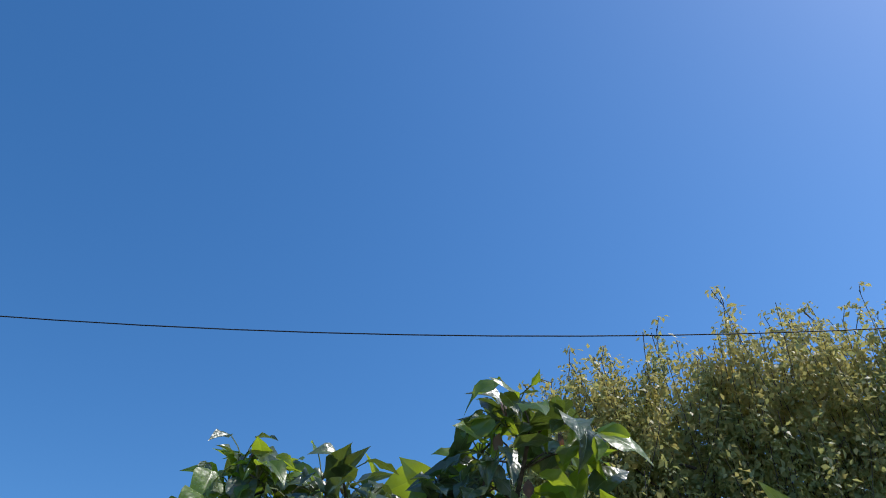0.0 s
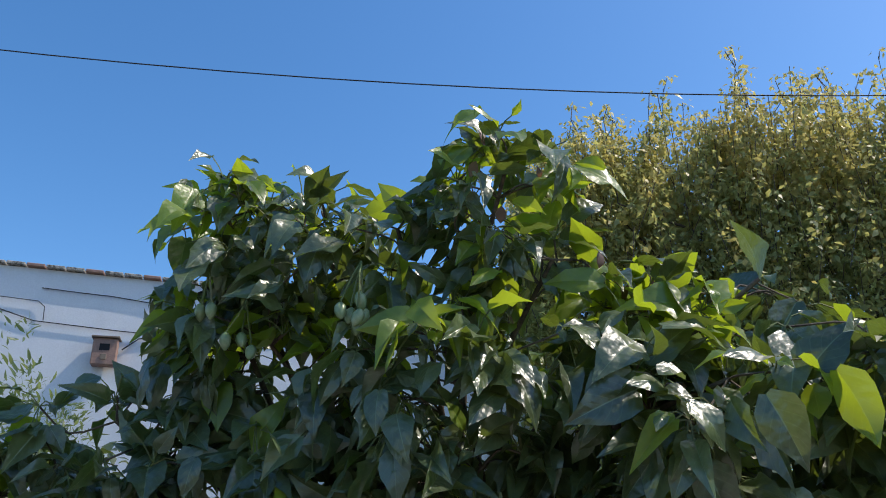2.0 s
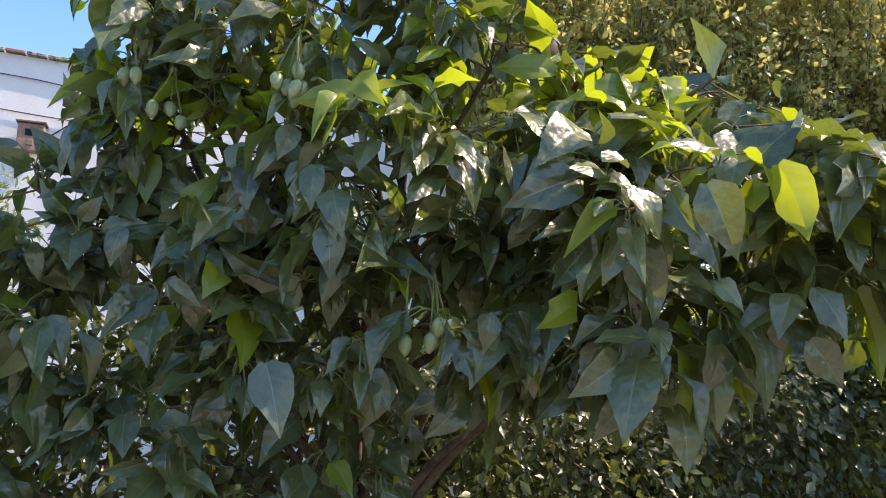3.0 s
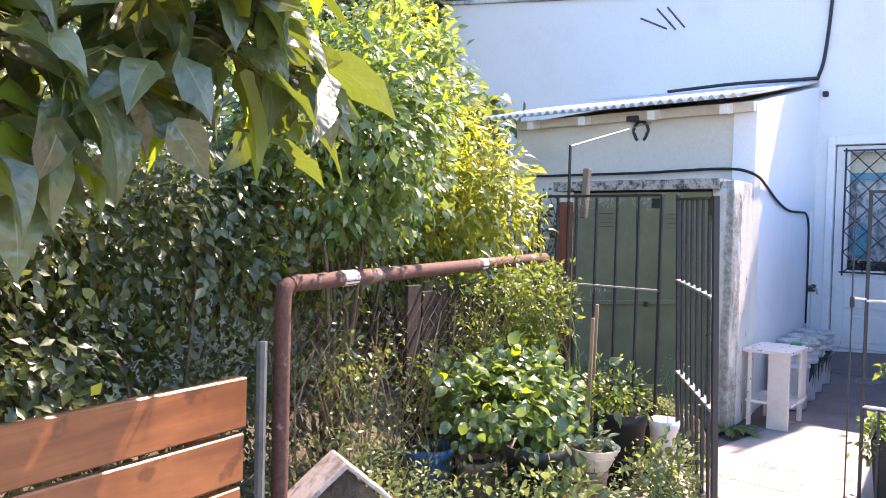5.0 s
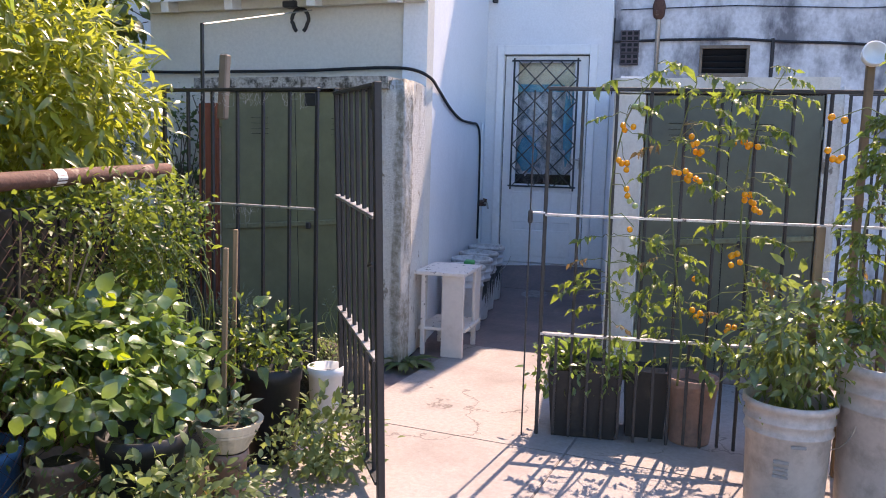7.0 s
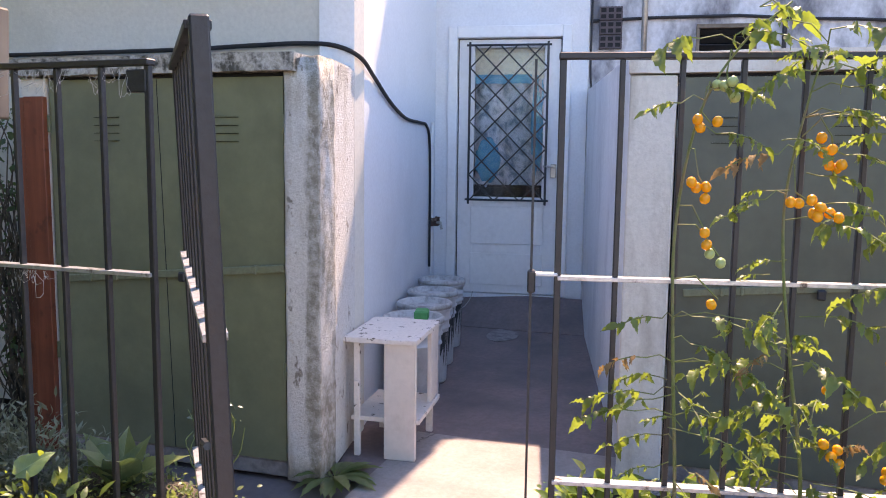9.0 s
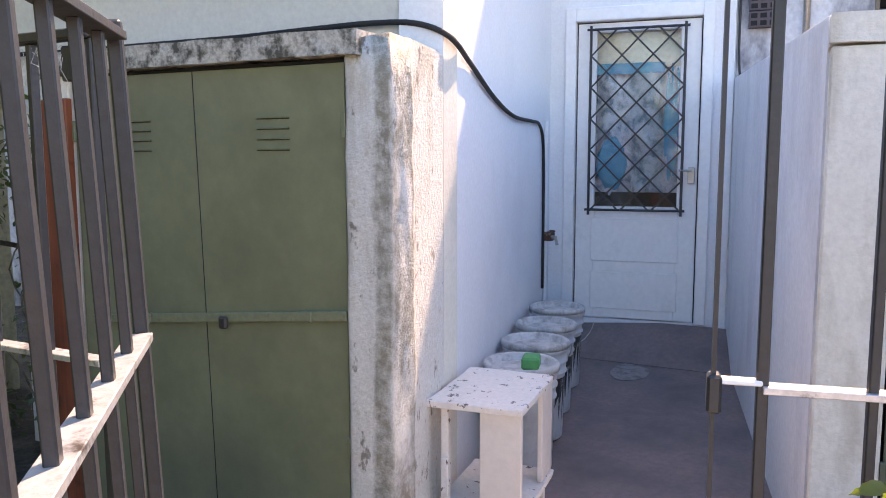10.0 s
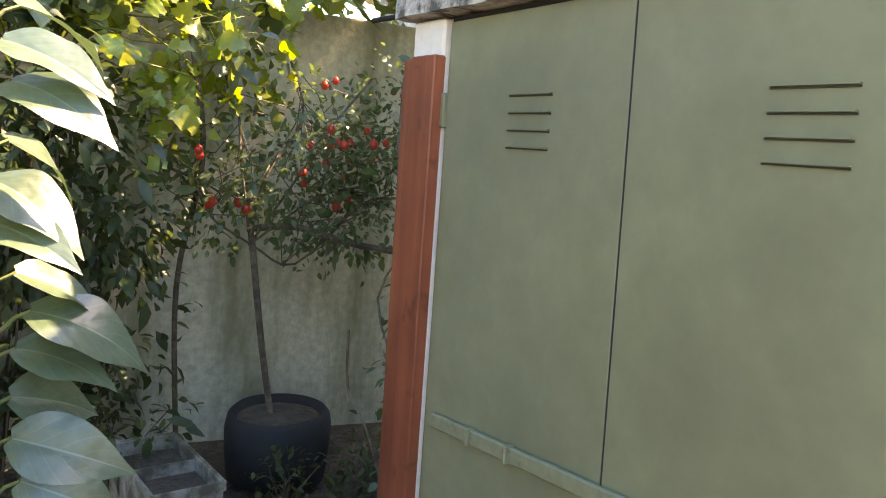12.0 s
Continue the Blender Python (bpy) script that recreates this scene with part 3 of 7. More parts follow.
def facade(name, ya, yb, z0, z1, material=M["plaster"], off=0.0, thick=0.3):
    if isinstance(z1, tuple):
        z1 = [z1[0], z1[0], z1[1], z1[1]]
    return part(name, prism([(house_x(ya) + off, ya), (house_x(ya) + off + thick, ya), (house_x(yb) + off + thick, yb), (house_x(yb) + off, yb)], z0, z1), material, house)


facade("wall_panel", 2.06, dy0, -0.1, (coping_z(2.06), coping_z(dy0)))
facade("wall_panel", dy1, 7.9, -0.1, (coping_z(dy1), coping_z(7.9)))
facade("wall_panel", dy0, dy1, dtop, (coping_z(dy0), coping_z(dy1)))
facade("wall_panel", dy0, dy1, -0.1, 0.19)
for k in range(12):
    ya, yb = 2.06 + k * 5.84 / 12, 2.06 + (k + 1) * 5.84 / 12 - 0.006
    bm = prism([(house_x(ya) - 0.04, ya), (house_x(ya) + 0.34, ya), (house_x(yb) + 0.34, yb), (house_x(yb) - 0.04, yb)], 0.003, 0.048, 0.006)
    for v in bm.verts:
        v.co.z += coping_z(v.co.y)
    part("coping", bm, M["stained"], house)
# upper storey, set back
facade("wall_panel", 2.06, 6.2, 3.5, 6.35, M["plaster"], 1.1, 0.3)
facade("wall_panel", 7.08, 7.35, 3.5, 6.35, M["plaster"], 1.1, 0.3)
facade("wall_panel", 6.2, 7.08, 3.5, 5.05, M["plaster"], 1.1, 0.3)
facade("wall_panel", 6.2, 7.08, 6.2, 6.35, M["plaster"], 1.1, 0.3)
facade("wall_panel", 7.35, 9.6, 3.9, 5.6, M["stained"], 0.9, 0.3)
facade("wall_panel", 7.905, 9.6, -0.1, 4.1, M["stained"], 0.05, 0.3)
facade("terrace", 2.06, 9.6, 3.38, 3.5, M["slab"], 0.3, 1.1)

# grey stained wall beyond, to the other side of the door
stain_wall = tagged(new("wall_stained"), "old plaster wall with black mould stains", "wall", kind="structure")
def side_wall(ya, yb, z0, z1):
    part("wall_panel", prism([(house_x(ya) + 0.06, ya), (house_x(ya) + 0.36, ya), (house_x(yb) + 0.36, yb), (house_x(yb) + 0.06, yb)], z0, z1), M["stained"], stain_wall)


side_wall(-4.0, 0.87, -0.1, 3.77)
side_wall(1.29, 2.055, -0.1, 3.77)
side_wall(0.87, 1.29, -0.1, 2.0)
side_wall(0.87, 1.29, 2.27, 3.77)

# louvred vent window, hollow brick vent, cables and a rain pipe on the stained wall
WX = lambda y: house_x(y) + 0.06
vw = thing("window_1", pose(WX(1.08), 1.08, 2.135, 0, 0, 8.53), "small dark louvred vent window", "window", kind="structure")
for a, b, c, d in ((-0.215, 0.215, 0.11, 0.14), (-0.215, 0.215, -0.14, -0.11), (-0.215, -0.19, -0.109, 0.109), (0.19, 0.215, -0.109, 0.109)):
    part("window_frame", boxes((-0.015, 0.06, a, b, c, d), bevel=0.003), M["grey_wood"], vw)
for k in range(4):
    part("slat", boxes((-0.03, 0.03, -0.188, 0.188, -0.004, 0.004), m=pose(0.04, 0, -0.08 + 0.055 * k, 0, 40, 0)), M["iron"], vw)
# black sheet: the dark behind the louvres put in as colour
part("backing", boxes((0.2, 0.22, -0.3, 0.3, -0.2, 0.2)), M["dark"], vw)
vb = thing("brick_vent", pose(WX(1.90) - 0.005, 1.91, 2.10, 0, 0, 8.53), "dark hollow brick vents set in the wall", "vent")
for r in range(3):
    part("brick", boxes((-0.05, 0.02, -0.085, 0.085, r * 0.105, r * 0.105 + 0.10), bevel=0.004), M["vent_brick"], vb)
    for q in (-0.055, 0.0, 0.055):
        for h in (0.027, 0.073):
            part("hole", boxes((-0.0515, -0.045, q - 0.019, q + 0.019, r * 0.105 + h - 0.015, r * 0.105 + h + 0.015)), M["dark"], vb)
wc = thing("wall_cable", pose(0, 0, 0), "sagging black cables clipped along the stained wall", "cable")
part("cable", tubes([[(WX(y) - 0.02, y, z) for y, z in ((2.05, 2.31), (1.6, 2.325), (1.0, 2.33), (0.55, 2.30), (0.2, 2.29), (-0.6, 2.24), (-1.6, 2.26))]], 0.013, 6), M["cable"], wc)
part("cable", tubes([[(WX(y) - 0.02, y, z) for y, z in ((2.0, 2.60), (1.0, 2.62), (0.0, 2.58), (-1.6, 2.62))]], 0.005, 5), M["cable"], wc)
part("drop", tubes([[(WX(0.68) - 0.02, 0.68, 2.33), (WX(0.68) - 0.02, 0.68, 1.5)]], 0.016, 6), M["cable"], wc)
rp = thing("rain_pipe", pose(WX(1.66) - 0.05, 1.66, 0), "grey rain pipe with rusty joint", "pipe")
part("pipe", tubes([[(0, 0, 1.5), (0, 0, 3.75)]], 0.022, 10), M["steel"], rp, smooth=True)
part("joint", lathe([(0.022, 2.5), (0.05, 2.53), (0.06, 2.62), (0.03, 2.72), (0.022, 2.75)], 14), M["rust"], rp, smooth=True)
# scratched marks, lamp socket and cable on the house wall
mk = thing("wall_marks", pose(0, 0, 0), "three dark scratched strokes on the wall", "marks")
for (ya, za), (yb, zb) in (((5.11, 3.72), (4.80, 3.56)), ((4.92, 3.80), (4.70, 3.54)), ((4.80, 3.80), (4.60, 3.55))):
    part("stroke", tubes([[(house_x(ya) - 0.003, ya, za), (house_x(yb) - 0.003, yb, zb)]], 0.010, 4), M["vent_brick"], mk)
sk = thing("wall_socket", pose(house_x(3.155), 3.155, 2.70, 0, 0, 8.5), "small black socket on the house wall", "socket")
part("body", boxes((-0.05, 0.0, -0.025, 0.025, -0.025, 0.025), bevel=0.006), M["cable"], sk)
part_c = thing("wall_cable", pose(0, 0, 0), "black cable down the corner to the shed roof", "cable")
part("cable", tubes([smooth_path([(house_x(3.10) - 0.02, 3.10, 4.0), (house_x(3.16) - 0.02, 3.16, 3.2), (house_x(3.22) - 0.02, 3.22, 2.9), (house_x(3.3) - 0.05, 3.3, 2.86), (8.9, 3.9, 2.84), (8.2, 4.3, 2.70)], 4)], 0.018, 6), M["cable"], part_c)
# upper window, rail and washing on the terrace
uw = thing("window_2", pose(house_x(6.64) + 1.1, 6.64, 5.625, 0, 0, 8.53), "upper storey window with grey shutters", "window", kind="structure")
for a, b, c, d in ((-0.44, 0.44, 0.52, 0.575), (-0.48, 0.48, -0.60, -0.54), (-0.44, -0.38, -0.539, 0.519), (0.38, 0.44, -0.539, 0.519), (-0.03, 0.03, -0.539, 0.519)):
    part("window_frame", boxes((-0.03, 0.06, a, b, c, d), bevel=0.004), M["grey_wood"], uw)
part("shutter", boxes((0.05, 0.08, -0.38, 0.38, -0.539, 0.519)), M["steel"], uw)
tr = thing("terrace_rail", pose(0, 0, 0), "wire mesh terrace railing with washing", "railing")
rail_y = [4.9, 4.2, 3.5, 2.8, 2.1]
for y in rail_y:
    part("post", tubes([[(house_x(y) + 0.15, y, 4.10), (house_x(y) + 0.15, y, 5.3)]], 0.02, 6), M["steel"], tr)
mesh_paths = [[(house_x(4.9 - 0.07 * k) + 0.15, 4.9 - 0.07 * k, 4.12), (house_x(4.9 - 0.07 * k) + 0.15, 4.9 - 0.07 * k, 5.25)] for k in range(41)] + [[(house_x(4.9) + 0.15, 4.9, 4.14 + 0.07 * k), (house_x(2.1) + 0.15, 2.1, 4.14 + 0.07 * k)] for k in range(16)]
tagged(part("mesh_wire", tubes(mesh_paths, 0.004, 3), M["steel"], tr), kind="stuff")
for y, w, h, mm in ((5.25, 0.30, 0.45, "navy"), (4.75, 0.12, 0.35, "navy"), (4.35, 0.4, 0.8, "navy"), (3.9, 0.35, 0.6, "red_cloth")):
    cl = thing("washing", pose(house_x(y) + 0.45, y, 4.95 - h, 0, 0, 8.5), "dark cloth hung out to dry on the terrace", "washing")
    part("cloth", boxes((-0.012, 0.012, -w / 2, w / 2, 0.0, h), bevel=0.008), M[mm], cl)
wl = thing("washing_line", pose(0, 0, 0), "thin washing line over the terrace", "line")
part("line", tubes([[(house_x(7.2) + 0.45, 7.2, 4.95), (house_x(2.0) + 0.45, 2.0, 4.95)]], 0.006, 4), M["cable"], wl)

# passage walls
tagged(part("wall_passage", prism([(6.40, 2.577), (9.235, 3.22), (9.20, 3.37), (6.37, 2.727)], -0.1, [2.2, 2.78, 2.78, 2.2]), M["plaster"]), "smooth white side wall of the shed", "wall", kind="structure")
tagged(part("wall_passage_low", prism([(6.585, 1.437), (9.41, 2.053), (9.44, 1.905), (6.615, 1.289)], -0.1, [1.70, 1.80, 1.80, 1.70], 0.01), M["streaked"]), "low white rendered wall along the passage", "wall", kind="structure")

# ---- shed above and behind the locker ----
shed = thing("shed", pose(0, 0, 0), "white lean-to shed with corrugated sheet roof", "shed")
part("front_wall", prism([(6.40, 2.577), (6.31, 4.50), (6.46, 4.51), (6.55, 2.60)], 0.0, 2.19), M["cream"], shed)
part("side_wall", prism([(6.31, 4.50), (8.95, 5.05), (8.95, 5.2), (6.30, 4.65)], 0.0, [2.19, 2.75, 2.75, 2.19]), M["cream"], shed)
part("fascia", prism([(6.345, 2.575), (6.255, 4.62), (6.30, 4.62), (6.39, 2.582)], 2.135, 2.205, 0.004), M["cream"], shed)
for yb in (2.75, 3.3, 3.9, 4.4):
    part("rafter_end", boxes((-0.12, 0.06, -0.03, 0.03, -0.035, 0.035), m=pose(lock_x(yb) + 0.43, yb, 2.165, 0, -10, 10), bevel=0.004), M["white_paint"], shed)
# sheet: waves run across the slope
def corrugated():
    n, pitch = 230, 0.076
    vs, fs = [], []
    for i in range(n + 1):
        s = 2.585 + i * (4.90 - 2.585) / n
        wv = 0.016 * math.sin(2 * math.pi * (s - 2.585) / pitch)
        for u, z in ((6.10 - 0.045 * (s - 2.6), 2.215), (9.25 - 0.15 * (s - 2.6), 2.83)):
            yy = s + 0.227 * (u - 6.40)      # the sheet follows the slanting passage
            vs += [(u, yy, z + wv), (u, yy, z + wv - 0.006)]
        if i:
            a, b = 4 * (i - 1), 4 * i
            fs += [(a, a + 2, b + 2, b), (a + 1, b + 1, b + 3, a + 3), (a, b, b + 1, a + 1), (a + 2, a + 3, b + 3, b + 2)]
    return raw_mesh("roof", np.array(vs), np.array(fs))


part("roof", corrugated(), M["tin"], shed)

# ---- lockers with green doors ----
def locker(name, x0, ya, yb, pr, pl, top, red, label):
    """A rendered brick locker; doors from ya (right) to yb (left), pillars pr and pl wide."""
    t = thing(name, pose(x0, ya, 0, 0, 0, 2.6), label, "locker")
    w = yb - ya
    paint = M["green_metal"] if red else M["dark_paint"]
    bm = bmesh.new()
    box(bm, 0.0, 0.14, -pr, -0.004, 0, top + (0.052 if red else 0.03))
    bmesh.ops.subdivide_edges(bm, edges=list(bm.edges), cuts=14, use_grid_fill=True)
    for v in bm.verts:
        k = noise.noise(v.co * 9) * 0.010 + noise.noise(v.co * 25) * 0.004
        v.co += Vector((k if v.co.x < 0.07 else 0, k if v.co.y < -pr / 2 else 0, k if v.co.z > 1 else 0))
    part("pillar", bm, M["pillar"], t, "rough flaking whitewashed pillar", True)
    part("pillar", boxes((0.0, 0.14, w + 0.002, w + pl, 0, top - 0.005), bevel=0.006), M["cream"] if red else M["rough_plaster"], t)
    bm = bmesh.new()
    box(bm, -0.03 if red else -0.008, 0.56, -0.06, w + pl + (0.035 if red else 0.004), top + 0.002, top + (0.07 if red else 0.08))
    bmesh.ops.subdivide_edges(bm, edges=list(bm.edges), cuts=20, use_grid_fill=True)
    for v in bm.verts:
        v.co += Vector((0.006 * noise.noise(v.co * 16), 0.004 * noise.noise(v.co * 15), 0.005 * noise.noise(v.co * 13)))
    part("slab", bm, M["slab"] if red else M["rough_plaster"], t, "grey mossy concrete top slab" if red else "pale rendered top slab")
    part("threshold", boxes((0.02, 0.14, 0.0, w, 0.0, 0.066), bevel=0.006), M["worn_patch"], t)
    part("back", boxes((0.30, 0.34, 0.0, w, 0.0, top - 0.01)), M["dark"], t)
    mid = w * (0.495 if red else 0.503)
    lean = -0.030 if red else 0.0      # the meeting edge of the doors is out of plumb
    for nm, a, b, lo in (("door", 0.006, mid - 0.0025, 0.196 if red else 0.235), ("door", mid + 0.0025, w - 0.008, 0.30)):
        bm = boxes((0.012, 0.034, a, b, 0.07, top - 0.014))
        for v in bm.verts:
            if abs(v.co.y - mid) < 0.01:
                v.co.y += lean * (0.8 - v.co.z)
        bmesh.ops.bevel(bm, geom=list(bm.edges), offset=0.0006, segments=1, affect="EDGES")
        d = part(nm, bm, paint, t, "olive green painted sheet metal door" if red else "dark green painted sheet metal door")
        for k in range(4):
            z = top - 0.165 - 0.031 * k
            # dark strip below each lip: shade in the slit put in as colour
            part("louvre", boxes((0.0095, 0.0125, lo - 0.0 if a < 0.1 else mid + 0.200, (lo + 0.117) if a < 0.1 else mid + 0.320, z - 0.0012, z + 0.0012)), M["dark_green"], d)
            part("louvre_lip", boxes((0.006, 0.0125, lo if a < 0.1 else mid + 0.200, (lo + 0.117) if a < 0.1 else mid + 0.320, z + 0.0022, z + 0.0045)), paint, d)
    # black strip in the seam: shade between the doors put in as colour
    bm = boxes((0.0135, 0.03, mid - 0.0022, mid + 0.0022, 0.07, top - 0.016))
    for v in bm.verts:
        v.co.y += lean * (0.8 - v.co.z)
    part("seam", bm, M["dark"], t)
    # black strip standing in for the shaded gap under the slab
    part("lintel_strip", boxes((0.02, 0.03, 0.0, w, top - 0.012, top - 0.002)), M["dark"], t)
    bar = part("lock_bar", boxes((-0.002, 0.011, 0.004, w - 0.05, -0.015, 0.015), bevel=0.003, m=pose(0, 0, 0.838, -5.2)), M["worn_green"], t, "worn green flat lock bar")
    part("padlock", boxes((-0.022, -0.003, mid - 0.105, mid - 0.073, 0.764, 0.804), bevel=0.006), M["iron"], bar)
    for q in (0.12, w - 0.2, w * 0.7):
        part("bracket", boxes((-0.010, 0.012, q, q + 0.012, 0.821 - 0.091 * q, 0.855 - 0.091 * q), bevel=0.002), M["worn_green"], bar)
    for z in (0.4, 1.35):
        for q in (0.0, w - 0.012):
            part("hinge", boxes((0.002, 0.014, q, q + 0.012, z, z + 0.07), bevel=0.002), paint, t)
    if red:
        part("red_board", boxes((-0.020, 0.008, w - 0.002, w + pl - 0.03, 0.0, 1.495), bevel=0.003), M["orange_red"], t, "red-stained wooden board")
        part("red_board", boxes((-0.014, -0.002, w + pl - 0.028, w + pl + 0.012, 0.0, 1.492), bevel=0.003), M["orange_red"], t)
    return t


locker("storage_locker", lock_x(2.635), 2.635, 3.715, 0.148, 0.125, 1.575, True, "white masonry locker with olive green double doors")
locker("storage_locker", 6.45, 0.35, 1.25, 0.085, 0.175, 1.59, False, "white masonry locker with dark green doors behind tomato vines")
# masonry flank that runs on into the shed
tagged(part("wall_flank", prism([(6.045, 2.503), (6.40, 2.574), (6.37, 2.72), (6.02, 2.64)], 0.0, 1.640, 0.012), M["pillar"]), "flaking whitewashed flank of the locker", "wall", kind="structure")
tagged(part("wall_flank_low", prism([(6.80, 0.36), (6.80, 1.30), (7.05, 1.45), (7.05, 0.3)], 0.0, 1.50), M["rough_plaster"]), "rendered body of the low locker", "wall", kind="structure")

# ---- house door ----
hd = thing("door_1", pose(house_x(2.65), 2.65, 0.19, 0, 0, 8.53), "white panelled house door with glass and iron lattice", "door", kind="structure")
W2 = 0.415
for a, b, c, d in ((-W2 - 0.06, -W2 + 0.012, 0.0, 2.09), (W2 - 0.012, W2 + 0.06, 0.0, 2.09), (-W2 + 0.012, W2 - 0.012, 2.0, 2.09)):
    part("door_frame", boxes((-0.03, 0.09, a, b, c, d), bevel=0.006), M["white_paint"], hd)
gz0, gz1, gy0, gy1 = 0.775, 1.93, -0.27, 0.27
leaf = part("leaf", boxes((0.02, 0.06, -W2 + 0.021, gy0, 0.01, 1.991), (0.02, 0.06, gy1, W2 - 0.021, 0.01, 1.991), (0.02, 0.06, gy0, gy1, 0.01, gz0), (0.02, 0.06, gy0, gy1, gz1, 1.991), bevel=0.003), M["white_paint"], hd)
# black strips: the shadow line round the door leaf put in as colour
part("rebate", boxes((0.045, 0.055, -W2 + 0.0125, -W2 + 0.020, 0.0, 2.0), (0.045, 0.055, W2 - 0.020, W2 - 0.0125, 0.0, 2.0), (0.045, 0.055, -W2 + 0.021, W2 - 0.021, 1.992, 1.999)), M["dark"], hd)
part("panel", boxes((0.012, 0.022, -0.29, 0.29, 0.40, 0.70), bevel=0.006), M["white_paint"], leaf)
part("panel", boxes((0.012, 0.022, -0.29, 0.29, 0.07, 0.33), bevel=0.006), M["white_paint"], leaf)
for q in ((-0.30, -0.27, gz0 - 0.03, gz1 + 0.03), (0.27, 0.30, gz0 - 0.03, gz1 + 0.03)):
    part("glazing_bead", boxes((0.008, 0.02, *q), bevel=0.004), M["white_paint"], leaf)
for q in ((-0.27, 0.27, gz0 - 0.03, gz0), (-0.27, 0.27, gz1, gz1 + 0.03)):
    part("glazing_bead", boxes((0.008, 0.02, *q), bevel=0.004), M["white_paint"], leaf)
gm, gnt, gb = mat("door_glass")
gb.inputs["Base Color"].default_value = (0.9, 0.95, 0.95, 1)
gb.inputs["IOR"].default_value = 1.35
gb.inputs["Roughness"].default_value, gb.inputs["Transmission Weight"].default_value = 0.04, 1.0
gl = part("pane", boxes((0.036, 0.041, gy0, gy1, gz0, gz1)), gm, leaf, "dusty glass pane")
gl.visible_shadow = False
# lattice of flat iron bars
lat = part("lattice_frame", tubes([[(-0.045, -0.325, 0.755), (-0.045, 0.325, 0.755)], [(-0.045, -0.325, 1.94), (-0.045, 0.325, 1.94)], [(-0.045, -0.30, 0.72), (-0.045, -0.30, 1.965)], [(-0.045, 0.30, 0.72), (-0.045, 0.30, 1.965)]], 0.009), M["iron"], hd, "black wrought iron lattice frame")
step = 0.205
def diag(s, sign):
    pts = []
    for y in (-0.30, 0.30):
        pts.append((y, s + sign * (y + 0.30) * 1.03))
    (ya, za), (yb, zb) = pts
    lo, hi = 0.755, 1.94
    f = lambda z: ya + (z - za) / (zb - za) * (yb - ya)
    if max(za, zb) <= lo or min(za, zb) >= hi:
        return None
    p = []
    for y, z in ((ya, za), (yb, zb)):
        z2 = min(max(z, lo), hi)
        p.append((-0.045, f(z2), z2))
    return p


k = 0.13
while k < 2.7:
    for sign in (1, -1):
        p = diag(k if sign > 0 else k + 0.0, sign)
        if p and (Vector(p[0]) - Vector(p[1])).length > 0.05:
            part("lattice_bar", tubes([p], 0.006, 5), M["iron"], lat)
    k += step
part("lock", boxes((0.0, 0.02, -0.38, -0.335, 0.93, 1.04), bevel=0.005), M["steel"], leaf, "steel door lock")
part("handle", tubes([[(-0.045, -0.36, 1.02), (0.01, -0.36, 1.02)], [(-0.045, -0.36, 1.02), (-0.045, -0.28, 1.02)]], 0.009), M["steel"], leaf, "steel lever handle")
dcv = thing("drain_cover", pose(8.71, 2.50, -0.002, 0, 0, 12), "pale worn cement patch in the passage floor", "drain cover")
part("cover", prism([(0.19 * math.cos(a) * (1 + 0.12 * math.sin(3 * a)), 0.12 * math.sin(a) * (1 + 0.1 * math.cos(2 * a + 1))) for a in [2 * math.pi * k / 18 for k in range(18)]], 0, 0.004, 0.001), M["worn_patch"], dcv)
bm = boxes((house_x(2.6) - 0.42, house_x(2.6) + 0.02, 1.80, 3.30, -0.02, 0.188))
for v in bm.verts:
    if v.co.x < house_x(2.6) - 0.2 and v.co.z > 0:
        v.co.z = 0.003
    elif v.co.z < 0:
        v.co.z = -0.05
tagged(part("door_ramp", bm, M["red_floor"]), "worn red cement ramp up to the door", "ramp", kind="structure")
# room behind the glass: curtain cloth in pale, cream and teal folds
def curtain(y0, y1, z0, z1, x, amp, freq, ragged=False):
    nx, nz = 40, 24
    vs, fs = [], []
    for i in range(nx + 1):
        for j in range(nz + 1):
            y, z = y0 + (y1 - y0) * i / nx, z0 + (z1 - z0) * j / nz
            d = amp * math.sin(freq * y + 1.7 * noise.noise(Vector((y * 6, z * 5, x)))) + amp * 0.8 * noise.noise(Vector((y * 9, z * 9, 3 + x)))
            vs.append((x + d, y, z))
    for i in range(nx):
        for j in range(nz):
            a = i * (nz + 1) + j
            u, v = 2 * (i + 0.5) / nx - 1, 2 * (j + 0.5) / nz - 1
            if ragged and abs(u) ** 2.5 + abs(v) ** 2.5 > 0.75 + 0.9 * noise.noise(Vector((2.2 * u, 2.2 * v, 7 + y0))):
                continue
            fs.append((a, a + 1, a + nz + 2, a + nz + 1))
    return raw_mesh("curtain", np.array(vs), np.array(fs))


M["curtain"] = surface("pale_plastic_sheet", (0.62, 0.64, 0.68), (0.14, 0.22, 0.28), 12, 0.46, 0.64, 20, 0.1, 0.35, 0.2)
M["teal"] = surface("teal_cloth", (0.010, 0.30, 0.46), (0.08, 0.44, 0.56), 14, 0.45, 0.7, 50, 0.1, 0.6, 0.2)
M["cream_cloth"] = surface("cream_blind", (0.74, 0.66, 0.52), rough=0.9)
cur = thing("curtain", pose(house_x(2.65), 2.65, 0.19, 0, 0, 8.53), "crumpled pale plastic and teal cloth behind the door glass", "curtain")
part("sheet", curtain(-0.28, 0.28, 0.80, 1.70, 0.11, 0.042, 26), M["curtain"], cur)
part("blind", curtain(-0.28, 0.28, 1.70, 1.95, 0.11, 0.004, 20), M["cream_cloth"], cur)
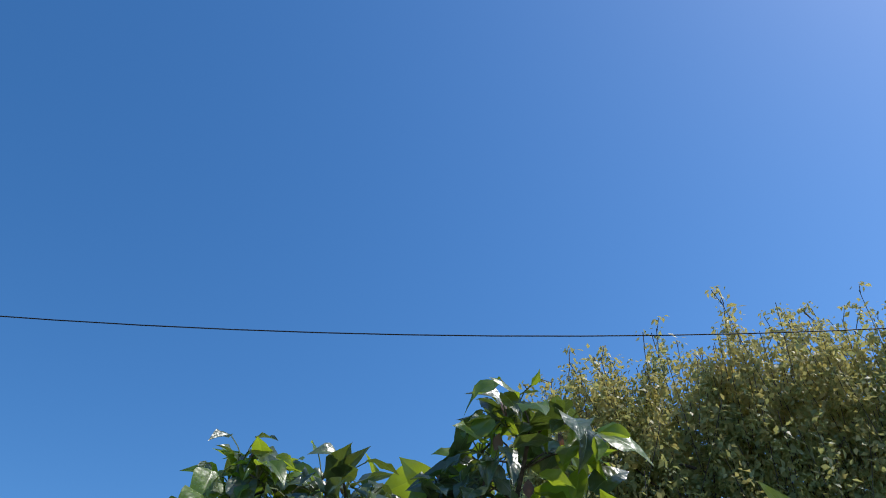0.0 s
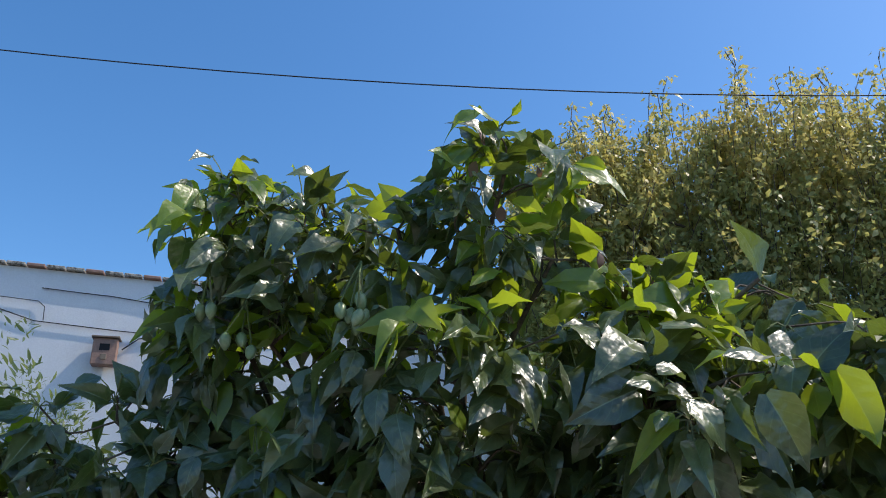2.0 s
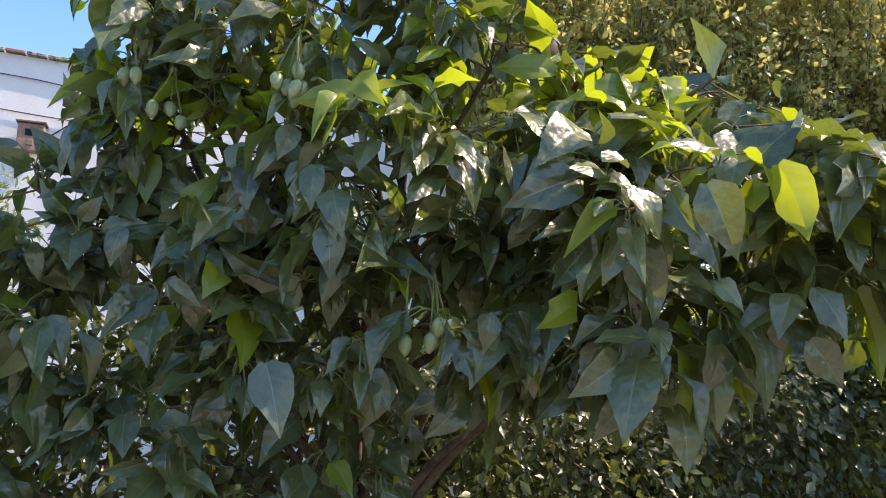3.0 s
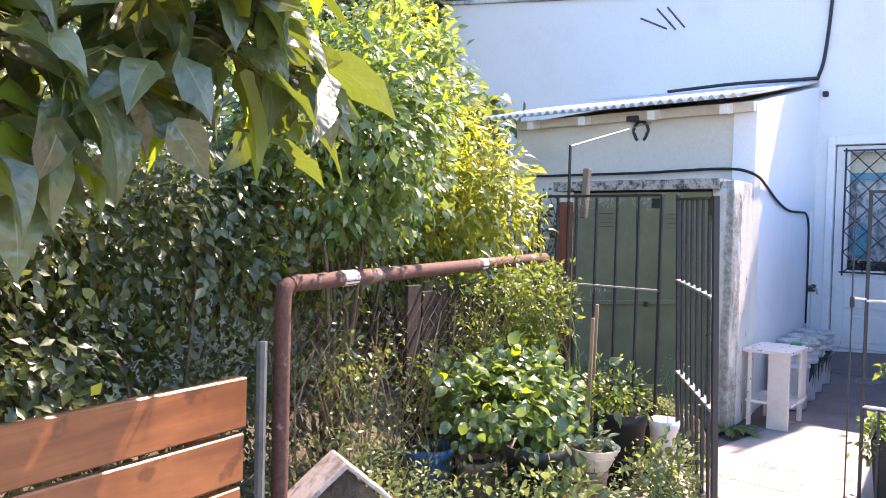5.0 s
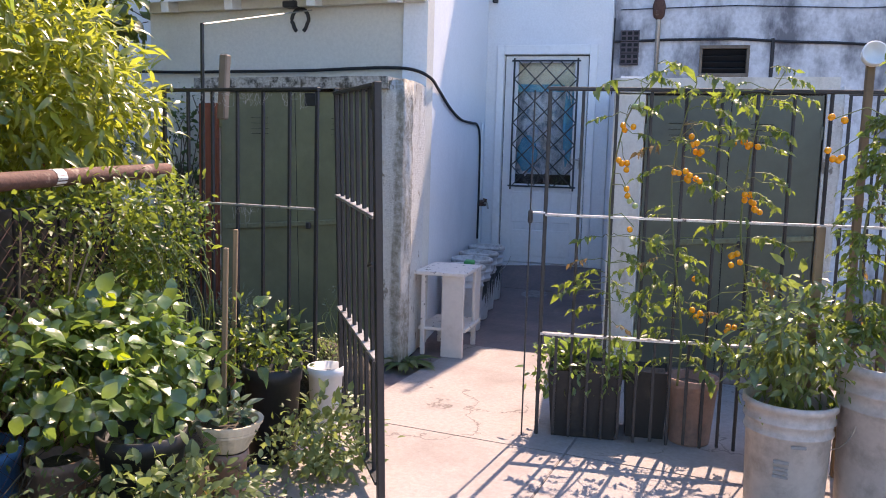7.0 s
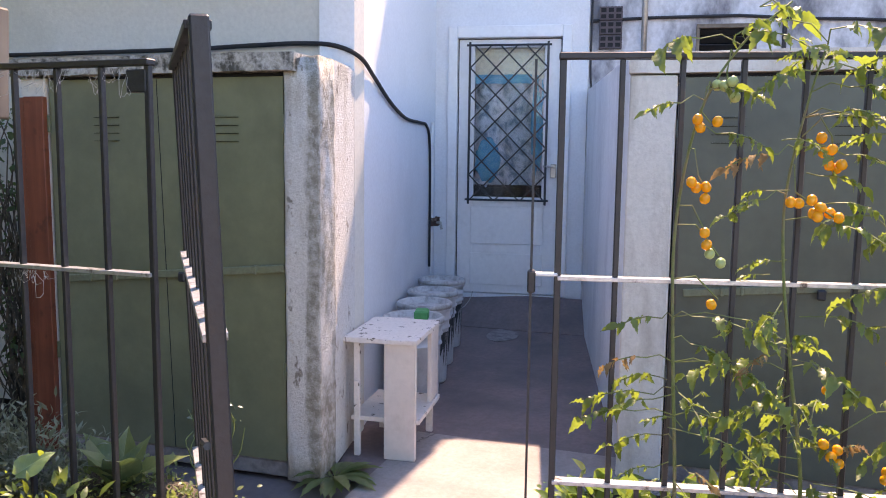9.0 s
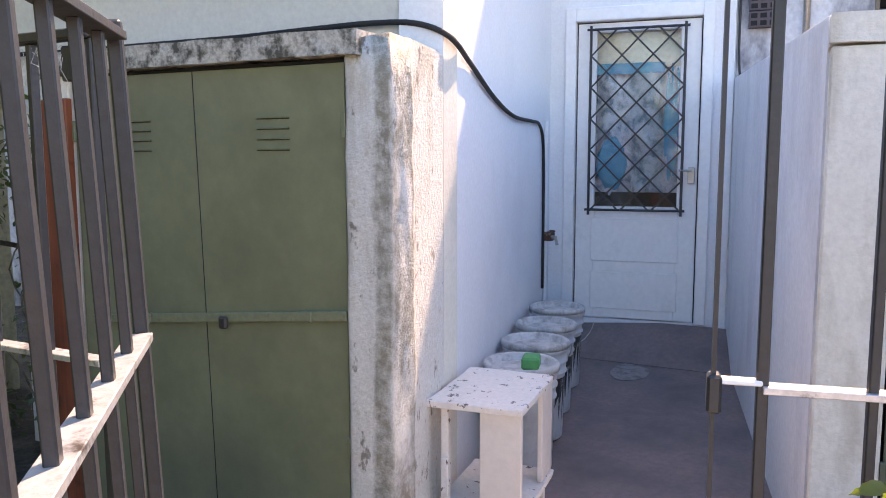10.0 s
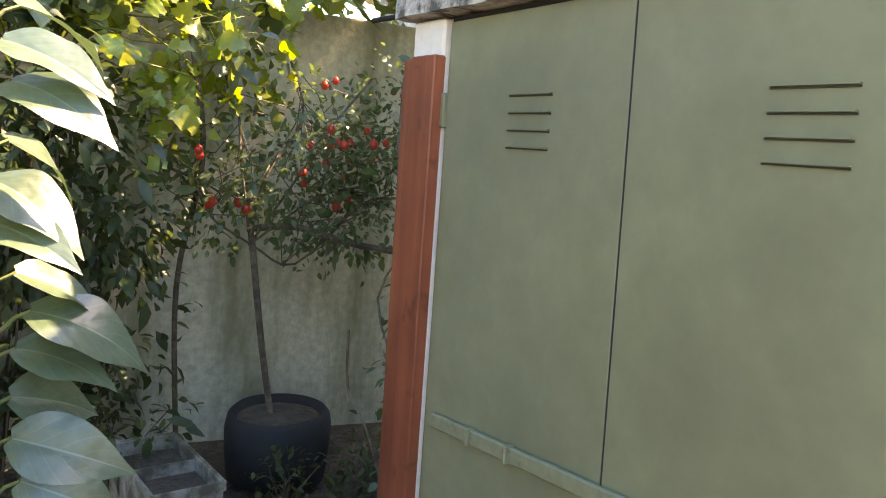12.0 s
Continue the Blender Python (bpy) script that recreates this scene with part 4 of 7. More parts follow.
part("teal_cloth", curtain(-0.275, -0.17, 0.95, 1.72, 0.066, 0.008, 60, True), M["teal"], cur)
bm = bmesh.new()
bmesh.ops.create_uvsphere(bm, u_segments=24, v_segments=16, radius=1.0)
for v in bm.verts:
    k = 1 + 0.22 * noise.noise(v.co * 2.3) + 0.07 * noise.noise(v.co * 7)
    v.co = Vector((0.070 + 0.022 * v.co.x * k, 0.165 + 0.095 * v.co.y * k, 1.06 + 0.17 * v.co.z * k))
part("teal_bag", bm, M["teal"], cur, "crumpled teal plastic bag", True)
part("clutter", curtain(-0.275, 0.275, 0.775, 0.87, 0.062, 0.012, 45), M["dark_board"], cur)
part("teal_cloth", curtain(-0.17, 0.275, 1.66, 1.73, 0.070, 0.006, 30), M["teal"], cur)
# black sheet behind the glass: the unlit room put in as colour
tagged(part("wall_back_room", boxes((house_x(2.65) + 0.34, house_x(2.65) + 0.40, 2.2, 3.1, 0.1, 2.3)), M["dark"]), "black backing sheet for the dark room behind the door", "wall", kind="structure")

# ---- iron fence and gate ----
def fence_panel(name, x, y0, y1, step, rails, top, label, turn=0.0):
    t = thing(name, pose(x, y0, 0, 0, 0, turn), label, "fence")
    n = round((y1 - y0) / step)
    s = (y1 - y0) / n
    for k in range(n + 1):
        wide = 0.0065 if 0 < k < n else 0.008
        part("bar", boxes((-0.008, 0.008, k * s - wide, k * s + wide, 0.01, top + 0.004), bevel=0.002), M["iron"], t)
    for z in rails:
        part("rail", boxes((-0.016, 0.016, 0.0, y1 - y0, z - 0.005, z + 0.005), bevel=0.001), M["sunlit_rail"], t)
    part("rail", boxes((-0.016, 0.016, -0.01, y1 - y0 + 0.01, top + 0.005, top + 0.020), bevel=0.002), M["iron"], t)
    return t


fr = fence_panel("iron_fence", 5.653, -0.707, 1.503, 0.138, (0.462, 0.978), 1.495, "black iron bar fence with flat rails", 12.5)
for k in range(16):
    part("short_bar", boxes((-0.006, 0.006, 0.063 + 0.138 * k, 0.075 + 0.138 * k, 0.02, 0.458)), M["iron"], fr)
part("latch_rod", boxes((-0.008, 0.008, 2.271, 2.277, 0.0, 1.50)), M["iron"], fr)
part("latch_box", boxes((-0.015, 0.015, 2.263, 2.283, 0.94, 0.995), bevel=0.004), M["iron"], fr, "dark latch box")
part("latch_tongue", boxes((-0.01, 0.01, 2.21, 2.27, 0.982, 0.99), bevel=0.002), M["white_paint"], fr)
fl = fence_panel("iron_fence", 4.895, 2.415, 3.26, 0.145, (0.965,), 1.475, "black iron bar fence panel with cobwebs")
# corner plate and post
part("corner_plate", boxes((-0.01, 0.01, 0.0, 0.06, 1.415, 1.47), bevel=0.003), M["iron"], fl)
part("corner_plate", boxes((-0.01, 0.01, 0.0, 0.12, 0.27, 0.32), bevel=0.003), M["iron"], fl)

gx, gy, hx, hy = 4.205, 1.773, 4.903, 2.345
glen = math.hypot(hx - gx, hy - gy) - 0.05
# the gate leans a little on its hinges
gate = thing("iron_gate", pose(gx + 0.030, gy - 0.043, 0.0, -2.0, -1.8, math.degrees(math.atan2(hy - gy, hx - gx))), "open black iron gate of upright bars", "gate")
part("stile", boxes((-0.012, 0.02, -0.013, 0.013, 0.0, 1.447), bevel=0.003), M["iron"], gate, "wide flat iron stile")
part("stile", boxes((glen - 0.016, glen + 0.006, -0.010, 0.010, 0.0, 1.46), bevel=0.003), M["iron"], gate)
for z in (0.08, 0.525, 1.010, 1.437):
    part("rail", boxes((0.02, glen - 0.02, -0.018, 0.018, z - 0.006, z + 0.006), bevel=0.001), M["sunlit_rail"] if 0.3 < z < 1.2 else M["iron"], gate)
for k in range(1, 7):
    q = glen * k / 7
    part("bar", boxes((q - 0.009, q + 0.009, -0.007, 0.007, 0.08, 1.432), bevel=0.002), M["iron"], gate)
part("corner_plate", boxes((0.02, 0.10, -0.004, 0.004, 1.36, 1.43)), M["iron"], gate)
part("bolt", tubes([[(0.0, 0.02, 0.86), (0.07, 0.022, 0.84)]], 0.006), M["iron"], gate, "dark iron bolt")

# bars in front of the next yard
fence_panel("iron_fence", 6.47, -0.95, 0.235, 0.062, (0.5, 1.05), 1.57, "black iron bars beside the low locker")

# pole with a stay wire to the shed
pole = thing("clothes_pole", pose(4.95, 3.08, 0), "thin rusty iron pole lashed to a weathered stake", "pole")
part("rod", tubes([[(0, 0, 0), (0.0, 0, 1.80)]], 0.010), M["iron"], pole)
part("stake", boxes((-0.025, 0.02, -0.055, -0.015, 1.36, 1.66), m=pose(0, 0, 0, 3, 0, 8), bevel=0.006), M["grey_wood"], pole, "weathered wooden stake")
part("stay_wire", tubes([[(0, 0, 1.795), (1.42, 0.30, 2.12)]], 0.004, 4), M["galv"], pole)

# horseshoe and lamp on the shed
hs = thing("horseshoe", pose(6.355, 3.46, 2.055, 0, 0, 2.6), "rusty iron horseshoe nailed to the shed wall", "horseshoe")
pts = [(0, 0.062 * math.cos(a) * (1.0 if math.sin(a) > -0.2 else 0.85), 0.075 * math.sin(a)) for a in [radians(-62 + k * (304) / 26) for k in range(27)]]
bm = bmesh.new()
tube(bm, pts, 0.013, 6)
part("shoe", bm, M["iron"], hs, smooth=True)
lamp = thing("wall_lamp", pose(6.34, 3.50, 2.15), "small dark bracket under the eave", "bracket")
part("bracket", boxes((-0.06, 0.04, -0.05, 0.05, -0.02, 0.02), bevel=0.006), M["iron"], lamp)

# ---- cable, hose and tap along shed and passage ----
def on_wall(x, z, off=0.015):
    return (x, 2.577 + 0.227 * (x - 6.40) - off, z)


hose = thing("black_hose", pose(0, 0, 0), "thick black hose slung over the locker top", "hose")
hp = smooth_path([(6.26, 5.0, 1.75), (6.285, 4.4, 1.735), (6.31, 3.9, 1.735), (6.33, 3.4, 1.735), (6.355, 3.05, 1.745), (6.368, 2.82, 1.748), (6.38, 2.66, 1.735), (6.43, 2.565, 1.69), on_wall(6.75, 1.64), on_wall(7.2, 1.55), on_wall(7.7, 1.497), on_wall(8.3, 1.50), on_wall(8.6, 1.495), on_wall(8.78, 1.40), on_wall(8.84, 1.1), on_wall(8.84, 0.45)], 8)
bm = bmesh.new()
tube(bm, hp, 0.0098, 8)
part("hose", bm, M["rubber"], hose, smooth=True)
tap = thing("water_tap", pose(*on_wall(8.95, 0.78)), "old water pipe with brass tap on the wall", "tap")
part("pipe", tubes([[(0, 0, -0.45), (0, 0, 0.75)]], 0.011), M["white_paint"], tap)
part("valve", boxes((-0.03, 0.03, -0.06, 0.02, -0.03, 0.03), bevel=0.01), M["rust"], tap)
part("spout", tubes([[(0, -0.03, 0), (-0.05, -0.09, 0.0), (-0.05, -0.10, -0.05)]], 0.012), M["steel"], tap)
part("wheel", tubes([[(0.04, -0.05, 0.03), (-0.04, -0.05, 0.04)]], 0.008), M["rust"], tap)
drain = thing("wall_cable", pose(0, 0, 0), "thin black cable hanging down the passage wall", "cable")
part("cable", tubes([smooth_path([(9.30, 2.02, 2.5), (9.28, 2.02, 1.95), (9.26, 2.0, 1.7), (9.22, 1.99, 1.2), (9.2, 1.98, 0.85)], 5)], 0.008, 5), M["cable"], drain)

# ---- white shelf stand in the passage ----
st = thing("shelf_stand", pose(6.45, 2.40, 0, 0, 0, 6.5), "small white chipped wooden shelf stand", "stand")
bm = boxes((-0.235, 0.205, -0.155, 0.165, 0.497, 0.520), bevel=0.003)
bmesh.ops.subdivide_edges(bm, edges=[e for e in bm.edges if e.calc_length() > 0.1], cuts=9, use_grid_fill=True)
for v in bm.verts:
    v.co += Vector((0.006 * noise.noise(Vector((0, v.co.y * 22, 1))), 0.005 * noise.noise(Vector((v.co.x * 20, 0, 2))), 0.004 * noise.noise(v.co * 11)))
part("top", bm, M["chipped"], st, "warped chipped top board")
part("shelf", boxes((-0.20, 0.19, -0.16, 0.14, 0.155, 0.175), bevel=0.002), M["chipped"], st)
part("leg", boxes((-0.215, -0.19, -0.145, -0.01, 0.0, 0.496), bevel=0.002), M["stand_paint"], st, "broad white front board")
part("leg", boxes((0.05, 0.19, -0.150, -0.132, 0.176, 0.496), bevel=0.002), M["stand_paint"], st)
part("leg", boxes((-0.205, -0.18, 0.10, 0.125, 0.0, 0.496), bevel=0.002), M["chipped"], st)
part("leg", boxes((0.16, 0.185, -0.13, -0.10, 0.0, 0.154), bevel=0.002), M["chipped"], st)
part("leg", boxes((0.16, 0.185, 0.10, 0.125, 0.0, 0.154), bevel=0.002), M["chipped"], st)
part("hinge", boxes((-0.222, -0.205, 0.095, 0.12, 0.20, 0.33), bevel=0.003), M["chipped"], st)
sp = thing("sponge", pose(6.96, 2.47, 0.453, 0, 0, 15), "green scouring sponge on a bucket lid", "sponge")
part("pad", boxes((-0.05, 0.05, -0.035, 0.035, -0.0, 0.05), bevel=0.008), M["sponge"], sp)

# ---- white buckets along the passage wall ----
def bucket(name, m, r, h, material, label, group="", lidded=True, sleeve=None):
    t = thing(name, m, label, "bucket", group)
    prof = [(0, 0.004), (r * 0.84, 0.004), (r * 0.86, 0.012), (r * 0.92, h * 0.70), (r * 0.975, h * 0.715), (r * 0.975, h * 0.73), (r * 0.935, h * 0.745), (r * 0.945, h * 0.81), (r * 1.0, h * 0.825), (r * 1.0, h * 0.84), (r * 0.955, h * 0.855), (r * 0.97, h * 0.93), (r * 1.03, h * 0.94), (r * 1.03, h), (r * 0.97, h), (r * 0.95, h * 0.93), (r * 0.82, h * 0.12), (0, h * 0.12)]
    part("body", lathe(prof), material, t, smooth=True)
    if lidded:
        part("lid", lathe([(0, h - 0.010), (r * 0.5, h - 0.008), (r * 0.84, h - 0.012), (r * 0.88, h + 0.012), (r * 0.98, h + 0.018), (r * 1.05, h + 0.010), (r * 1.05, h - 0.012), (r * 1.035, h - 0.012), (r * 1.035, h + 0.004), (r * 0.9, h + 0.006), (r * 0.86, h - 0.016), (0, h - 0.014)]), M["lid"] if material is M["clear"] else material, t, smooth=True)
    hpts = [(r * 1.02 * math.cos(a), r * 1.02 * math.sin(a) * 0.2 - r * 0.95, h * 0.86 - abs(math.sin(a)) * h * 0.32) for a in [math.pi * k / 12 for k in range(13)]]
    part("handle", tubes([hpts], 0.0025, 5), M["steel"], t, "bent wire handle")
    if sleeve:
        part("sleeve", lathe([(r * 0.872, h * 0.2), (r * 0.925, h * 0.66), (r * 0.92, h * 0.67), (r * 0.866, h * 0.19)], 24), sleeve, t, "dark printed sleeve")
    return t


M["lid"] = surface("grey_dirty_lid", (0.50, 0.49, 0.47), (0.22, 0.20, 0.18), 16, 0.45, 0.7, 40, 0.1, 0.5, 0.3)
M["sleeve"] = surface("dark_printed_sleeve", (0.03, 0.03, 0.033), (0.30, 0.30, 0.31), 20, 0.56, 0.62, 60, 0.2, 0.5, 0.1)
M["clear"] = surface("milky_bucket_plastic", (0.62, 0.64, 0.66), (0.36, 0.38, 0.40), 10, 0.5, 0.75, 30, 0.06, 0.35, 0.1)
for i, (bx, by) in enumerate(((7.03, 2.54), (7.43, 2.63), (7.82, 2.72), (8.28, 2.82))):
    bucket("bucket", pose(bx, by, 0, 0, 0, 40 * i + 200), 0.152, 0.44, M["clear"], "white plastic bucket with lid beside the wall", "buckets in the passage", sleeve=M["sleeve"] if i else None)

# cobwebs in the corners of the left fence
def cobweb(m, width, drop, n):
    w = thing("cobweb", m, "torn grey cobweb on the iron fence", "cobweb", "cobwebs")
    knots = [Vector((0.004 * rng.normal(), (rng.random() - 0.5) * width, -drop * rng.random() ** 1.5)) for _ in range(n)]
    lines = []
    for q in knots:
        up = Vector((0, q.y + 0.3 * width * rng.normal() * 0.4, 0))
        lines.append([up, (up + q) / 2 + Vector((0.006 * rng.normal(), 0.01 * rng.normal(), -0.01)), q])
        near = min((k for k in knots if k is not q), key=lambda k: (k - q).length)
        lines.append([q, (q + near) / 2 + Vector((0, 0, -0.006)), near])
    tagged(part("threads", tubes(lines, 0.0006, 3), M["web"], w), kind="stuff")


M["web"] = surface("grey_cobweb", (0.42, 0.41, 0.39), rough=0.9)
for y, z, wd_, dr, k in ((2.52, 1.472, 0.12, 0.13, 34), (2.74, 1.472, 0.16, 0.10, 40), (2.92, 1.472, 0.14, 0.12, 30), (3.10, 1.472, 0.12, 0.08, 24), (2.80, 0.955, 0.14, 0.12, 36), (3.05, 0.955, 0.10, 0.08, 20)):
    cobweb(pose(4.89, y, z), wd_, 0.6 * dr, int(0.6 * k))

# ---- plants ----
def pot(name, m, r, h, material, label, square=False, group="plant pots"):
    t = thing(name, m, label, "pot", group)
    if square:
        bm = bmesh.new()
        box(bm, -r, r, -r, r, 0, h)
        for v in bm.verts:
            if v.co.z < h / 2:
                v.co.x *= 0.85
                v.co.y *= 0.85
        top = max(bm.faces, key=lambda f: f.calc_center_median().z)
        bmesh.ops.inset_region(bm, faces=[top], thickness=0.012)
        bmesh.ops.translate(bm, verts=list(top.verts), vec=(0, 0, -0.03))
        part("body", bm, material, t)
        part("soil", boxes((-r * 0.93, r * 0.93, -r * 0.93, r * 0.93, h - 0.04, h - 0.022)), M["soil"], t)
    else:
        part("body", lathe([(0, 0), (r * 0.76, 0), (r * 0.78, 0.01), (r * 0.95, h * 0.84), (r * 1.0, h * 0.85), (r * 1.02, h), (r * 0.94, h), (r * 0.9, h * 0.8), (0, h * 0.8)]), material, t, smooth=True)
        bm = lathe([(r * 0.92, h * 0.86), (r * 0.5, h * 0.885), (0, h * 0.88)], 20)
        for v in bm.verts:
            v.co.z += 0.01 * noise.noise(v.co * 30)
        part("soil", bm, M["soil"], t)
    return t


def plant(name, m, label, category="plant", group=""):
    return thing(name, m, label, category, group)


def stems_to(t, base, tips, r0, r1, material, name="stem", bend=0.15, seg=5):
    """Stems from base to tips, one part."""
    bm = bmesh.new()
    for q in tips:
        a, b = Vector(base), Vector(q)
        mid = (a + b) / 2 + Vector(rng.normal(size=3)) * bend * (b - a).length * 0.5
        mid.z += 0.1 * (b - a).length
        pts = smooth_path([a, mid, b], 4)
        tube(bm, pts, [r0 + (r1 - r0) * i / (len(pts) - 1) for i in range(len(pts))], seg, False)
    return tagged(part(name, bm, material, t, smooth=True), kind="stuff")


def foliage(t, name, n, blobs, clumps, spread, shape, size, material, droop=0.5, shell=0.4, jitter=0.35, up=0.7, label="", tilt=(0, 0)):
    p, d, cp = clumped(n, blobs, clumps, spread, shell)
    way = d + rng.normal(size=(n, 3)) * 0.6
    way[:, 2] -= droop
    upv = np.array([*tilt, up]) + d * 0.6 + rng.normal(size=(n, 3)) * 0.45
    sz = size * (1 + jitter * rng.normal(size=n)).clip(0.35, 1.9)
    tagged(part(name, leaf_cloud(name, shape, p, way, upv, sz), material, t, label), kind="stuff")
    return cp


# the tree tomato: large drooping leaves round the shoot tips, hanging clusters of pale green fruit
rng = np.random.default_rng(11)
tam = plant("tamarillo_tree", pose(0.75, 2.75, 0), "leafy tree tomato with large drooping leaves and green fruit", "tree")
TW = [((0.00, 2.42, 2.53), (0.20, 0.26, 0.24)), ((0.28, 2.35, 2.47), (0.26, 0.28, 0.22)), ((0.60, 2.25, 2.42), (0.27, 0.28, 0.22)), ((0.95, 2.12, 2.58), (0.20, 0.22, 0.22)), ((0.02, 2.42, 2.25), (0.20, 0.26, 0.22)), ((1.08, 2.12, 2.26), (0.22, 0.24, 0.22)),
      ((1.40, 2.25, 2.12), (0.27, 0.28, 0.19)), ((1.70, 2.08, 2.20), (0.18, 0.22, 0.18)), ((1.88, 1.88, 1.90), (0.22, 0.22, 0.18)), ((1.48, 1.90, 1.84), (0.32, 0.26, 0.19)), ((0.75, 2.15, 1.95), (0.48, 0.28, 0.28)),
      ((0.20, 2.35, 2.02), (0.36, 0.28, 0.30)), ((-0.30, 2.48, 1.84), (0.32, 0.28, 0.22)), ((-0.72, 2.52, 1.62), (0.34, 0.30, 0.26)), ((0.10, 2.35, 1.58), (0.50, 0.28, 0.26)), ((0.80, 2.18, 1.58), (0.48, 0.28, 0.24)),
      ((1.42, 1.95, 1.56), (0.36, 0.24, 0.16)), ((1.96, 1.92, 1.62), (0.28, 0.22, 0.16)), ((-0.50, 2.55, 1.28), (0.45, 0.28, 0.24)), ((0.35, 2.48, 1.22), (0.50, 0.28, 0.22))]
TB = [((c[0] - 0.75, c[1] - 2.75, c[2]), r) for c, r in TW]
trunk_line = smooth_path([(0, 0, 0), (0.03, 0.02, 0.5), (-0.03, 0.0, 1.0), (0.02, -0.03, 1.45), (0.0, -0.05, 1.8)], 4)
part("trunk", tubes([trunk_line], 0.036, 9), M["bark"], tam)
limb_points = []
for k, (c, r) in enumerate(TB):
    a = trunk_line[6 + (5 * k) % 10]
    b = Vector((c[0], c[1] - 0.05, c[2] + 0.4 * r[2]))
    pts = smooth_path([a, a.lerp(b, 0.3) + Vector((0, 0.06, 0.10)), a.lerp(b, 0.65) + Vector((0.08 * rng.normal(), 0.06, 0.06)), b], 5)
    bm = bmesh.new()
    tube(bm, pts, [0.019 - 0.012 * q / (len(pts) - 1) for q in range(len(pts))], 6, False)
    part("limb", bm, M["bark"], tam, smooth=True)
    limb_points += pts[4:]


def put_leaf(name, mesh, parent, p, way, up, size):
    w = Vector(way).normalized()
    s = w.cross(Vector(up)).normalized()
    ob = part(name, mesh, None, parent)
    ob.matrix_local = Matrix.Translation(Vector(p)) @ Matrix((s, w, s.cross(w))).transposed().to_4x4() @ Matrix.Scale(size, 4)
    return ob


def whorls(shoots, outward, count, droop, spread):
    """Leaves set round each shoot tip on short stalks: where they start, the way they hang, their faces, the shoot of each."""
    P, W, U, K = [], [], [], []
    for k, (c, d) in enumerate(zip(shoots, outward)):
        turn = 6.28 * rng.random()
        high = max(0.0, d[2])
        for j in range(count):
            a = turn + 2.4 * j + 0.5 * rng.normal()
            out = unit(np.array([math.cos(a), math.sin(a), 0.25 + 0.25 * rng.normal()]) + 0.6 * d)
            P.append(c + out * spread * (0.4 + 1.1 * rng.random()) + np.array([0, 0, 0.035 * rng.normal() - 0.05 * j / count]))
            fall = droop * (1 - 0.65 * high) * (0.1 + 1.3 * rng.random())
            W.append(out * np.array([1, 1, 0.5]) + np.array([0, 0, -fall]) + 0.30 * rng.normal(size=3))
            U.append(np.array([0.28, -0.42, 0.85]) + 0.32 * out + 0.50 * rng.normal(size=3))
            K.append(k)
    return np.array(P), np.array(W), np.array(U), np.array(K)


shoots, sout = blob_points(470, TB, 0.58)
p, way, upv, of = whorls(shoots, sout, 8, 1.0, 0.066)
n = len(p)
wx = p[:, 0] + 0.75
size = (0.122 + 0.045 * np.clip(wx - 0.9, 0, 1)) * (1 + 0.38 * rng.normal(size=n)).clip(0.35, 1.6)
front = np.argsort(p[:, 1] - 0.30 * p[:, 2] + 0.12 * wx)
near, rest = front[:300], front[300:]
# shoots at the top and on the sunny side: backlight put into their leaf colour
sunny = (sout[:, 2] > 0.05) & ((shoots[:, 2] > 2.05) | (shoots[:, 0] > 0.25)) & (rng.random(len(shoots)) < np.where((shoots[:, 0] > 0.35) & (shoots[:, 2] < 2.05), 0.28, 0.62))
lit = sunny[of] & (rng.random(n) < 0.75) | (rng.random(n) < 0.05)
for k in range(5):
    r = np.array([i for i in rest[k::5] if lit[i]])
    tagged(part("young_foliage", leaf_cloud("young_foliage", BROAD[k], p[r], way[r], upv[r], size[r]), M["tama_backlit"], tam), kind="stuff")
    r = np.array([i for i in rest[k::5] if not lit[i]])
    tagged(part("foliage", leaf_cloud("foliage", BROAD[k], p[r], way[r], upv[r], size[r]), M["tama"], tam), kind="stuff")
# small reddish leaves at the shoot tips
tip_mesh = raw_mesh("shoot_tip", *LEAF_OVAL)
tip_mesh.materials.append(M["red_tip"])
for c in shoots[np.argsort(-shoots[:, 2] - 0.35 * shoots[:, 0])[:60:4]]:
    put_leaf("shoot_tip", tip_mesh, tam, c + np.array([0, -0.02, 0.02]), np.array([0.2 * rng.normal(), -0.15, 0.9]), rng.normal(size=3) * 0.5 + np.array([0, -1, 0.2]), 0.065)
twigs = []
for c in shoots:
    c = Vector(c)
    root = min(limb_points, key=lambda q: (q - c).length + 0.5 * abs(q.z - c.z + 0.1))
    twigs.append(smooth_path([root, root.lerp(c, 0.5) + Vector(rng.normal(size=3)) * 0.03 + Vector((0, 0, 0.02)), c], 3))
tagged(part("twig", tubes(twigs, 0.0036, 4), M["bark"], tam), kind="stuff")
tagged(part("petiole", tubes([[Vector(shoots[of[i]]), (Vector(shoots[of[i]]) + Vector(p[i])) / 2 + Vector((0, 0, 0.012)), Vector(p[i])] for i in range(n)], 0.0024, 3), M["green_stem"], tam), kind="stuff")


def leaf_mesh(shape, material):
    me = raw_mesh("leaf", *shape[:2])
    me.materials.append(material)
    return ribbed(me, shape[2])


leaf_meshes = [leaf_mesh(s, M["tama"]) for s in BROAD]
backlit_meshes = [leaf_mesh(s, M["tama_backlit"]) for s in BROAD]
pale_meshes = [leaf_mesh(s, M["big_leaf"]) for s in BROAD]
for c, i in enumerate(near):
    put_leaf("leaf", (backlit_meshes if lit[i] else leaf_meshes)[c % 5], tam, p[i], way[i], upv[i], size[i])
